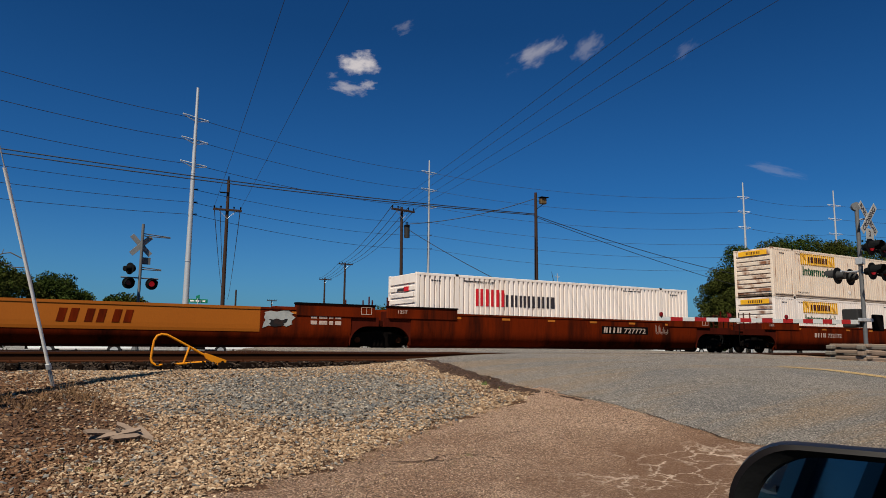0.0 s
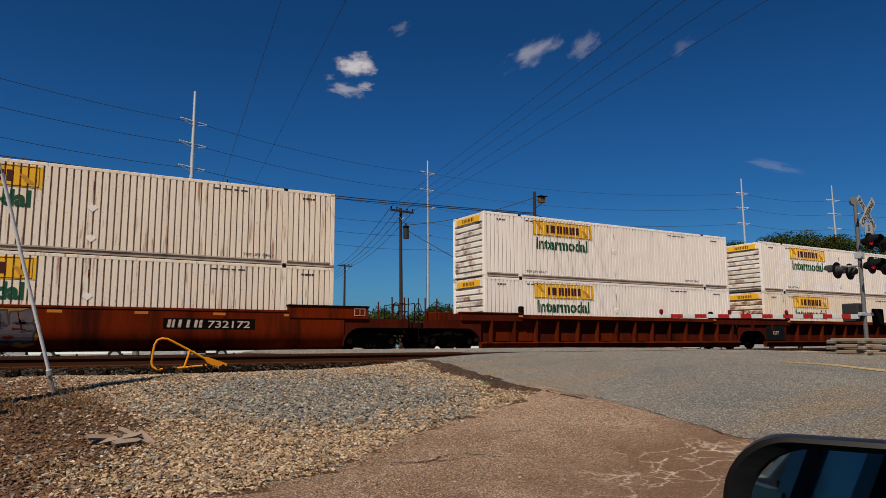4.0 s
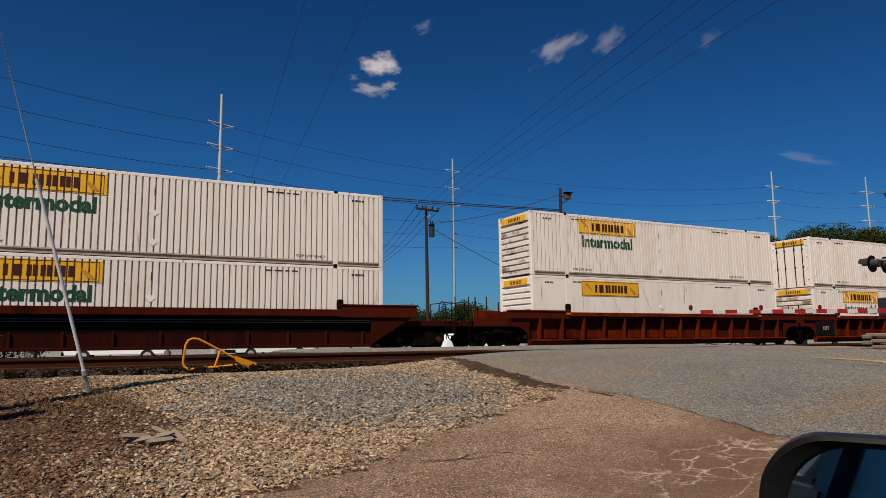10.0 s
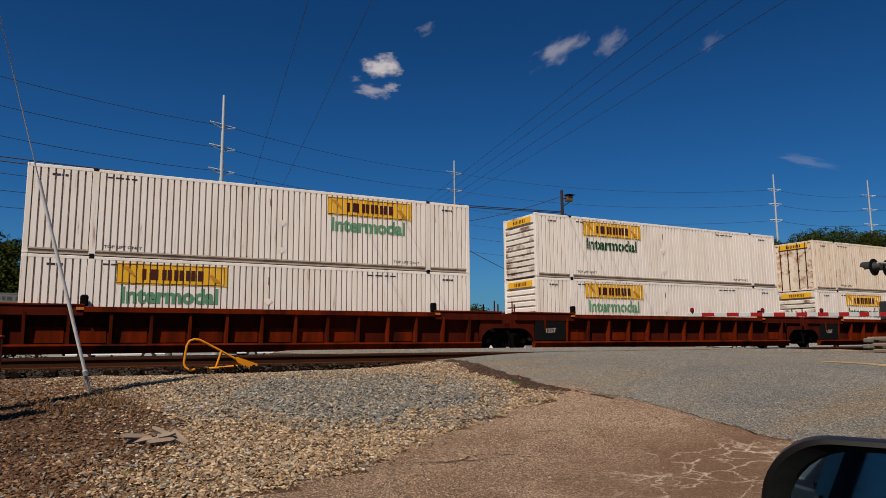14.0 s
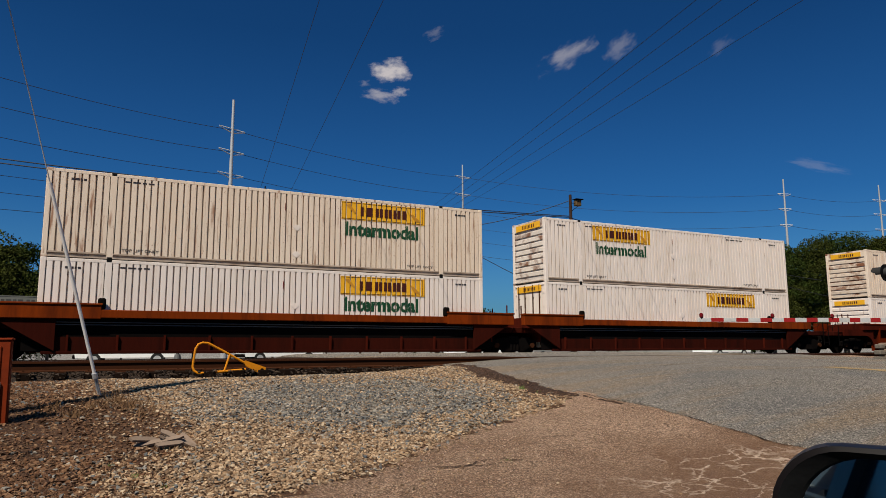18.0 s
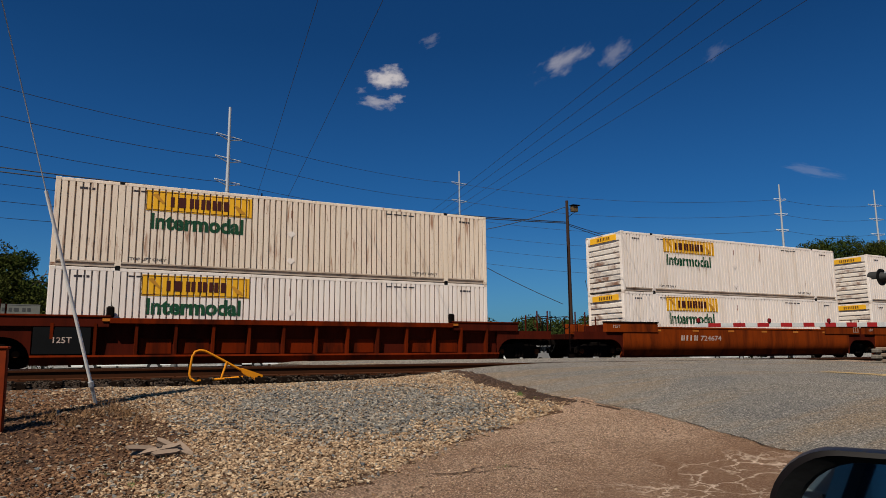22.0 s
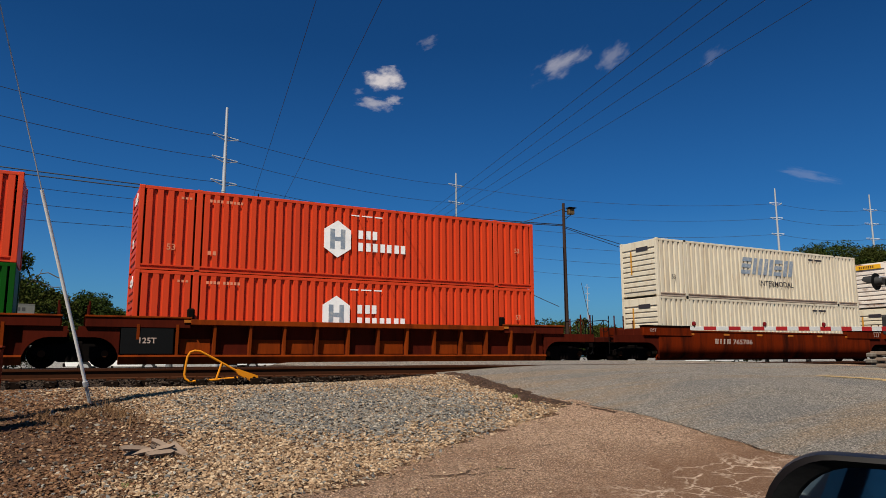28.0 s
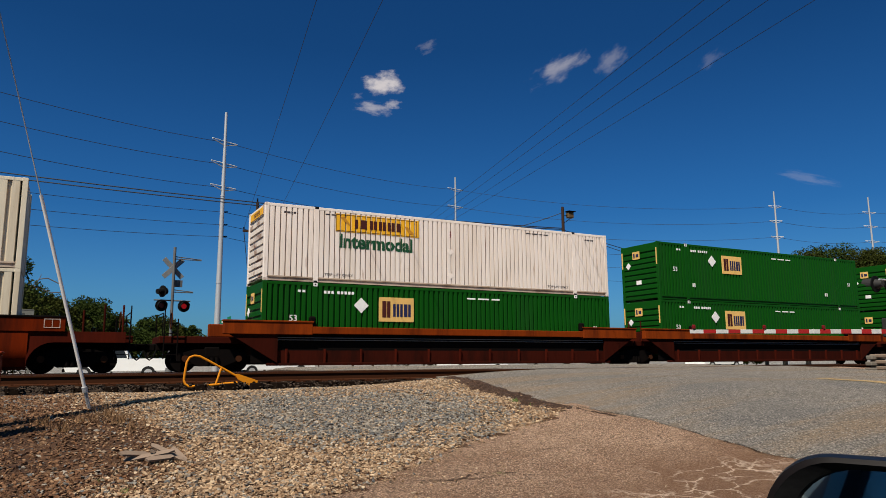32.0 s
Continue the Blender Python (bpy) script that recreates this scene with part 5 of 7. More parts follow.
def ragged(rnd, x0, x1, z0, z1, rough, lean_=0.0, n=5):
    """A block with uneven edges."""
    pts = [(x0 + (x1 - x0) * i / n, z1 + rnd.uniform(-rough, rough)) for i in range(n + 1)]
    pts += [(x1 + rnd.uniform(-rough, rough), z1 + (z0 - z1) * i / n) for i in range(1, n)]
    pts += [(x1 - (x1 - x0) * i / n, z0 + rnd.uniform(-rough, rough)) for i in range(n + 1)]
    pts += [(x0 + rnd.uniform(-rough, rough), z0 + (z1 - z0) * i / n) for i in range(1, n)]
    return [(x + lean_ * (z - z0), min(max(z, 0.28), 1.49)) for x, z in pts]


def graffiti(t, x, w, n, seed, field, edge, fill, z0=0.42, z1=1.46, shine=None):
    """A row of tight, swollen shapes: a field behind, an edge line, a fill and dark cuts."""
    rnd = random.Random(seed)
    if field:
        sprayed(t, ragged(rnd, x - 0.12, x + w + 0.12, z0 - 0.08, z1 + 0.05, 0.09, n=11), 0, field)
    for i in range(n):
        a, b_ = x + i * w / n, x + (i + 1.08) * w / n
        lean_ = rnd.uniform(-0.2, 0.2)
        zl, zh = z0 + rnd.uniform(0, 0.1), z1 - rnd.uniform(0, 0.12)
        state = rnd.randint(0, 9999)
        sprayed(t, ragged(random.Random(state), a - 0.05, b_ + 0.05, zl - 0.05, zh + 0.05, 0.06, lean_), 1 + i % 2, edge)
        sprayed(t, ragged(random.Random(state), a, b_, zl, zh, 0.06, lean_), 3 + i % 2, fill)
        for k in range(7):
            cx, cz = rnd.uniform(a, b_ - 0.2), rnd.uniform(zl, zh - 0.3)
            wide, tall = rnd.choice(((0.36, 0.06), (0.07, 0.45), (0.05, 0.55), (0.16, 0.18), (0.3, 0.05)))
            sprayed(t, ragged(rnd, cx, cx + wide, cz, cz + tall, 0.025, lean_ + rnd.uniform(-0.5, 0.5), 3), 6, edge if k < 5 or not shine else shine)


def build_train():
    boxes = make_templates()
    cars = {}
    used = set()
    teal = material("teal_spray", (0.012, 0.10, 0.09), 0.7)
    deep_teal = material("deep_teal_spray", (0.005, 0.055, 0.045), 0.7, grain=0.2)
    mist = material("silver_spray", (0.30, 0.30, 0.28), 0.7, dirt=(0.12, 0.13, 0.12), dirt_amount=0.8, scale=2.5)
    ash = material("ash_grey_spray", (0.085, 0.09, 0.088), 0.7, dirt=(0.03, 0.03, 0.03), dirt_amount=0.9, scale=2.0)
    slate = material("slate_spray", (0.012, 0.010, 0.010), 0.7, dirt=(0.06, 0.02, 0.01), dirt_amount=0.8, scale=2.0)
    heather = material("heather_grey_spray", (0.075, 0.055, 0.056), 0.7, dirt=(0.05, 0.018, 0.012), dirt_amount=0.9, scale=2.0)
    straw = material("straw_spray", (0.24, 0.12, 0.02), 0.7, dirt=(0.14, 0.03, 0.006), dirt_amount=0.8, scale=3.0)
    moss = material("yellow_green_spray", (0.23, 0.16, 0.03), 0.7, dirt=(0.13, 0.03, 0.006), dirt_amount=0.95, scale=3.0)
    plum = material("magenta_spray", (0.20, 0.018, 0.05), 0.7, dirt=(0.13, 0.02, 0.02), dirt_amount=0.8, scale=3.0)
    for k in range(0, 35):
        kind, paint = next((a, b) for lim, a, b in KINDS if k <= lim)
        pos = 0 if k in (2, 5, 8, 11, 14, 17, 20, 23, 26, 29, 32) else (1 if k in (0, 3, 6, 9, 12, 15, 18, 21, 24, 27, 30, 33) else 2)
        key = (kind, paint.name, pos)
        names = {"A": "smooth-sided", "B": "ribbed", "C": "open-sided"}
        tone = {"oxide_red_paint": "oxide red", "rusty_orange_paint": "rusty orange", "orange_rust_paint": "orange-brown", "dark_red_paint": "dark red", "yellow_car_paint": "faded yellow"}[paint.name]
        if key not in cars:
            cars[key] = well_car(kind, paint, pos == 0, pos == 2, f"{names[kind]} {tone} steel well car on the main track")
            car = cars[key]
        else:
            car = copy_thing(cars[key], pose(0, 0, 0))
        TRAIN.append((car, k, 0.0))
        if k in LOADS:
            up, low = LOADS[k]
            for what, z in ((low, 0.356), (up, 0.356 + TALL)):
                if not what:
                    continue
                if what in used:
                    c = copy_thing(boxes[what], pose(0, 0, 0))
                else:
                    c = boxes[what]
                    used.add(what)
                TRAIN.append((c, k, z))
    for car, k, z in TRAIN:
        if z:
            continue
        if k in NUMBERS:
            num, x = NUMBERS[k]
            if k in (1, 4):
                part("dark_plate", Geo().box(x - 0.12, x + 2.95, -0.2435, -0.238, 0.88, 1.24), GRIME, car, "dark painted plate")
            strokes(car, CHALK, x, 0.93, 1.12, 0.26, [1, -0.5, 0.8, -1.2, 1, -1.7, 1, -1.5, 1, -0.6, 1], y=-0.248, slant=0.15)
            text_part(num, 0.34, x + 1.32, -0.246, 0.93, CHALK, car, wide=1.45, slant=0.1)
        if k in (0, 3, 24):
            x, ink = (6.6, RUST) if k == 0 else (7.1, CHALK)
            if k == 24:
                part("dark_plate", Geo().box(x - 0.15, x + 2.25, -0.2495, -0.238, 0.84, 1.36), GRIME, car, "dark painted plate")
            name_bars(car, ink, x, 0.92, 2.15, 0.42, [2, -1, 2, -2, 2, -1, 2, -2, 2, -1, 2], y=-0.256, slant=0.2, name="owner_bar", slats=1 if k == 0 else 4)
        if k == 0:
            part("repainted_panel", Geo().extrude([(-0.248, 1.49), (-0.248, 0.95), (-0.243, 0.8), (-0.23, 0.7), (-0.2, 0.7), (-0.2, 0.86), (-0.2, 1.49)], -0.3, 13.0), GOLD, car, "faded yellow side panel")
            part("repainted_lip", Geo().box(1.84, 13.0, -0.266, -0.2, 1.495, 1.59), GOLD, car)
        if k == 3:
            rnd = random.Random(31)
            sprayed(car, ragged(rnd, 0.9, 5.6, 0.5, 1.46, 0.05, n=9), 0, teal)
            sprayed(car, ragged(rnd, 0.9, 6.1, 0.3, 0.86, 0.05, n=9), 1, deep_teal)
            for a, b_, lean_ in ((0.9, 2.0, 0.3), (2.3, 2.9, 0.25), (3.0, 3.6, -0.2), (4.0, 5.6, 0.3)):
                sprayed(car, ragged(rnd, a, b_, 0.82, 1.42, 0.06, lean_), 3, mist)
            sprayed(car, [(2.0, 0.9), (2.7, 0.88), (2.5, 1.4), (2.2, 1.3)], 4, deep_teal)
            sprayed(car, [(4.3, 0.98), (5.0, 0.96), (4.7, 1.18)], 4, deep_teal)
            sprayed(car, [(0.9, 1.45), (1.5, 1.46), (1.0, 1.1)], 5, plum)
            sprayed(car, [(5.5, 0.84), (6.6, 0.86), (6.2, 1.42), (5.85, 1.2)], 2, plum)
            part("dark_plate", Geo().box(6.9, 9.5, -0.2445, -0.238, 0.87, 1.4), MAROON, car, "dark painted plate")
            graffiti(car, 10.1, 4.1, 6, 4, DARKINK, DARKINK, ash, 0.36, 1.46, mist)
            sprayed(car, [(9.85, 1.44), (10.15, 1.46), (9.98, 1.05), (10.12, 0.6), (9.92, 0.62), (9.8, 1.0)], 5, straw)
        if k == 4:
            graffiti(car, 2.75, 3.5, 6, 5, straw, DARKINK, heather, 0.4, 1.46, RUST)
        if k == 30:
            graffiti(car, 10.7, 2.9, 4, 6, None, GRIME, slate, 0.5, 1.4, ash)
            rnd = random.Random(2)
            for x in (7.0, 7.7, 8.4):
                sprayed(car, [(x + 0.06, 0.5), (x, 0.9), (x + 0.08, 1.3), (x + 0.3, 1.44), (x + 0.52, 1.3), (x + 0.6, 0.9), (x + 0.55, 0.5), (x + 0.5, 0.9), (x + 0.44, 1.22), (x + 0.3, 1.34), (x + 0.16, 1.22), (x + 0.1, 0.9)], 1, slate)
        if k == 31:
            rnd = random.Random(12)
            for a, b_, lean_ in ((3.5, 4.5, 0.3), (4.3, 5.0, 0.1), (5.0, 6.6, 0.0), (6.3, 7.1, 0.2)):
                sprayed(car, ragged(rnd, a, b_, 0.9, rnd.uniform(1.2, 1.4), 0.08, lean_), 1 + int(a * 2) % 3, moss)
        if k == 0:
            sprayed(car, ragged(random.Random(3), 13.1, 14.2, 0.9, 1.45, 0.1, 0.1), 4, mist)
            sprayed(car, ragged(random.Random(4), 13.3, 13.9, 0.95, 1.2, 0.08, 0.3), 5, slate)
            for z in (1.0, 1.22):
                stencil(car, CHALK, 14.9, z, 1.2, 0.14, [3, -1, 4, -1, 2, -1, 3], y=-0.2455)
        if k in (1, 4, 24):
            x = {1: 13.6, 4: 1.8, 24: 12.0}[k]
            tag = []
            for i in range(3):      # tight nested loops
                for k2 in range(2):
                    a, r_, b0, b1 = x + 0.3 * i, 0.13 - 0.05 * k2, 0.92 + 0.08 * k2, 1.38 - 0.1 * i - 0.06 * k2
                    ring_ = [(a - r_, b1), (a - r_, b0 + r_)] + [(a + r_ * math.cos(radians(d_)), b0 + r_ + r_ * math.sin(radians(d_))) for d_ in range(195, 346, 30)] + [(a + r_, b1)]
                    for (p0, q0), (p1, q1) in zip(ring_, ring_[1:]):
                        nx, nz = q1 - q0, p0 - p1
                        d_ = math.hypot(nx, nz) / 0.009
                        tag.append([(p0 - nx / d_, q0 - nz / d_), (p1 - nx / d_, q1 - nz / d_), (p1 + nx / d_, q1 + nz / d_), (p0 + nx / d_, q0 + nz / d_)])
            sprayed(car, tag, 1, CHALK, "scribbled tag")


build_train()


def motions():
    """The train rolls by at about 20 metres a second."""
    for ob, k, z in TRAIN:
        walk(ob, [(t, pose(STARTS[k] - s, FACE, z)) for t, s in SLIDE])


# ---- poles and cables ----
def at(bearing, reach, z=None):
    """A place by its bearing from the eye (degrees from +y towards +x) and its distance."""
    x, y = reach * math.sin(radians(bearing)), reach * math.cos(radians(bearing))
    return Vector((x, y, height(x, y) if z is None else z))


def cable(a, b, sag, r=0.02, label="thin dark overhead cable", group="overhead cables"):
    a, b = Vector(a), Vector(b)
    pts = [a.lerp(b, i / 14) - Vector((0, 0, 4 * sag * (i / 14) * (1 - i / 14))) for i in range(15)]
    solid("overhead_cable", Geo().pipe([q - a for q in pts], r * 0.9, 5), WIREBLACK, label, "cable", group, m=Matrix.Translation(a))


def steel_pole(bearing, reach, top, levels, lows, arm, width, turn):
    """A tall grey transmission pole with insulator arms at some heights."""
    p = at(bearing, reach)
    t = thing("transmission_pole", Matrix.Translation(p) @ pose(0, 0, 0, 0, 0, turn), "tall pale grey steel transmission pole with insulators", "utility pole", "transmission poles")
    hgt = top - p.z
    g = Geo()
    n = 12
    zs = [0, 0.34 * hgt, 0.67 * hgt, hgt]
    for k in range(3):
        r0, r1 = width * (1 - 0.62 * zs[k] / hgt), width * (1 - 0.62 * zs[k + 1] / hgt)
        sec = Geo().tube((0, 0, zs[k]), (0, 0, zs[k + 1] + 0.02), r0, r1, n)
        sec.tube((0, 0, zs[k] - 0.04), (0, 0, zs[k] + 0.06), r0 * 1.12, r0 * 1.1, n) if k else None
        part("pole_section", sec, GALV, t, smooth=True)
    for z in levels:
        zz = z - p.z
        for s in (-1, 1):
            a = part("insulator_arm", Geo().tube((s * width * 0.4, 0, zz), (s * arm, 0, zz + 0.35), 0.055, 0.035, 8), GALV, t)
            part("insulator", Geo().tube((s * width * 0.4, 0, zz + 0.42), (s * arm, 0, zz + 0.42), 0.045, n=8), SIGNWHITE, a, "pale string insulator")
    for z in lows:
        zz = z - p.z
        part("bracket", Geo().tube((0, 0, zz), (arm * 0.45, 0, zz + 0.12), 0.06, n=6), GRIME, t)
    return p


A_LEV, A_LOW = (22.1, 19.8, 17.4), (15.2, 13.9, 12.7)
B_LEV, B_LOW = (29.8, 26.7, 23.7), (21.3, 19.0, 16.6)
D_LEV, E_LEV = (25.3, 22.8, 20.1), (28.5, 25.7, 22.7)
steel_pole(10.38, 72, 25.55, A_LEV, A_LOW, 1.5, 0.34, 25)
steel_pole(29.24, 120, 32.3, B_LEV, B_LOW, 1.7, 0.32, 10)
steel_pole(53.97, 128, 28.2, D_LEV, (), 1.2, 0.30, -15)
steel_pole(59.97, 160, 31.9, E_LEV, (), 1.8, 0.32, -10)
steel_pole(39.75, 235, 24.0, (22.6, 20.6, 18.4), (16.0, 14.4), 1.5, 0.30, 20)
pa, pb, pd, pe = at(10.38, 72, 0), at(29.24, 120, 0), at(53.97, 128, 0), at(59.97, 160, 0)
pz, pf = at(-25, 60, 0), at(70, 175, 0)
for i in range(3):
    up = Vector((0, 0, 1))
    for (p, za), (q, zb), s in (((pz, 23.0 - 2.4 * i), (pa, A_LEV[i] + 0.3), 1.2), ((pa, A_LEV[i] + 0.3), (pb, B_LEV[i] + 0.3), 0.8),
                                ((pb, B_LEV[i] + 0.3), (pd, D_LEV[i] + 0.3), 1.6), ((pd, D_LEV[i] + 0.3), (pe, E_LEV[i] + 0.3), 0.7), ((pe, E_LEV[i] + 0.3), (pf, 27 - 2.6 * i), 0.6)):
        cable(p + up * za, q + up * zb, s, 0.028, group="transmission lines")
    cable(pz + up * (13.5 - 1.4 * i), pa + up * A_LOW[i], 0.6, 0.024, group="transmission lines")
    cable(pa + up * A_LOW[i], pb + up * B_LOW[i], 0.9, 0.026, group="transmission lines")
    cable(pb + up * B_LOW[i], pd + up * (17.6 - 2.2 * i), 1.4, 0.026, group="transmission lines")


def wood_pole(bearing, reach, top, r=0.15, arms=(), label="weathered brown wooden utility pole", turn=0.0, lean=0.0):
    """A round wooden pole; arms: (height, half width)."""
    p = at(bearing, reach)
    t = thing("utility_pole", Matrix.Translation(p) @ pose(0, 0, 0, 0, lean, turn), label, "utility pole", "wooden utility poles")
    hgt = top - p.z
    g = Geo().tube((0, 0, -0.3), (0, 0, hgt * 0.5), r * 1.15, r * 0.95, 12).tube((0, 0, hgt * 0.5), (0, 0, hgt), r * 0.95, r * 0.72, 12)
    part("shaft", g, POLEWOOD, t, smooth=True)
    for z, half in arms:
        zz = z - p.z
        a = part("crossarm", Geo().box(-half, half, -r - 0.1, -r + 0.02, zz - 0.07, zz + 0.07, 0.01), POLEWOOD, t)
        for k in (-half + 0.08, -half * 0.45, half * 0.45, half - 0.08):
            ins = Geo().tube((k, -r - 0.04, zz + 0.07), (k, -r - 0.04, zz + 0.16), 0.03, n=8).tube((k, -r - 0.04, zz + 0.16), (k, -r - 0.04, zz + 0.26), 0.06, 0.045, 8)
            part("insulator", ins, GRIME, a)
        for s in (-1, 1):
            part("brace", Geo().tube((s * half * 0.6, -r - 0.02, zz - 0.06), (0, -r + 0.02, zz - 0.6), 0.018, n=6), GALV, a)
    return t, p


# pole with the paired overhead wires
t, f0 = wood_pole(13.08, 50, 11.5, 0.135, ((9.35, 0.95),), turn=-8)
part("side_arm", Geo().box(-0.55, 0.05, -0.2, -0.1, 10.55 - f0.z - 0.04, 10.55 - f0.z + 0.04), GRIME, t)
part("top_insulator", Geo().tube((0, 0, 11.4 - f0.z), (0, 0, 11.75 - f0.z), 0.06, 0.04, 8), GRIME, t)
for ends, side, z0 in (((16.64, 0.4986), -0.9, 9.6), ((21.9, 0.5087), 0.9, 9.6)):
    near = at(ends[0], 11.2 / ends[1], HC + 11.2)
    far = Vector((f0.x + side, f0.y - 0.2, z0))
    cable(far, far + (near - far) * 1.9, 0.25, 0.011)
for side in (-0.9, -0.5, 0.9):
    cable((f0.x + side, f0.y, 9.6), at(13.3 + side * 0.15, 150, 9.0), 1.2, 0.03)

# pole with the crossarm and the transformer
t, g0 = wood_pole(27.09, 50, 10.1, 0.13, ((9.85, 1.05),), turn=12, lean=-0.6)
tr = part("transformer", Geo().tube((0.42, -0.1, 7.9 - g0.z), (0.42, -0.1, 8.75 - g0.z), 0.2, n=16), GRIMEGREY, t, "dark grey pole transformer", smooth=True)
part("lid", Geo().tube((0.42, -0.1, 8.75 - g0.z), (0.42, -0.1, 8.82 - g0.z), 0.26, 0.2, 16), GRIME, tr)
for k in (0.34, 0.5):
    part("bushing", Geo().tube((k, -0.1, 8.8 - g0.z), (k, -0.1, 9.05 - g0.z), 0.035, n=8), GRIME, tr)
h0, i0 = at(22.48, 95, 11.0), at(20.89, 120, 11.2)
for k, (bearing, rise) in enumerate(((48.06, 0.4947), (50.03, 0.4893), (52.81, 0.4808), (56.07, 0.4694))):
    side = -0.97 + 0.65 * k
    start = Vector((g0.x + side, g0.y - 0.2, 10.1))
    near = at(bearing, 10.6 / rise, HC + 10.6)
    cable(start, start + (near - start) * 2.0, 0.3, 0.010)
    cable(start, h0 + Vector((side, 0, 0)), 0.6, 0.024)
    cable(h0 + Vector((side, 0, 0)), i0 + Vector((side, 0, 0)), 0.3, 0.026)
wood_pole(22.48, 95, 11.1, 0.16, ((10.9, 1.0),))
t, q = wood_pole(20.89, 120, 11.3, 0.17, ((11.0, 1.1),))
wood_pole(16.8, 140, 8.6, 0.14, ((8.4, 1.0),))
wood_pole(18.2, 155, 7.9, 0.12, ((7.6, 1.2),))
t, q = wood_pole(14.05, 60, 4.6, 0.09)

# pole with the floodlight
t, c0 = wood_pole(38.07, 50, 11.2, 0.14)
lampbox = part("floodlight", Geo().box(0.3, 0.78, -0.3, 0.05, 10.4 - c0.z, 10.82 - c0.z, 0.04), material("amber_box", (0.10, 0.062, 0.025), 0.5), t, "boxy amber floodlight")
part("visor", Geo().box(0.24, 0.89, -0.40, 0.08, 10.85 - c0.z, 10.9 - c0.z, 0.01), GRIME, lampbox)
part("bracket", Geo().tube((0.05, 0, 10.0 - c0.z), (0.6, -0.1, 10.4 - c0.z), 0.025, n=6).tube((0.05, 0, 10.6 - c0.z), (0.35, -0.1, 10.6 - c0.z), 0.025, n=6), GRIME, t)
part("conduit", Geo().tube((-0.2, -0.1, 2.0), (-0.17, -0.1, 8.4), 0.025, n=6), GRIME, t)
for k in (0.0, 0.28):
    cable(at(-20, 45, 10.5 + k), (c0.x - 0.15, c0.y, 9.55 + k * 0.3), 0.55, 0.035, "heavy black telephone cable", "telephone cables")
cable((g0.x + 0.3, g0.y, 8.9), (c0.x - 0.1, c0.y, 10.75), 0.35, 0.028)
cable((c0.x + 0.1, c0.y, 9.5), at(56, 80, 7.0), 0.5, 0.03)
cable((c0.x + 0.1, c0.y, 9.4), at(58, 85, 5.0), 0.5, 0.026)
cable((g0.x + 0.3, g0.y, 8.6), at(37.5, 47, 3.6), 0.2, 0.026)
cable(at(40.6, 60), at(39.3, 60, 6.5), 0.0, 0.025, "thin leaning whip aerial on the ground", "aerials")

# pole beside the view, with its guy cable
guy_pole, q = thing("utility_pole", pose(-1.75, 10.4, height(-1.75, 10.4)), "weathered brown wooden utility pole with a guy cable", "utility pole", "wooden utility poles"), 0
part("shaft", Geo().tube((0, 0, -0.3), (0, 0, 8.6), 0.13, 0.08, 12), POLEWOOD, guy_pole, smooth=True)
foot = Vector((0.41, 12.31, height(0.41, 12.31)))
head = Vector((-1.70, 10.48, 7.3))
way = (head - foot).normalized()
guy = thing("guy_cable", Matrix.Translation(foot), "steel guy cable with a leaning white plastic guard", "guy cable")
part("strand", Geo().tube((0, 0, 0), head - foot, 0.009, n=6), GALV, guy)
part("guard", Geo().tube(way * 0.30, way * 3.32, 0.026, n=12), PVC, guy, "scuffed white plastic guard", smooth=True)
g = Geo()
for k in range(6):
    a = k * math.pi / 3
    off = Vector((math.cos(a), math.sin(a), 0)) * 0.02
    g.tube(off - way * 0.25, off + way * 0.34, 0.007, n=5)
part("anchor_strands", g, GALV, guy)
part("clamp", Geo().tube(way * 0.28, way * 0.36, 0.042, n=12), GALV, guy)

# ---- level crossing signals ----
def lamp_head(parent, x, z, y, face, lit, shell=None):
    """A round signal head with a black target and a hood; face: +1 or -1 along y."""
    h = part("signal_lamp", Geo().disc((x, y, z), (0, 1, 0), 0.25, 0.03, 24), BLACK, parent, "black round signal target", smooth=True)
    part("lens", Geo().disc((x, y + face * 0.03, z), (0, 1, 0), 0.11, 0.04, 20), LAMPRED if lit else DARKLENS, h, "lit red lens" if lit else "dark red lens")
    hood = Geo()
    n = 14
    ring = [(math.cos(a), math.sin(a)) for a in [radians(-20 + 220 * i / n) for i in range(n + 1)]]
    for r in (0.17, 0.18):
        for q in ring:
            hood.v += [(x + q[0] * r, y + face * 0.02, z + q[1] * r), (x + q[0] * r, y + face * (0.32 if q[1] > 0 else 0.2), z + q[1] * r)]
    m = n + 1
    for i in range(n):
        hood.f += [(2 * i, 2 * i + 1, 2 * i + 3, 2 * i + 2), (2 * m + 2 * i, 2 * m + 2 * i + 2, 2 * m + 2 * i + 3, 2 * m + 2 * i + 1), (2 * i + 1, 2 * m + 2 * i + 1, 2 * m + 2 * i + 3, 2 * i + 3)]
    hood.m = [0] * len(hood.f)
    part("hood", hood, shell or BLACK, h)
    part("housing", Geo().tube((x, y - face * 0.01, z), (x, y - face * 0.2, z), 0.15, 0.09, 16), shell or BLACK, h, smooth=True)


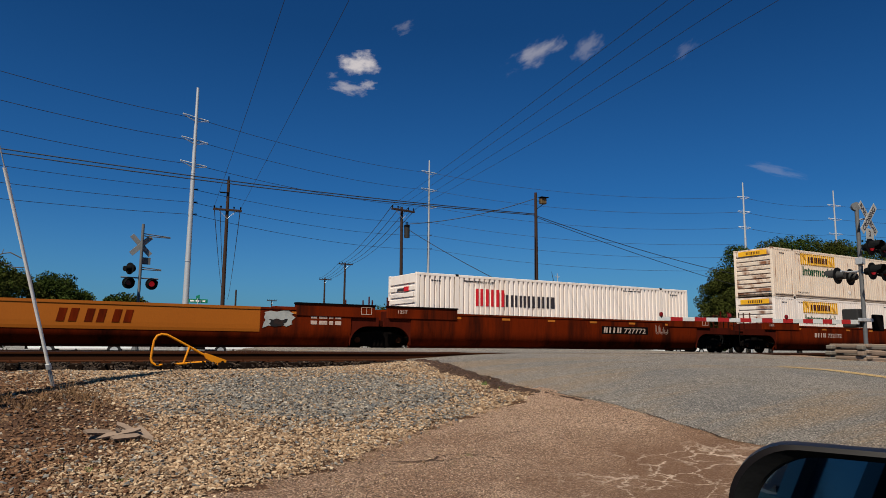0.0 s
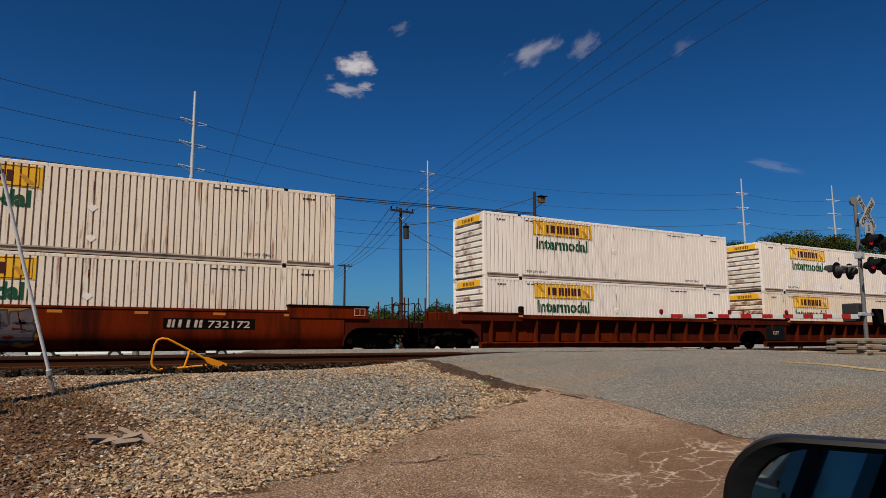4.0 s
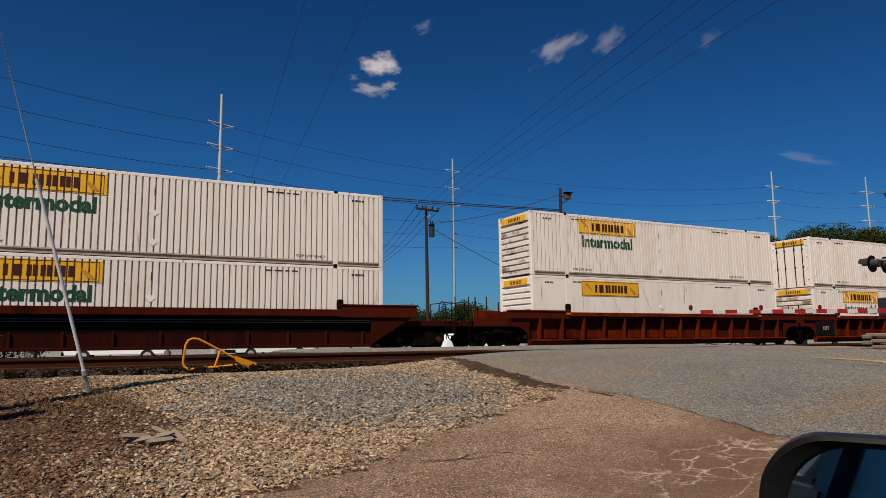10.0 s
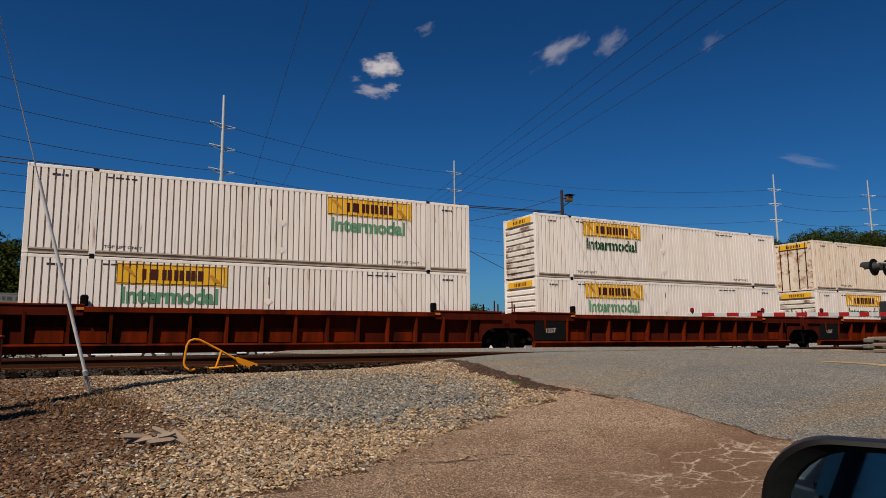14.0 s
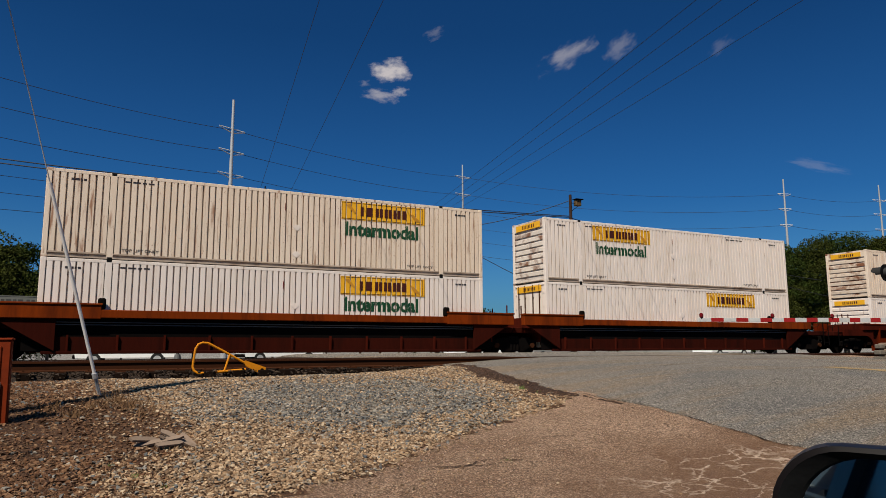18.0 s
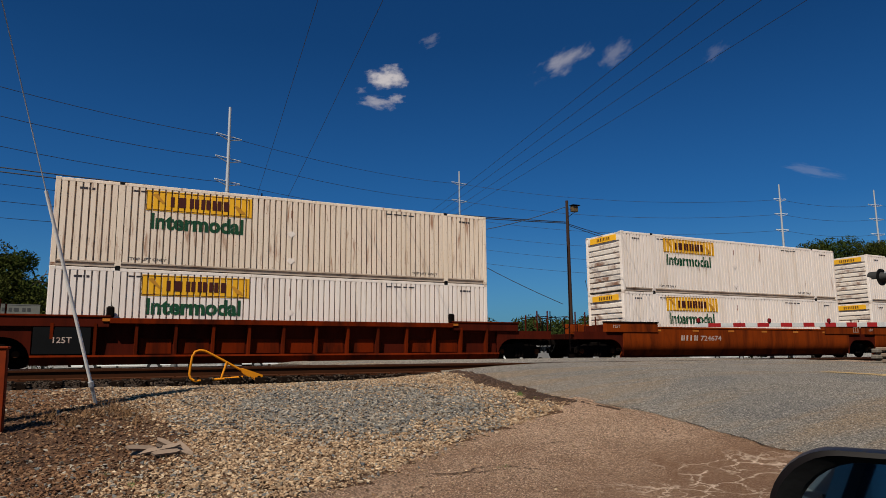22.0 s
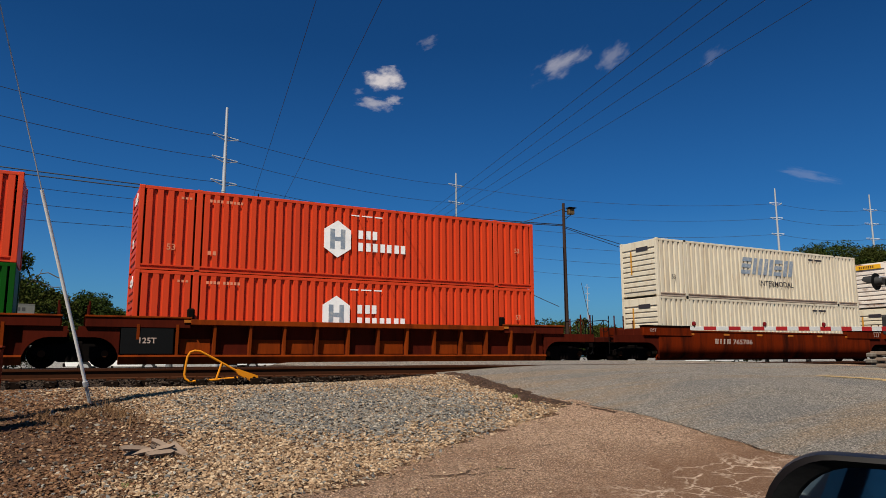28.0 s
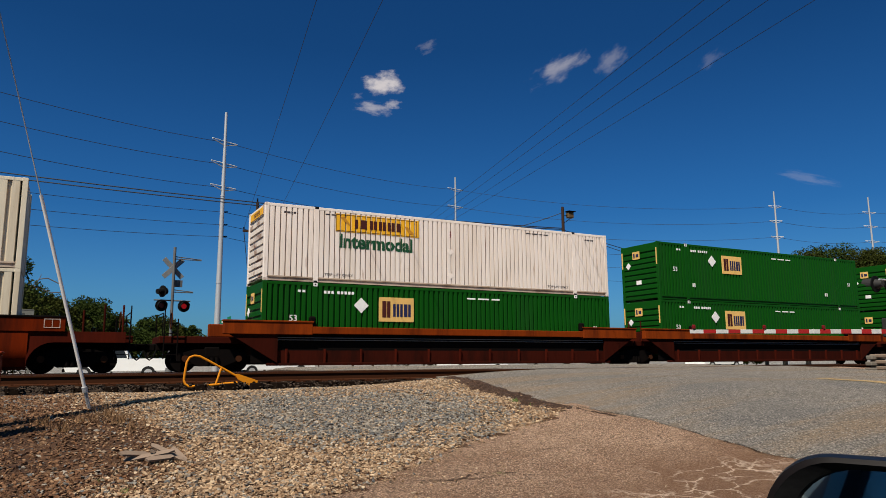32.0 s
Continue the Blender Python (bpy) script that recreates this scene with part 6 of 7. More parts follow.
def crossbuck(t, z, y, face, lettered, size=1.0):
    for k, words in ((-1, (("CROSSING", -0.5),)), (1, (("RAIL", -0.54), ("ROAD", 0.14)))):
        m = pose(0, y + 0.009 * k, z, 0, 45 * k, 0) if face < 0 else pose(0, y + 0.006 * k, z, 0, 45 * k, 0)
        bl = part("blade", Geo().box(-0.61 * size, 0.61 * size, -0.004, 0.004, -0.115 * size, 0.115 * size, 0.003), DIMSIGN if lettered else GREYBLADE, t, "white crossbuck blade" if lettered else "bare grey crossbuck blade", m=m)
        if lettered:
            for w, x in words:
                s = text_part(w, 0.21, x, -0.008, -0.075, DARKINK, bl, wide=1.0 if len(w) > 4 else 0.4)


def signal_mast(m, label, lettered, lit, tall, gate):
    t = thing("crossing_signal", m, label, "crossing signal", "level crossing signals")
    part("mast", Geo().tube((0, 0, 0), (0, 0, tall), 0.06, n=12), DULLMETAL, t, smooth=True)
    part("base", Geo().tube((0, 0, 0), (0, 0, 0.35), 0.16, 0.10, 12), GALV, t, smooth=True)
    part("junction_box", Geo().box(-0.1, 0.1, -0.1, 0.1, tall * 0.62, tall * 0.62 + 0.2, 0.01), GALV, t)
    crossbuck(t, tall - 0.38, -0.32, -1, lettered)
    part("sign_bracket", Geo().tube((0, 0, tall - 0.38), (0, -0.3, tall - 0.38), 0.025, n=6), GALV, t)
    return t


# signal on the near side, by the road's edge
mr = at(61.35, 24.3)
turn = 2
sig = signal_mast(Matrix.Translation(mr) @ pose(0, 0, 0, 0, 0, turn), "grey crossing signal with red lamps and a lowered gate", True, True, 4.55, True)
bell = part("bell", Geo().disc((0, 0.02, 4.58), (-0.6, -0.8, 0), 0.13, 0.12, 20), DULLMETAL, sig, "round grey warning bell", smooth=True)
sg = part("track_sign", Geo().box(-0.22, 0.22, -0.335, -0.327, 3.42, 3.86, 0.003), DIMSIGN, sig, "white plate for the number of tracks")
text_part("3", 0.24, -0.06, -0.34, 3.63, DARKINK, sg)
text_part("TRACKS", 0.13, -0.2, -0.34, 3.45, DARKINK, sg, wide=0.4)
for z in (3.26, 2.56):
    arm = part("lamp_arm", Geo().tube((-0.42, -0.36, z), (0.42, -0.36, z), 0.03, n=8), GALV, sig)
    part("stay", Geo().tube((0, 0, z), (0, -0.36, z), 0.03, n=8), GALV, arm)
    lamp_head(sig, -0.36, z, -0.5, -1, True)
    lamp_head(sig, 0.36, z, -0.5, -1, False)
arm = part("lamp_arm", Geo().tube((-0.42, 0.36, 2.62), (0.42, 0.36, 2.62), 0.03, n=8), GALV, sig)
part("stay", Geo().tube((0, 0, 2.62), (0, 0.36, 2.62), 0.03, n=8), GALV, arm)
lamp_head(sig, -0.36, 2.5, 0.5, 1, False, GRIMEGREY)
lamp_head(sig, 0.36, 2.5, 0.5, 1, False, GRIMEGREY)
gm = part("gate_mechanism", Geo().box(-0.2, 0.28, 0.08, 0.55, 0.95, 1.5, 0.03), GRIMEGREY, sig, "grey gate motor box")
part("crank", Geo().box(-0.3, 0.4, -0.06, 0.04, 1.12, 1.22, 0.01), GALV, gm)
part("counterweight", Geo().box(0.5, 1.1, -0.02, 0.06, 0.85, 1.35, 0.03), GRIME, sig, "dark counterweight")
inv = (Matrix.Translation(mr) @ pose(0, 0, 0, 0, 0, turn)).inverted()
tip = inv @ Vector((13.55, 12.45, 0.99))
hinge = Vector((-0.2, 0.05, 1.10))
GATERED = material("gate_red", (0.30, 0.012, 0.012), 0.6, dirt=(0.18, 0.02, 0.02), scale=4)
GATEWHITE = material("gate_white", (0.50, 0.49, 0.46), 0.6, dirt=(0.3, 0.28, 0.25), scale=4)
gate = thing("gate_arm", Matrix.Translation(mr) @ pose(0, 0, 0, 0, 0, turn), "lowered red and white striped crossing gate arm", "gate arm")
span = (tip - hinge)
n = round(span.length / 0.41)
d = span.normalized()
yaw_arm = math.degrees(math.atan2(d.y, d.x))
pitch_arm = -math.degrees(math.asin(d.z))
for i in range(n):
    a = i * span.length / n
    m = Matrix.Translation(hinge) @ pose(0, 0, 0, 0, pitch_arm, yaw_arm)
    hw = 0.065 - 0.02 * i / n
    part("stripe", Geo().box(a, a + span.length / n - 0.002, -0.02, 0.02, -hw, hw, 0.004), GATERED if i % 2 else GATEWHITE, gate, "red stripe" if i % 2 else "white stripe", m=m)
for f in (0.4, 0.68, 0.985):
    q = hinge + span * f
    lp = part("arm_lamp", Geo().box(q.x - 0.055, q.x + 0.055, q.y - 0.04, q.y + 0.04, q.z + 0.05, q.z + 0.17, 0.03), DARKLENS, gate, "small red gate lamp")
    part("lamp_foot", Geo().box(q.x - 0.03, q.x + 0.03, q.y - 0.02, q.y + 0.02, q.z + 0.02, q.z + 0.06), BLACK, lp)

# signal beyond the tracks
ml = at(7.05, 32)
sig2 = thing("crossing_signal", Matrix.Translation(ml) @ pose(0, 0, 0, 0, 0, 8), "grey crossing signal seen from behind, one red lamp lit", "crossing signal", "level crossing signals")
part("mast", Geo().tube((0, 0, 0), (0, 0, 5.25 - ml.z), 0.06, n=12), DULLMETAL, sig2, smooth=True)
part("base", Geo().tube((0, 0, 0), (0, 0, 0.4), 0.18, 0.12, 12), DULLMETAL, sig2)
crossbuck(sig2, 4.35 - ml.z, 0.12, 1, False, 0.92)
part("number_plate_back", Geo().box(0.05, 0.42, 0.12, 0.128, 3.55 - ml.z, 3.85 - ml.z), DULLMETAL, sig2)
for z, reach in ((4.75, 1.15), (3.32, 0.85)):
    for dz in (0.0, 0.1):
        part("side_bar", Geo().tube((0, 0.05, z - ml.z + dz), (reach, 0.0, z - ml.z + dz * 0.3), 0.022, n=6), DULLMETAL, sig2)
part("lamp_arm", Geo().tube((-0.75, 0, 2.95 - ml.z), (0.75, 0, 2.95 - ml.z), 0.03, n=8), DULLMETAL, sig2)
lamp_head(sig2, -0.46, 2.72 - ml.z, -0.1, -1, False)
lamp_head(sig2, 0.46, 2.72 - ml.z, -0.1, -1, True)
up = part("upper_lamp", Geo().tube((-0.25, 0.1, 3.35 - ml.z), (-0.65, -0.1, 3.3 - ml.z), 0.15, 0.11, 14), BLACK, sig2, "black lamp turned aside", smooth=True)
part("target", Geo().disc((-0.4, 0.05, 3.33 - ml.z), (0.8, 0.35, 0), 0.25, 0.03, 20), BLACK, up)

# ---- street furniture beyond the tracks ----
sp = at(11.25, 46)
ss = thing("street_sign", Matrix.Translation(sp), "green street name sign on a thin post", "street sign")
part("post", Geo().tube((0, 0, 0), (0, 0, 3.0 - sp.z), 0.03, n=8), GALV, ss)
bl = part("blade", Geo().box(-0.55, 0.6, -0.01, 0.01, 2.72 - sp.z, 2.95 - sp.z, 0.003), SIGNGREEN, ss)
name_bars(bl, WHITEINK, -0.45, 2.79 - sp.z, 0.9, 0.09, [3, -1, 4, -1, 2], y=-0.016)
part("cross_blade", Geo().box(-0.01, 0.01, -0.5, 0.5, 2.96 - sp.z, 3.18 - sp.z, 0.003), SIGNGREEN, ss)

DULLSIGN = material("weathered_sign", (0.13, 0.13, 0.115), 0.7, dirt=(0.07, 0.065, 0.055), scale=3)
st = at(-3.6, 40)
GREYBAR = material("grey_lettering", (0.05, 0.05, 0.05), 0.7)
sn = thing("station_sign", Matrix.Translation(st) @ pose(0, 0, 0, 0, 0, 3), "long pale place-name board on two posts", "sign board")
for x in (-1.6, 1.05):
    part("post", Geo().box(x - 0.05, x + 0.05, -0.05, 0.05, 0, 2.95 - st.z, 0.008), DULLSIGN, sn)
bd = part("board", Geo().box(-2.0, 1.1, -0.08, -0.052, 2.5 - st.z, 2.92 - st.z, 0.006), DULLSIGN, sn)
name_bars(bd, GREYBAR, -1.0, 2.62 - st.z, 1.7, 0.17, [3, -1, 2, -1, 3, -1, 2, -1, 3, -2, 2, -1, 2], y=-0.088)
part("rail_top", Geo().box(-2.0, 1.1, -0.09, 0.0, 2.92 - st.z, 2.97 - st.z), DULLSIGN, sn)

cb = thing("timber_crib", Matrix.Translation((20.0, 11.0, height(21.0, 11.2) - 0.02)) @ pose(0, 0, 0, 0, 0, -4), "weathered grey crib of stacked old railway ties", "timber barrier")
for row in range(3):
    for k in (0, 1):
        random.seed(row * 7 + k)
        off = random.uniform(-0.06, 0.06)
        part("timber", Geo().box(off - (0.1 if k else 0), 2.6 + off, 0.0 + 0.9 * k, 0.2 + 0.9 * k, row * 0.17, row * 0.17 + 0.12, 0.025), PALEWOOD if row == 2 or k else OLDWOOD, cb, m=pose(0, 0, 0, 0, random.uniform(-1.0, 1.0), random.uniform(-1.5, 1.5)))
    for x in (0.1, 1.2, 2.3):
        part("cross_timber", Geo().box(x, x + 0.2, -0.06, 1.1, row * 0.17 + 0.06, row * 0.17 + 0.16, 0.02), OLDWOOD, cb)

# ---- things on the bank ----
po = Vector((-0.82, 10.5, height(-0.82, 10.5)))
op = thing("marker_post", Matrix.Translation(po) @ pose(0, 0, 0, 0, -0.6, -6), "short faded orange steel marker post with a dark strap", "marker post")
part("post", Geo().box(-0.15, 0.15, -0.07, 0.07, -0.2, 1.02, 0.012), ORANGE, op)
part("cap", Geo().box(-0.165, 0.165, -0.085, 0.085, 1.02, 1.05, 0.008), ORANGE, op)
part("face_rib", Geo().box(-0.04, 0.05, -0.085, -0.068, 0.0, 0.95, 0.006), ORANGE, op)
part("strap", Geo().box(-0.005, 0.05, -0.1, -0.086, 0.0, 0.52, 0.004), BLACK, op, "dark steel strap")
part("strap_edge", Geo().box(0.05, 0.062, -0.1, -0.08, 0.0, 0.5), GALV, op)

dr = thing("derail_frame", pose(0, 14.62, 0), "yellow tubular derail frame lying beside the rail", "derail")
loop = [(2.10, -0.02), (2.115, 0.15), (2.14, 0.33), (2.19, 0.42), (2.27, 0.45), (2.37, 0.44), (2.47, 0.39), (2.75, 0.24), (3.02, 0.09), (3.24, -0.03)]
part("frame_tube", Geo().pipe([(a, 0, c) for a, c in loop], 0.024, 10), SAFETY, dr, smooth=True)
part("foot_tube", Geo().pipe([(2.10, 0, -0.02), (2.12, -0.01, -0.09), (2.19, -0.02, -0.14), (2.3, -0.02, -0.14), (2.7, -0.02, -0.115), (3.12, -0.02, -0.085)], 0.024, 10), SAFETY, dr, smooth=True)
part("strut", Geo().tube((2.8, -0.01, 0.215), (2.70, -0.02, -0.11), 0.022, n=10), SAFETY, dr)
part("gusset", Geo().extrude([(2.78, 0.2), (2.86, 0.17), (2.77, 0.12)], -0.012, 0.004, "y"), SAFETY, dr)
part("clamp_arm", Geo().extrude([(3.06, 0.07), (3.12, 0.09), (3.52, -0.05), (3.5, -0.17), (3.4, -0.17), (3.12, -0.02)], -0.05, 0.03, "y"), SAFETY, dr, "yellow cast clamp")
part("clamp_bolt", Geo().disc((3.44, -0.055, -0.1), (0, 1, 0), 0.035, 0.03, 10), GRIME, dr)
part("chain", Geo().pipe([(3.05, -0.05, -0.06), (3.1, -0.07, -0.12), (3.2, -0.07, -0.14), (3.28, -0.05, -0.09)], 0.018, 6), GRIME, dr)
part("hinge_block", Geo().box(3.0, 3.7, 0.02, 0.3, -0.24, -0.12, 0.02), GRIME, dr, "dark steel derail base")

pl = Vector((1.05, 8.75, height(1.14, 8.86)))
for x, y, turn_, tilt, w, l in ((0.05, 0.05, 62, 6, 0.14, 0.34), (-0.05, -0.1, -22, -4, 0.12, 0.62), (-0.25, 0.0, 18, 3, 0.13, 0.36), (0.22, -0.12, -38, 9, 0.10, 0.55), (0.08, -0.3, 12, 0, 0.12, 0.34), (0.38, -0.02, -70, 8, 0.08, 0.4), (-0.12, 0.16, 40, 5, 0.12, 0.3)):
    x, y, w, l = x * 0.75 - 0.08, y * 0.8, w * 0.62, l * 0.85
    p = pl + Vector((x, y, 0.055 + 0.02 * random.random()))
    p.z = height(p.x, p.y) + 0.05 + 0.012 * (abs(turn_) % 5)
    g = Geo().extrude([(-l / 2, -w / 2), (l / 2 - 0.06, -w / 2 + 0.01), (l / 2, 0), (l / 2 - 0.03, w / 2), (-l / 2 + 0.05, w / 2), (-l / 2 - 0.03, 0.01)], -0.012, 0.012, "z")
    solid("board_scrap", g, OLDWOOD, "broken grey wooden board lying on gravel", "board", "broken boards", m=Matrix.Translation(p) @ pose(0, 0, 0, 30, tilt * 2.5, turn_))


# ---- gravel ----
def stones(name, places, sizes, mat_, label):
    """Angular stones, each with its own turn, size and squash, joined as one spread."""
    rs = np.random.RandomState(7)
    base = []
    for k in range(12):
        bm = bmesh.new()
        for q in rs.normal(size=(11, 3)):
            bm.verts.new(q / np.linalg.norm(q) * rs.uniform(0.8, 1.1))
        hull = bmesh.ops.convex_hull(bm, input=bm.verts[:])
        bmesh.ops.delete(bm, geom=[q for q in bm.verts if not q.link_faces], context="VERTS")
        bmesh.ops.triangulate(bm, faces=bm.faces[:])
        bm.verts.index_update()
        v = np.array([q.co[:] for q in bm.verts])
        f = np.array([[w.index for w in q.verts] for q in bm.faces])
        bm.free()
        v *= np.array([1.15, rs.uniform(0.65, 0.95), rs.uniform(0.45, 0.8)])
        base.append((v, f))
    n = len(places)
    q = rs.normal(size=(n, 4))
    q /= np.linalg.norm(q, axis=1)[:, None]
    w, x, y, z = q.T
    R = np.stack([1 - 2 * (y * y + z * z), 2 * (x * y - z * w), 2 * (x * z + y * w), 2 * (x * y + z * w), 1 - 2 * (x * x + z * z), 2 * (y * z - x * w), 2 * (x * z - y * w), 2 * (y * z + x * w), 1 - 2 * (x * x + y * y)], 1).reshape(n, 3, 3)
    kind = rs.randint(0, 12, n)
    V, F, off = [], [], 0
    for k, (v, f) in enumerate(base):
        ids = np.nonzero(kind == k)[0]
        vv = np.einsum("nij,vj->nvi", R[ids], v) * np.asarray(sizes)[ids][:, None, None] * np.array([1.05, 1.05, 0.72]) + np.asarray(places)[ids][:, None, :]
        V.append(vv.reshape(-1, 3))
        F.append((f[None] + (np.arange(len(ids)) * len(v))[:, None, None] + off).reshape(-1, 3))
        off += len(ids) * len(v)
    V, F = np.concatenate(V), np.concatenate(F)
    me = bpy.data.meshes.new(name)
    me.vertices.add(len(V))
    me.vertices.foreach_set("co", V.ravel())
    me.loops.add(F.size)
    me.loops.foreach_set("vertex_index", F.ravel().astype(np.int32))
    me.polygons.add(len(F))
    me.polygons.foreach_set("loop_start", np.arange(0, F.size, 3, dtype=np.int32))
    me.update(calc_edges=True)
    me.validate()
    me.shade_flat()
    me.materials.append(mat_)
    return tagged(new(name, me), label, "gravel", kind="stuff")


def stone_material(name, tones, rough=0.9):
    """Each stone takes one of several tones."""
    ma = bpy.data.materials.new(name)
    ma.use_nodes = True
    nt = ma.node_tree
    bs = nt.nodes["Principled BSDF"]
    bs.inputs["Roughness"].default_value, bs.inputs["Specular IOR Level"].default_value = rough, 0.3
    ge = nt.nodes.new("ShaderNodeNewGeometry")
    ra = nt.nodes.new("ShaderNodeValToRGB")
    el = ra.color_ramp.elements
    el[0].position, el[0].color = 0.0, (*tones[0], 1)
    el[1].position, el[1].color = 1.0, (*tones[-1], 1)
    for i, c in enumerate(tones[1:-1]):
        q = el.new((i + 1) / (len(tones) - 1))
        q.color = (*c, 1)
    nt.links.new(ge.outputs["Random Per Island"], ra.inputs[0])
    co, no = nt.nodes.new("ShaderNodeTexCoord"), nt.nodes.new("ShaderNodeTexNoise")
    no.inputs["Scale"].default_value, no.inputs["Detail"].default_value = 90, 3
    nt.links.new(co.outputs["Object"], no.inputs["Vector"])
    mr_ = nt.nodes.new("ShaderNodeMapRange")
    mr_.inputs["To Min"].default_value, mr_.inputs["To Max"].default_value = 0.7, 1.3
    nt.links.new(no.outputs[0], mr_.inputs[0])
    sc = nt.nodes.new("ShaderNodeVectorMath")
    sc.operation = "SCALE"
    nt.links.new(ra.outputs[0], sc.inputs[0])
    nt.links.new(mr_.outputs[0], sc.inputs["Scale"])
    nt.links.new(sc.outputs[0], bs.inputs["Base Color"])
    return ma


GREYSTONE = stone_material("grey_ballast", [(0.075, 0.074, 0.073), (0.17, 0.155, 0.132), (0.05, 0.056, 0.062), (0.25, 0.215, 0.17), (0.095, 0.084, 0.07), (0.16, 0.115, 0.077), (0.32, 0.28, 0.225)])
TANSTONE = stone_material("tan_ballast", [(0.30, 0.185, 0.10), (0.15, 0.085, 0.044), (0.42, 0.29, 0.172), (0.23, 0.148, 0.086), (0.10, 0.058, 0.031), (0.48, 0.36, 0.235)])
BROWNSTONE = stone_material("brown_ballast", [(0.125, 0.055, 0.022), (0.068, 0.028, 0.011), (0.19, 0.098, 0.047), (0.09, 0.042, 0.02), (0.042, 0.018, 0.008), (0.25, 0.145, 0.075)])
# stones darkened to carry the same painted shade along the track
SHADESTONE = stone_material("shaded_ballast", [(0.03, 0.017, 0.009), (0.018, 0.011, 0.007), (0.055, 0.034, 0.02), (0.025, 0.015, 0.009), (0.09, 0.06, 0.038)])


def lie(x, y):
    z = height(x, y)
    if -14 < x < 30 and 1 < y < 14:
        z += 0.03 * noise.noise((x * 0.9, y * 0.9, 0)) + 0.012 * noise.noise((x * 3.1, y * 3.1, 5))
    return z - (0.02 if 14.0 < y < 29.5 else 0)


def build_gravel():
    rnd = random.Random(11)
    grey, tan, gs, ts, brown, brs = [], [], [], [], [], []
    for _ in range(150000):
        y = rnd.uniform(5.6, 14.35)
        x = rnd.uniform(-3.2, 8.0)
        if x < y * -0.16 - 0.3 or x > lot_edge(y) + rnd.gauss(0, 0.22):
            continue
        heart = math.hypot((x - 4.2) / 2.3, (y - 11.1) / 2.2) + 0.35 * noise.noise((x * 0.8, y * 0.8, 3))
        is_grey = rnd.random() < (0.82 if heart < 0.8 else (0.35 if heart < 1.2 else 0.08))
        bare = noise.noise((x * 0.7 + 9, y * 0.7, 1))
        if heart > 1.1 and math.hypot((x + 0.1) / 1.5, (y - 10.1) / 1.7) + 0.4 * bare < 1 and rnd.random() < 0.7:
            continue
        if heart > 1.2 and y < 12 and bare > 0.3 and rnd.random() < 0.5:
            continue
        s = (0.011 + 0.024 * rnd.random() ** 1.6) if not is_grey else (0.014 + 0.026 * rnd.random() ** 1.5)
        p = (x, y, lie(x, y) + s * 0.2 + (0.022 * rnd.random() if heart < 1.15 else 0.006 * rnd.random()))
        # browner, dirtier stones to the left, also painting in the picture's corner falloff
        dark_side = not is_grey and rnd.random() < 1.2 - (x + 0.12 * (y - 8)) / 1.65 + 0.4 * bare - 0.55 * ease((8.8 - y) / 1.2) * ease((x + 0.4) / 1.0)
        (grey if is_grey else (brown if dark_side else tan)).append(p)
        (gs if is_grey else (brs if dark_side else ts)).append(s)
    for _ in range(4200):          # strays on the lot and the road's edge
        y = rnd.uniform(4.2, 12.5)
        x = lot_edge(y) + abs(rnd.gauss(0, 2.2))
        if x > 9.5 or (x > 7.5 and rnd.random() < 0.8):
            continue
        s = 0.004 + 0.018 * rnd.random() ** 2.5
        tan.append((x, y, lie(x, y) + s * 0.3))
        ts.append(s)
    stones("ballast_gravel", grey, gs, GREYSTONE, "loose blue-grey crushed stone heaped on the bank")
    stones("dirt_gravel", tan, ts, TANSTONE, "tan and brown gravel lying over the dirt")
    stones("brown_gravel", brown, brs, BROWNSTONE, "dull brown gravel mixed with dirt")
    bed, bs_ = [], []
    for _ in range(22000):
        y = rnd.uniform(14.3, 28.6)
        x = rnd.uniform(-6, 7.6)
        if y < 14.3 or (abs(y - 15.75) > 1.5 and abs(y - 26.55) > 2 and rnd.random() < 0.5):
            continue
        s = rnd.uniform(0.02, 0.04)
        bed.append((x, y, (-0.19 if y < 17.3 else -0.225) + rnd.uniform(0, 0.09)))
        bs_.append(s)
    stones("track_ballast", bed, bs_, SHADESTONE, "brown ballast between the ties")


build_gravel()


def tuft(name, x, y, n, tall, mat_, label, category, spread_):
    rnd = random.Random(int(x * 100) + n)
    g = Geo()
    for _ in range(n):
        a, b_ = rnd.uniform(0, 6.28), rnd.uniform(0, spread_)
        p = Vector((b_ * math.cos(a), b_ * math.sin(a), 0))
        lean_ = Vector((rnd.gauss(0, 0.5), rnd.gauss(0, 0.5), 1)).normalized() * rnd.uniform(0.4, 1) * tall
        side = Vector((math.cos(a + 1.5), math.sin(a + 1.5), 0)) * rnd.uniform(0.003, 0.007)
        mid = p + lean_ * 0.6 + Vector((0, 0, -0.01))
        k = len(g.v)
        g.v += [p - side, p + side, mid + side * 0.7, mid - side * 0.7, p + lean_ + Vector((rnd.gauss(0, 0.02), rnd.gauss(0, 0.02), -0.03))]
        g.f += [(k, k + 1, k + 2, k + 3), (k + 3, k + 2, k + 4)]
        g.m += [0, 0]
    solid(name, g, mat_, label, category, "tufts on the bank", "stuff", m=Matrix.Translation((x, y, lie(x, y))))


STRAW = material("dry_straw", (0.13, 0.07, 0.032), 0.9, grain=0.3)
WEED = material("green_weed", (0.09, 0.13, 0.03), 0.8, grain=0.3)
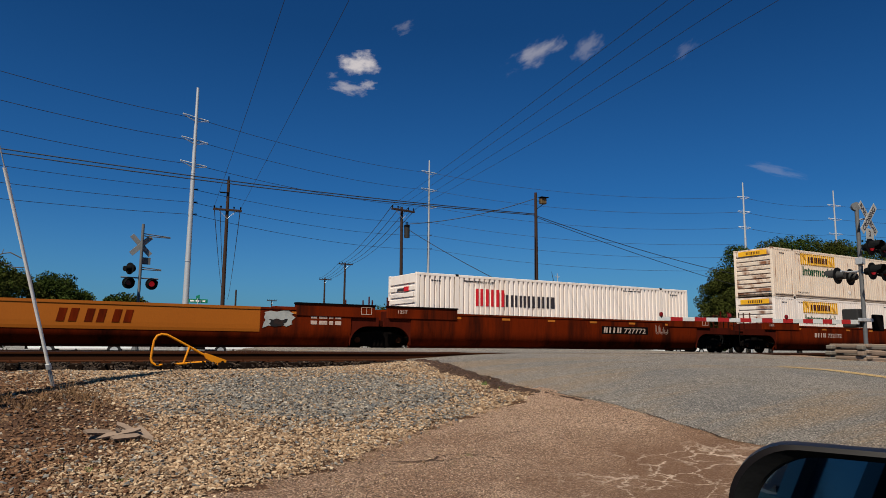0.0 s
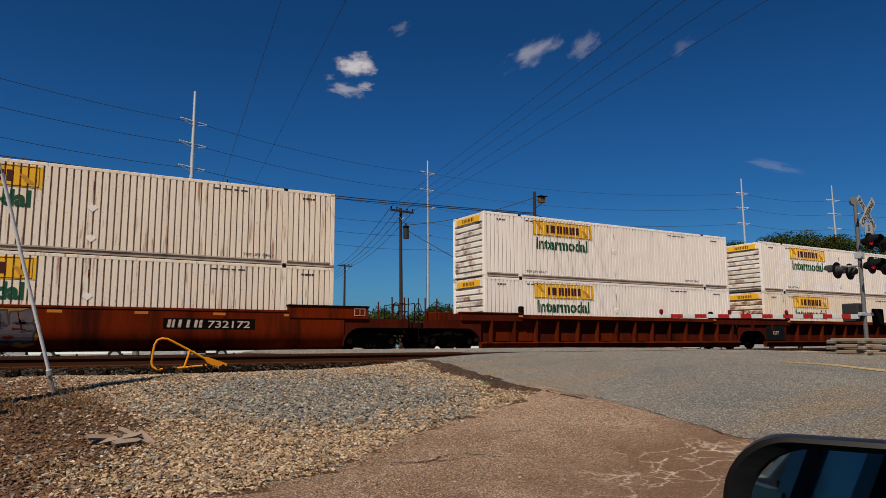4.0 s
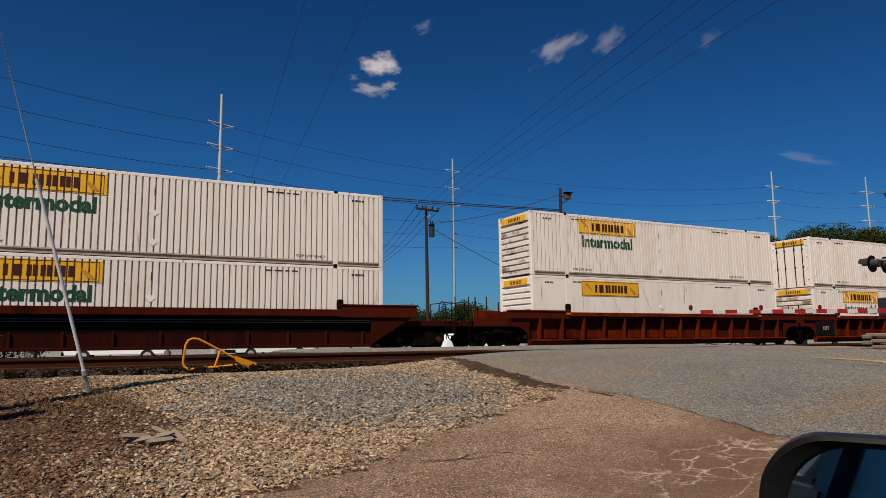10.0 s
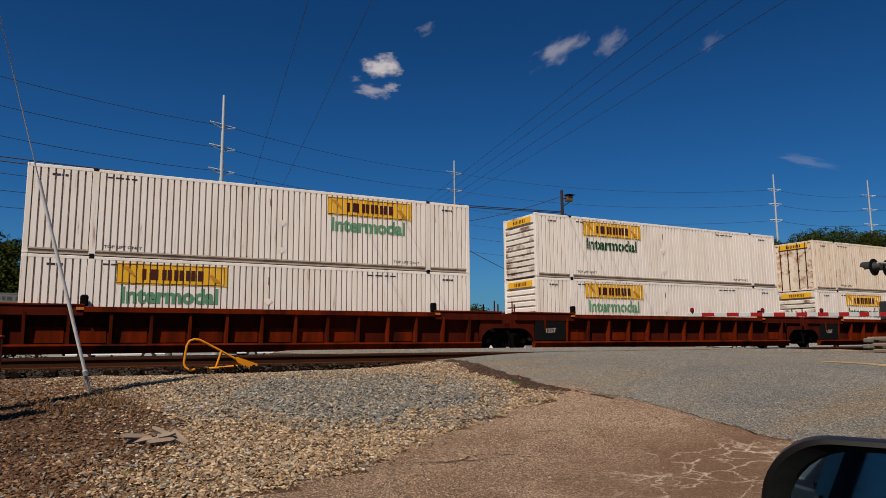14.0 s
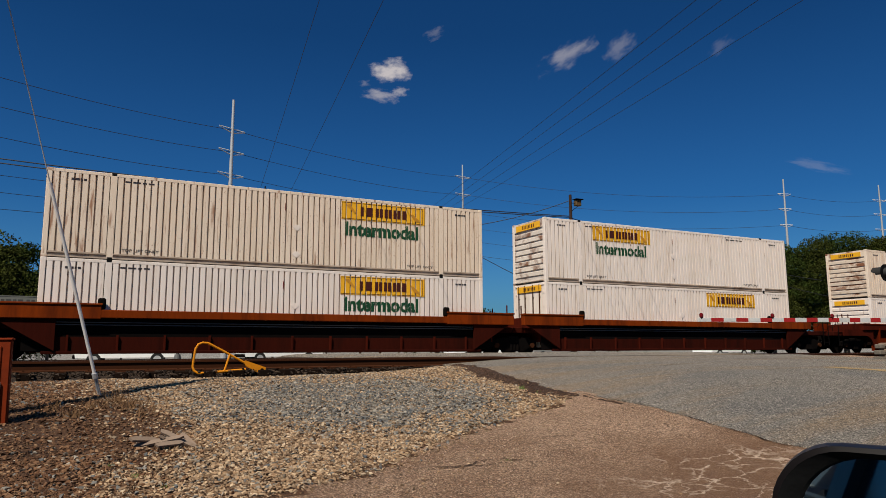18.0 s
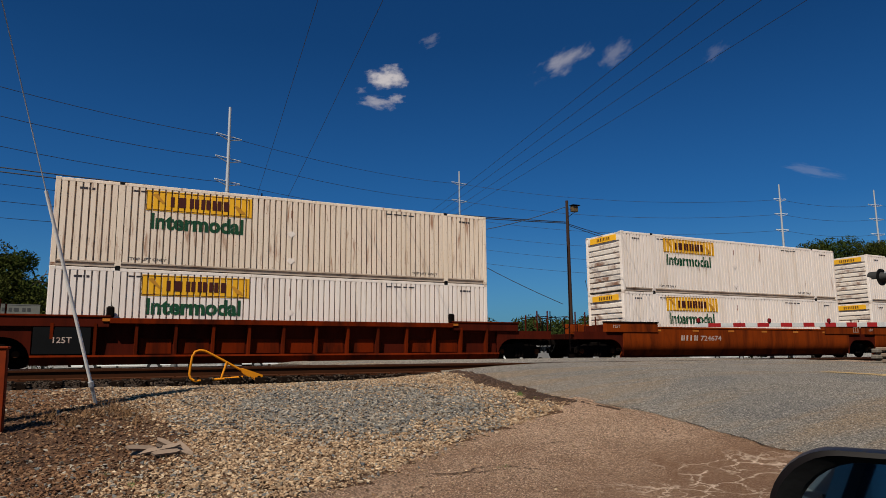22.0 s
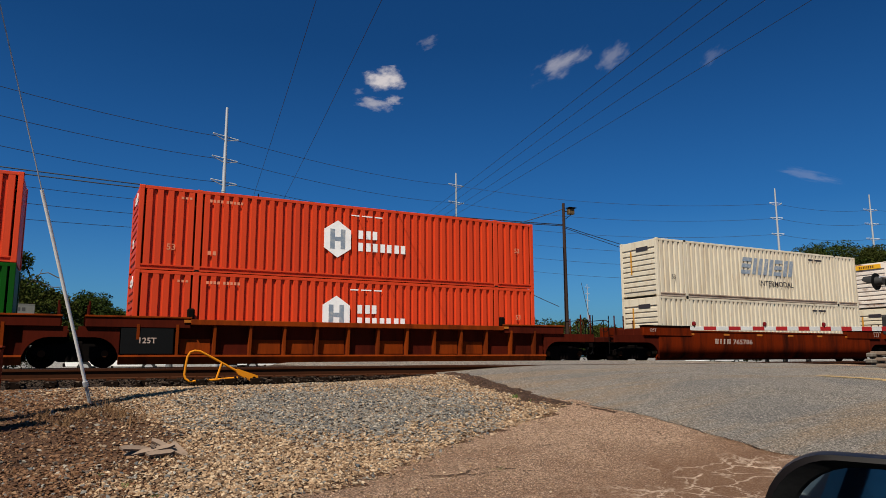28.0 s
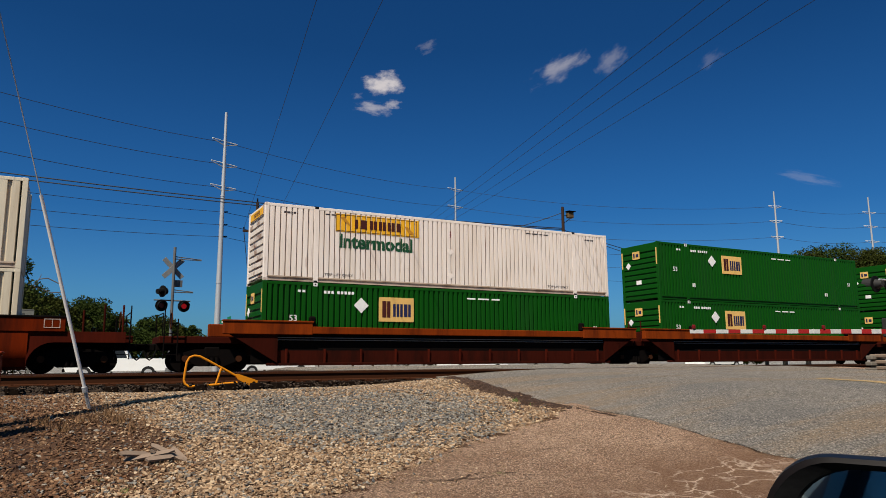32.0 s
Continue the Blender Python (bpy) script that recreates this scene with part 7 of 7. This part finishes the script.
for x, y, n, tall in ((0.62, 11.6, 90, 0.3), (0.8, 11.1, 120, 0.26), (0.3, 11.3, 120, 0.2), (0.05, 10.7, 100, 0.2), (0.9, 10.6, 60, 0.2), (-0.2, 11.2, 100, 0.2), (1.2, 8.5, 50, 0.12)):
    tuft("dry_grass_tuft", x, y, n, tall, STRAW, "dry brown grass tuft on the gravel", "grass tuft", 0.35)
for x, y, n, tall in ((0.62, 7.6, 60, 0.07), (0.9, 7.2, 50, 0.06), (7.0, 10.45, 70, 0.12), (7.1, 10.1, 40, 0.1), (4.45, 6.98, 40, 0.04), (0.4, 8.0, 30, 0.06)):
    tuft("weed_tuft", x, y, n, tall, WEED, "small green weed in the gravel", "weed", 0.14)


# ---- trees ----
def leaf_material(name, colour):
    ma = bpy.data.materials.new(name)
    ma.use_nodes = True
    nt = ma.node_tree
    bs = nt.nodes["Principled BSDF"]
    bs.inputs["Roughness"].default_value, bs.inputs["Specular IOR Level"].default_value = 0.8, 0.05
    ge = nt.nodes.new("ShaderNodeNewGeometry")
    mr_ = nt.nodes.new("ShaderNodeMapRange")
    mr_.inputs["To Min"].default_value, mr_.inputs["To Max"].default_value = 0.55, 1.5
    nt.links.new(ge.outputs["Random Per Island"], mr_.inputs[0])
    sc = nt.nodes.new("ShaderNodeVectorMath")
    sc.operation = "SCALE"
    sc.inputs[0].default_value = colour
    nt.links.new(mr_.outputs[0], sc.inputs["Scale"])
    nt.links.new(sc.outputs[0], bs.inputs["Base Color"])
    return ma


LEAF = leaf_material("oak_leaves", (0.024, 0.036, 0.006))
LEAF2 = leaf_material("dull_leaves", (0.030, 0.035, 0.006))
PINE = leaf_material("dark_needles", (0.024, 0.034, 0.008))
BARK = material("grey_bark", (0.10, 0.08, 0.06), 0.9, bump=0.5)


def tree(bearing, reach, tall, wide, leaves, seed, label="broad green tree with an uneven crown", clumps=70, per=300, size=0.24):
    p = at(bearing, reach)
    t = thing("tree", Matrix.Translation(p), label, "tree", "trees round the crossing")
    rs = np.random.RandomState(seed)
    lean_ = rs.uniform(-0.4, 0.4, 2)
    part("trunk", Geo().tube((0, 0, -0.3), (lean_[0] * 0.4, lean_[1] * 0.4, tall * 0.3), 0.045 * tall * 0.5, 0.03 * tall * 0.5, 9).tube((lean_[0] * 0.4, lean_[1] * 0.4, tall * 0.3), (lean_[0], lean_[1], tall * 0.72), 0.03 * tall * 0.5, 0.012 * tall * 0.5, 8), BARK, t, smooth=True)
    mids, limb = [], Geo()
    for k in range(clumps):
        a = rs.uniform(0, 2 * math.pi)
        h = rs.beta(1.6, 1.3)
        r = wide * 0.5 * math.sqrt(rs.uniform(0.05, 1)) * (0.55 + 0.75 * math.sin(math.pi * min(1, 0.18 + h * 0.85)))
        q = np.array([r * math.cos(a) + lean_[0], r * math.sin(a) + lean_[1], tall * (0.2 + 0.74 * h)])
        mids.append((q, rs.uniform(0.55, 1.2) * wide * 0.13))
        if k < 9:
            limb.tube((lean_[0] * 0.6, lean_[1] * 0.6, tall * rs.uniform(0.25, 0.5)), q, 0.05, 0.015, 6)
    part("limbs", limb, BARK, t)
    V, n = [], 0
    for q, s in mids:
        d = rs.normal(size=(per, 3))
        d *= (rs.uniform(0.05, 1, (per, 1)) ** (1 / 3)) / np.linalg.norm(d, axis=1)[:, None]
        c = q + d * s * 1.55 * np.array([1, 1, 0.78])
        u = rs.normal(size=(per, 3))
        u /= np.linalg.norm(u, axis=1)[:, None]
        w = np.cross(u, rs.normal(size=(per, 3)))
        w /= np.linalg.norm(w, axis=1)[:, None]
        z = size * rs.uniform(0.5, 1.2, (per, 1))
        V.append(np.stack([c - u * z * 0.5, c + w * z * 0.28, c + u * z * 0.5, c - w * z * 0.28], 1).reshape(-1, 3))
    V = np.concatenate(V)
    F = np.arange(len(V)).reshape(-1, 4)
    me = bpy.data.meshes.new("crown")
    me.from_pydata(V.tolist(), [], F.tolist())
    me.materials.append(leaves)
    part("crown", me, None, t, "loose crown of small leaves")
    return t


# beyond the tracks, by the station sign
tree(-6.6, 56, 8.9, 7.0, LEAF2, 1)
tree(-4.2, 58, 8.6, 4.6, LEAF, 2)
tree(-1.6, 66, 7.1, 4.6, LEAF2, 3)
tree(-3.4, 70, 5.4, 7.0, LEAF2, 9)
tree(1.5, 70, 7.0, 4.4, LEAF, 4)
tree(3.2, 78, 4.8, 3.4, LEAF2, 5, clumps=40)
tree(5.4, 80, 6.2, 3.8, LEAF, 6, clumps=44)
tree(6.9, 82, 6.1, 4.0, LEAF2, 7, clumps=44)
tree(8.1, 84, 5.5, 3.4, LEAF, 8, clumps=40)
# low wood line between the pole lines
for k in range(14):
    tree(24.0 + 1.3 * k, 118 + 6 * math.sin(k * 2.1), 6.6 + 1.1 * math.sin(k * 1.7), 7.5, PINE if k % 3 else LEAF2, 20 + k, "low dark tree of the far wood edge", clumps=44, per=150, size=0.38)
# large trees at the end of the street
for k, (bearing, reach, tall, wide) in enumerate(((52.6, 88, 10.6, 5.0), (53.8, 90, 13.0, 6.6), (55.3, 92, 13.4, 7.6), (57.2, 95, 14.6, 8.4), (59.3, 96, 14.0, 8.4), (61.2, 98, 13.8, 8.6), (63.3, 98, 13.4, 8.6), (65.6, 100, 13.4, 9.0), (52.6, 84, 7.0, 4.6), (51.2, 100, 4.6, 4.0))):
    tree(bearing, reach, tall, wide, LEAF if k % 2 else LEAF2, 50 + k, "tall dark green tree by the street", clumps=80, per=420, size=0.24)
# behind the eye, seen in the car mirror
tree(262, 26, 7.0, 6.5, LEAF, 80, "green tree behind the parked car", clumps=40)
tree(274, 40, 8.0, 7.0, LEAF2, 81, "green tree behind the parked car", clumps=40)
# bare branch that sticks out of the left tree
br = at(-2.9, 56, 5.2)
g = Geo().pipe([(0, 0, 0), (0.6, 0, 0.45), (1.0, 0, 0.95), (1.5, 0, 1.05), (2.2, 0, 0.7)], 0.035, 6).pipe([(0.6, 0, 0.45), (1.2, 0, 0.25), (1.8, 0, 0.05), (2.5, 0, 0.1)], 0.03, 6).pipe([(1.0, 0, 0.95), (1.1, 0.1, 1.3)], 0.02, 5)
solid("bare_branch", g, BARK, "bare dead branch reaching out of the tree", "branch", m=Matrix.Translation(br))


# ---- vehicles beyond the tracks ----
CARWHITE = material("white_car_paint", (0.74, 0.74, 0.72), 0.3, dirt=(0.5, 0.48, 0.45), scale=2, grain=0.03)
CARGREY = material("grey_car_paint", (0.30, 0.29, 0.28), 0.3, grain=0.04)
GLASS = material("dark_window_glass", (0.02, 0.025, 0.03), 0.08, grain=0.02, bump=0)
TYRE = material("tyre_rubber", (0.015, 0.015, 0.015), 0.8)


def vehicle(name, m, paint, label, roof, bed):
    """A parked car or pickup, about 4.8 m long, nose towards +x."""
    t = thing(name, m, label, "car", "vehicles beyond the tracks")
    low = [(-2.4, 0.45), (2.35, 0.42), (2.42, 0.75), (2.2, 0.95), (1.2, 1.05), (-2.35, 1.08)]
    part("body", Geo().extrude(low, -0.9, 0.9, "y"), paint, t)
    x0 = -0.6 if bed else -1.9
    cab = [(1.15, 1.05), (0.45, roof), (x0 + 0.3, roof), (x0, 1.07)]
    part("cabin", Geo().extrude(cab, -0.8, 0.8, "y"), paint, t)
    for s in (-1, 1):
        g = Geo().extrude([(0.95, 1.1), (0.4, roof - 0.08), (x0 + 0.38, roof - 0.08), (x0 + 0.14, 1.1)], s * 0.8 - 0.01, s * 0.8 + 0.01, "y")
        part("side_window", g, GLASS, t)
    for x in (-1.5, 1.5):
        for y in (-0.82, 0.82):
            w = part("wheel", Geo().disc((x, y, 0.34), (0, 1, 0), 0.34, 0.2, 18), TYRE, t, smooth=True)
            part("rim", Geo().disc((x, y + (0.105 if y > 0 else -0.105), 0.34), (0, 1, 0), 0.2, 0.01, 14), GALV, w)
    for y in (-0.65, 0.65):
        part("headlight", Geo().box(2.3, 2.41, y - 0.18, y + 0.18, 0.68, 0.82, 0.02), SIGNWHITE, t)
    part("bumper", Geo().box(2.3, 2.5, -0.85, 0.85, 0.4, 0.58, 0.03), GRIME, t)
    return t


for bearing, reach, turn_, paint, nm, label, roof, bed in ((3.6, 41, 172, CARWHITE, "pickup_truck", "white pickup truck waiting beyond the tracks", 1.75, True), (14.6, 44, 185, CARWHITE, "car", "white car waiting beyond the tracks", 1.5, False),
                                                          (36.0, 52, 10, CARGREY, "car", "grey car on the street beyond the tracks", 1.5, False), (30.5, 50, 0, CARWHITE, "car", "white car on the street beyond the tracks", 1.5, False), (49.0, 60, 5, CARWHITE, "pickup_truck", "white pickup truck on the street beyond the tracks", 1.75, True)):
    p = at(bearing, reach)
    vehicle(nm, Matrix.Translation(p) @ pose(0, 0, 0, 0, 0, turn_), paint, label, roof, bed)


# ---- clouds, far off ----
def cloud_material(seed, soft):
    ma = bpy.data.materials.new("cloud")
    ma.use_nodes = True
    nt = ma.node_tree
    nt.nodes.remove(nt.nodes["Principled BSDF"])
    out = nt.nodes["Material Output"]
    em, tr_, mx = nt.nodes.new("ShaderNodeEmission"), nt.nodes.new("ShaderNodeBsdfTransparent"), nt.nodes.new("ShaderNodeMixShader")
    co = nt.nodes.new("ShaderNodeTexCoord")
    mp = nt.nodes.new("ShaderNodeMapping")
    mp.inputs["Location"].default_value = (-1, -1, 0)
    mp.inputs["Scale"].default_value = (2, 2, 0)
    nt.links.new(co.outputs["UV"], mp.inputs[0])
    ln = nt.nodes.new("ShaderNodeVectorMath")
    ln.operation = "LENGTH"
    nt.links.new(mp.outputs[0], ln.inputs[0])
    n1 = nt.nodes.new("ShaderNodeTexNoise")
    n1.noise_dimensions = "4D"
    n1.inputs["W"].default_value = seed
    n1.inputs["Scale"].default_value, n1.inputs["Detail"].default_value, n1.inputs["Roughness"].default_value = 2.2, 7, 0.6
    nt.links.new(co.outputs["UV"], n1.inputs["Vector"])
    a = nt.nodes.new("ShaderNodeMath")
    a.operation = "MULTIPLY_ADD"
    a.inputs[1].default_value, a.inputs[2].default_value = 2.6, -0.75
    nt.links.new(n1.outputs[0], a.inputs[0])
    s_ = nt.nodes.new("ShaderNodeMath")
    s_.operation = "SUBTRACT"
    nt.links.new(a.outputs[0], s_.inputs[0])
    nt.links.new(ln.outputs["Value"], s_.inputs[1])
    r_ = nt.nodes.new("ShaderNodeMapRange")
    r_.interpolation_type = "SMOOTHSTEP"
    r_.inputs["From Min"].default_value, r_.inputs["From Max"].default_value, r_.inputs["To Max"].default_value = -0.45, 0.42, soft
    nt.links.new(s_.outputs[0], r_.inputs[0])
    em.inputs[0].default_value, em.inputs[1].default_value = (0.80, 0.74, 0.74, 1), 0.58
    nt.links.new(r_.outputs[0], mx.inputs[0])
    nt.links.new(tr_.outputs[0], mx.inputs[1])
    nt.links.new(em.outputs[0], mx.inputs[2])
    nt.links.new(mx.outputs[0], out.inputs[0])
    return ma


for k, (bearing, up_, w, h, roll_, soft) in enumerate(((23.1, 22.3, 3.6, 2.1, -6, 0.95), (22.3, 20.35, 3.2, 1.3, 4, 0.5), (27.0, 25.2, 2.0, 1.0, -25, 0.16), (38.0, 23.1, 5.4, 2.2, -27, 0.40), (42.5, 23.4, 3.0, 1.7, -35, 0.22), (50.3, 22.6, 2.4, 1.0, -35, 0.10), (56.4, 13.0, 4.6, 0.9, 20, 0.13), (24.0, 20.75, 1.5, 0.8, 0, 0.5), (21.0, 21.3, 1.0, 0.6, -15, 0.2))):
    far = 1500.0
    c = Vector((math.sin(radians(bearing)) * math.cos(radians(up_)), math.cos(radians(bearing)) * math.cos(radians(up_)), math.sin(radians(up_)))) * far
    me = bpy.data.meshes.new("cloud")
    a, b_ = far * math.tan(radians(w / 2)), far * math.tan(radians(h / 2))
    me.from_pydata([(-a, -b_, 0), (a, -b_, 0), (a, b_, 0), (-a, b_, 0)], [], [(0, 1, 2, 3)])
    uv = me.uv_layers.new()
    for i, q in enumerate(((0, 0), (1, 0), (1, 1), (0, 1))):
        uv.data[i].uv = q
    me.materials.append(cloud_material(k * 3.7 + 1, soft))
    ob = new("cloud_backdrop", me)
    ob.matrix_basis = look(c, (0, 0, HC), roll_)
    ob.visible_shadow = False
    tagged(ob, "small white fair-weather cloud in the distance", "cloud", "clouds", "structure")


# ---- the parked car from which the view is taken ----
CARBODY = material("dark_grey_car_paint", (0.05, 0.05, 0.052), 0.3, grain=0.03)
PLASTIC = material("black_grained_plastic", (0.006, 0.0045, 0.004), 0.42, grain=0.2, fine=400, bump=0, spec=0.12)
MIRROR = bpy.data.materials.new("mirror_glass")
MIRROR.use_nodes = True
q = MIRROR.node_tree.nodes["Principled BSDF"].inputs
q["Base Color"].default_value, q["Metallic"].default_value, q["Roughness"].default_value = (0.33, 0.40, 0.40, 1), 1.0, 0.02


def parked_car():
    t = thing("parked_car", pose(0, 0, -1.1), "dark parked car with a black door mirror", "car")
    z0 = 1.1 + HC
    part("door_panel", Geo().extrude([(0.13, 0.28), (0.2, 0.55), (0.2, 0.85), (0.16, z0 - 0.3), (0.1, z0 - 0.3), (0.1, 0.28)], -0.55, 0.75), CARBODY, t)
    part("rear_door", Geo().extrude([(0.13, 0.28), (0.2, 0.55), (0.2, 0.85), (0.16, z0 - 0.3), (0.1, z0 - 0.3), (0.1, 0.28)], -1.6, -0.56), CARBODY, t)
    part("rear_quarter", Geo().extrude([(0.1, 0.35), (0.18, 0.55), (0.18, 0.9), (0.12, z0 - 0.25), (0.05, z0 - 0.25), (0.05, 0.35)], -2.9, -1.61), CARBODY, t)
    part("front_wing", Geo().extrude([(0.05, 0.3), (0.16, 0.5), (0.16, 0.85), (-0.05, 0.98), (-0.1, 0.98), (-0.1, 0.3)], 0.9, 2.2), CARBODY, t)
    part("window_sill", Geo().box(-1.6, 0.72, 0.1, 0.165, z0 - 0.3, z0 - 0.275, 0.005), PLASTIC, t)
    def leaning(g):        # the upper body leans in
        g.v = [(x, y - 0.45 * (z - z0 + 0.28), z) for x, y, z in g.v]
        return g
    part("b_pillar", leaning(Geo().extrude([(-0.62, z0 - 0.28), (-0.46, z0 - 0.28), (-0.56, z0 + 0.14), (-0.7, z0 + 0.14)], 0.08, 0.14, "y")), PLASTIC, t)
    part("c_pillar", leaning(Geo().extrude([(-1.8, z0 - 0.28), (-1.5, z0 - 0.28), (-1.66, z0 + 0.12), (-2.0, z0 + 0.12)], 0.02, 0.12, "y")), CARBODY, t)
    part("rear_window", leaning(Geo().extrude([(-1.5, z0 - 0.28), (-0.63, z0 - 0.28), (-0.71, z0 + 0.13), (-1.64, z0 + 0.11)], 0.07, 0.08, "y")), GLASS, t)
    part("roof", Geo().box(-2.2, 0.1, -1.35, -0.05, z0 + 0.14, z0 + 0.19, 0.02), CARBODY, t)
    part("far_side", Geo().extrude([(-1.52, 0.28), (-1.6, 0.55), (-1.6, 0.85), (-1.56, z0 - 0.28), (-1.5, z0 - 0.28), (-1.5, 0.28)], -2.9, 2.2), CARBODY, t)
    part("bonnet", Geo().extrude([(0.9, 0.9), (0.9, 1.02), (1.6, 1.0), (2.2, 0.88), (2.35, 0.6), (2.3, 0.35), (2.2, 0.35), (2.2, 0.78)], -1.48, -0.12, "y"), CARBODY, t)
    part("boot_lid", Geo().extrude([(-2.25, z0 - 0.3), (-2.25, z0 - 0.22), (-2.85, z0 - 0.3), (-2.95, 0.5), (-2.88, 0.5), (-2.8, z0 - 0.4)], -1.48, 0.04, "y"), CARBODY, t)
    part("underbody", Geo().box(-2.85, 2.2, -1.48, 0.05, 0.24, 0.3, 0.01), PLASTIC, t)
    for x in (-1.9, 1.5):
        for y in (-1.42, -0.02):
            w = part("wheel", Geo().disc((x, y, 0.31), (0, 1, 0), 0.31, 0.2, 20), TYRE, t, smooth=True)
            part("rim", Geo().disc((x, y + (0.105 if y > -1 else -0.105), 0.31), (0, 1, 0), 0.19, 0.01, 14), GALV, w)
    # door mirror: an outline in the plane of the glass, drawn outboard and up
    n = Vector((math.sin(radians(248.3)) * 0.996, math.cos(radians(248.3)) * 0.997, 0.074))
    u = Vector((0, 0, 1)).cross(n).normalized()
    v = n.cross(u)
    v = v if v.z > 0 else -v
    o = Vector((0.702, 0.501, z0 - 0.107))
    def outline(grow, tip=0.0):
        pts = []
        r = 0.062
        x0, x1, y0, y1 = -0.035 - grow + tip, 0.21 + grow, -0.14 - grow, 0.006 + grow
        for cx, cy, a0 in ((x1 - r * 0.6, y1 - r * 0.6, 0), (x0 + r, y1 - r, 90), (x0 + r, y0 + r, 180), (x1 - r, y0 + r, 270)):
            rr = r * 0.6 if a0 == 0 else r
            for k in range(9):
                a = radians(a0 + 90 * k / 8)
                yy = cy + rr * math.sin(a)
                pts.append((cx + rr * math.cos(a) - 0.10 * (y1 - yy) , yy))
        return pts
    def lay(pts, depth):
        return [o + u * a + v * c - n * depth for a, c in pts]
    bezel = Geo()
    inner = [lay(outline(-0.0115, 0.016), 0.012), lay(outline(-0.0105, 0.012), 0.004), lay(outline(-0.005), -0.0038)]
    k = len(inner[0])
    for ring in inner:
        bezel.v += [tuple(p) for p in ring]
    for i in range(2):
        for j in range(k):
            bezel.f.append((i * k + j, i * k + (j + 1) % k, (i + 1) * k + (j + 1) % k, (i + 1) * k + j))
    bezel.m = [0] * len(bezel.f)
    house = Geo()
    rings = [lay(outline(-0.005), -0.004), lay(outline(0.0), -0.001), lay(outline(0.003), 0.02), lay(outline(-0.004), 0.06), lay(outline(-0.03), 0.09)]
    k = len(rings[0])
    for ring in rings:
        house.v += [tuple(p) for p in ring]
    for i in range(len(rings) - 1):
        for j in range(k):
            house.f.append((i * k + j, i * k + (j + 1) % k, (i + 1) * k + (j + 1) % k, (i + 1) * k + j))
    house.f.append(tuple(range((len(rings) - 1) * k, len(rings) * k)))
    house.m = [0] * len(house.f)
    mh = part("mirror_housing", house, PLASTIC, t, "black plastic mirror housing", smooth=True)
    part("mirror_bezel", bezel, BLACK, mh, "dull black bezel round the glass", smooth=True)
    glass = Geo()
    glass.v = [tuple(p) for p in lay(outline(-0.011, 0.014), 0.0085)]
    glass.f, glass.m = [tuple(range(k))], [0]
    part("mirror_glass", glass, MIRROR, mh, "reflecting mirror glass")
    part("mirror_arm", Geo().box(0.66, 0.76, 0.14, 0.3, z0 - 0.24, z0 - 0.18, 0.02), PLASTIC, t)


parked_car()
p = at(257.5, 9.5)
vehicle("van", Matrix.Translation(p) @ pose(0, 0, 0, 0, 0, 96), CARGREY, "grey van parked behind the car", 1.95, False)

motions()
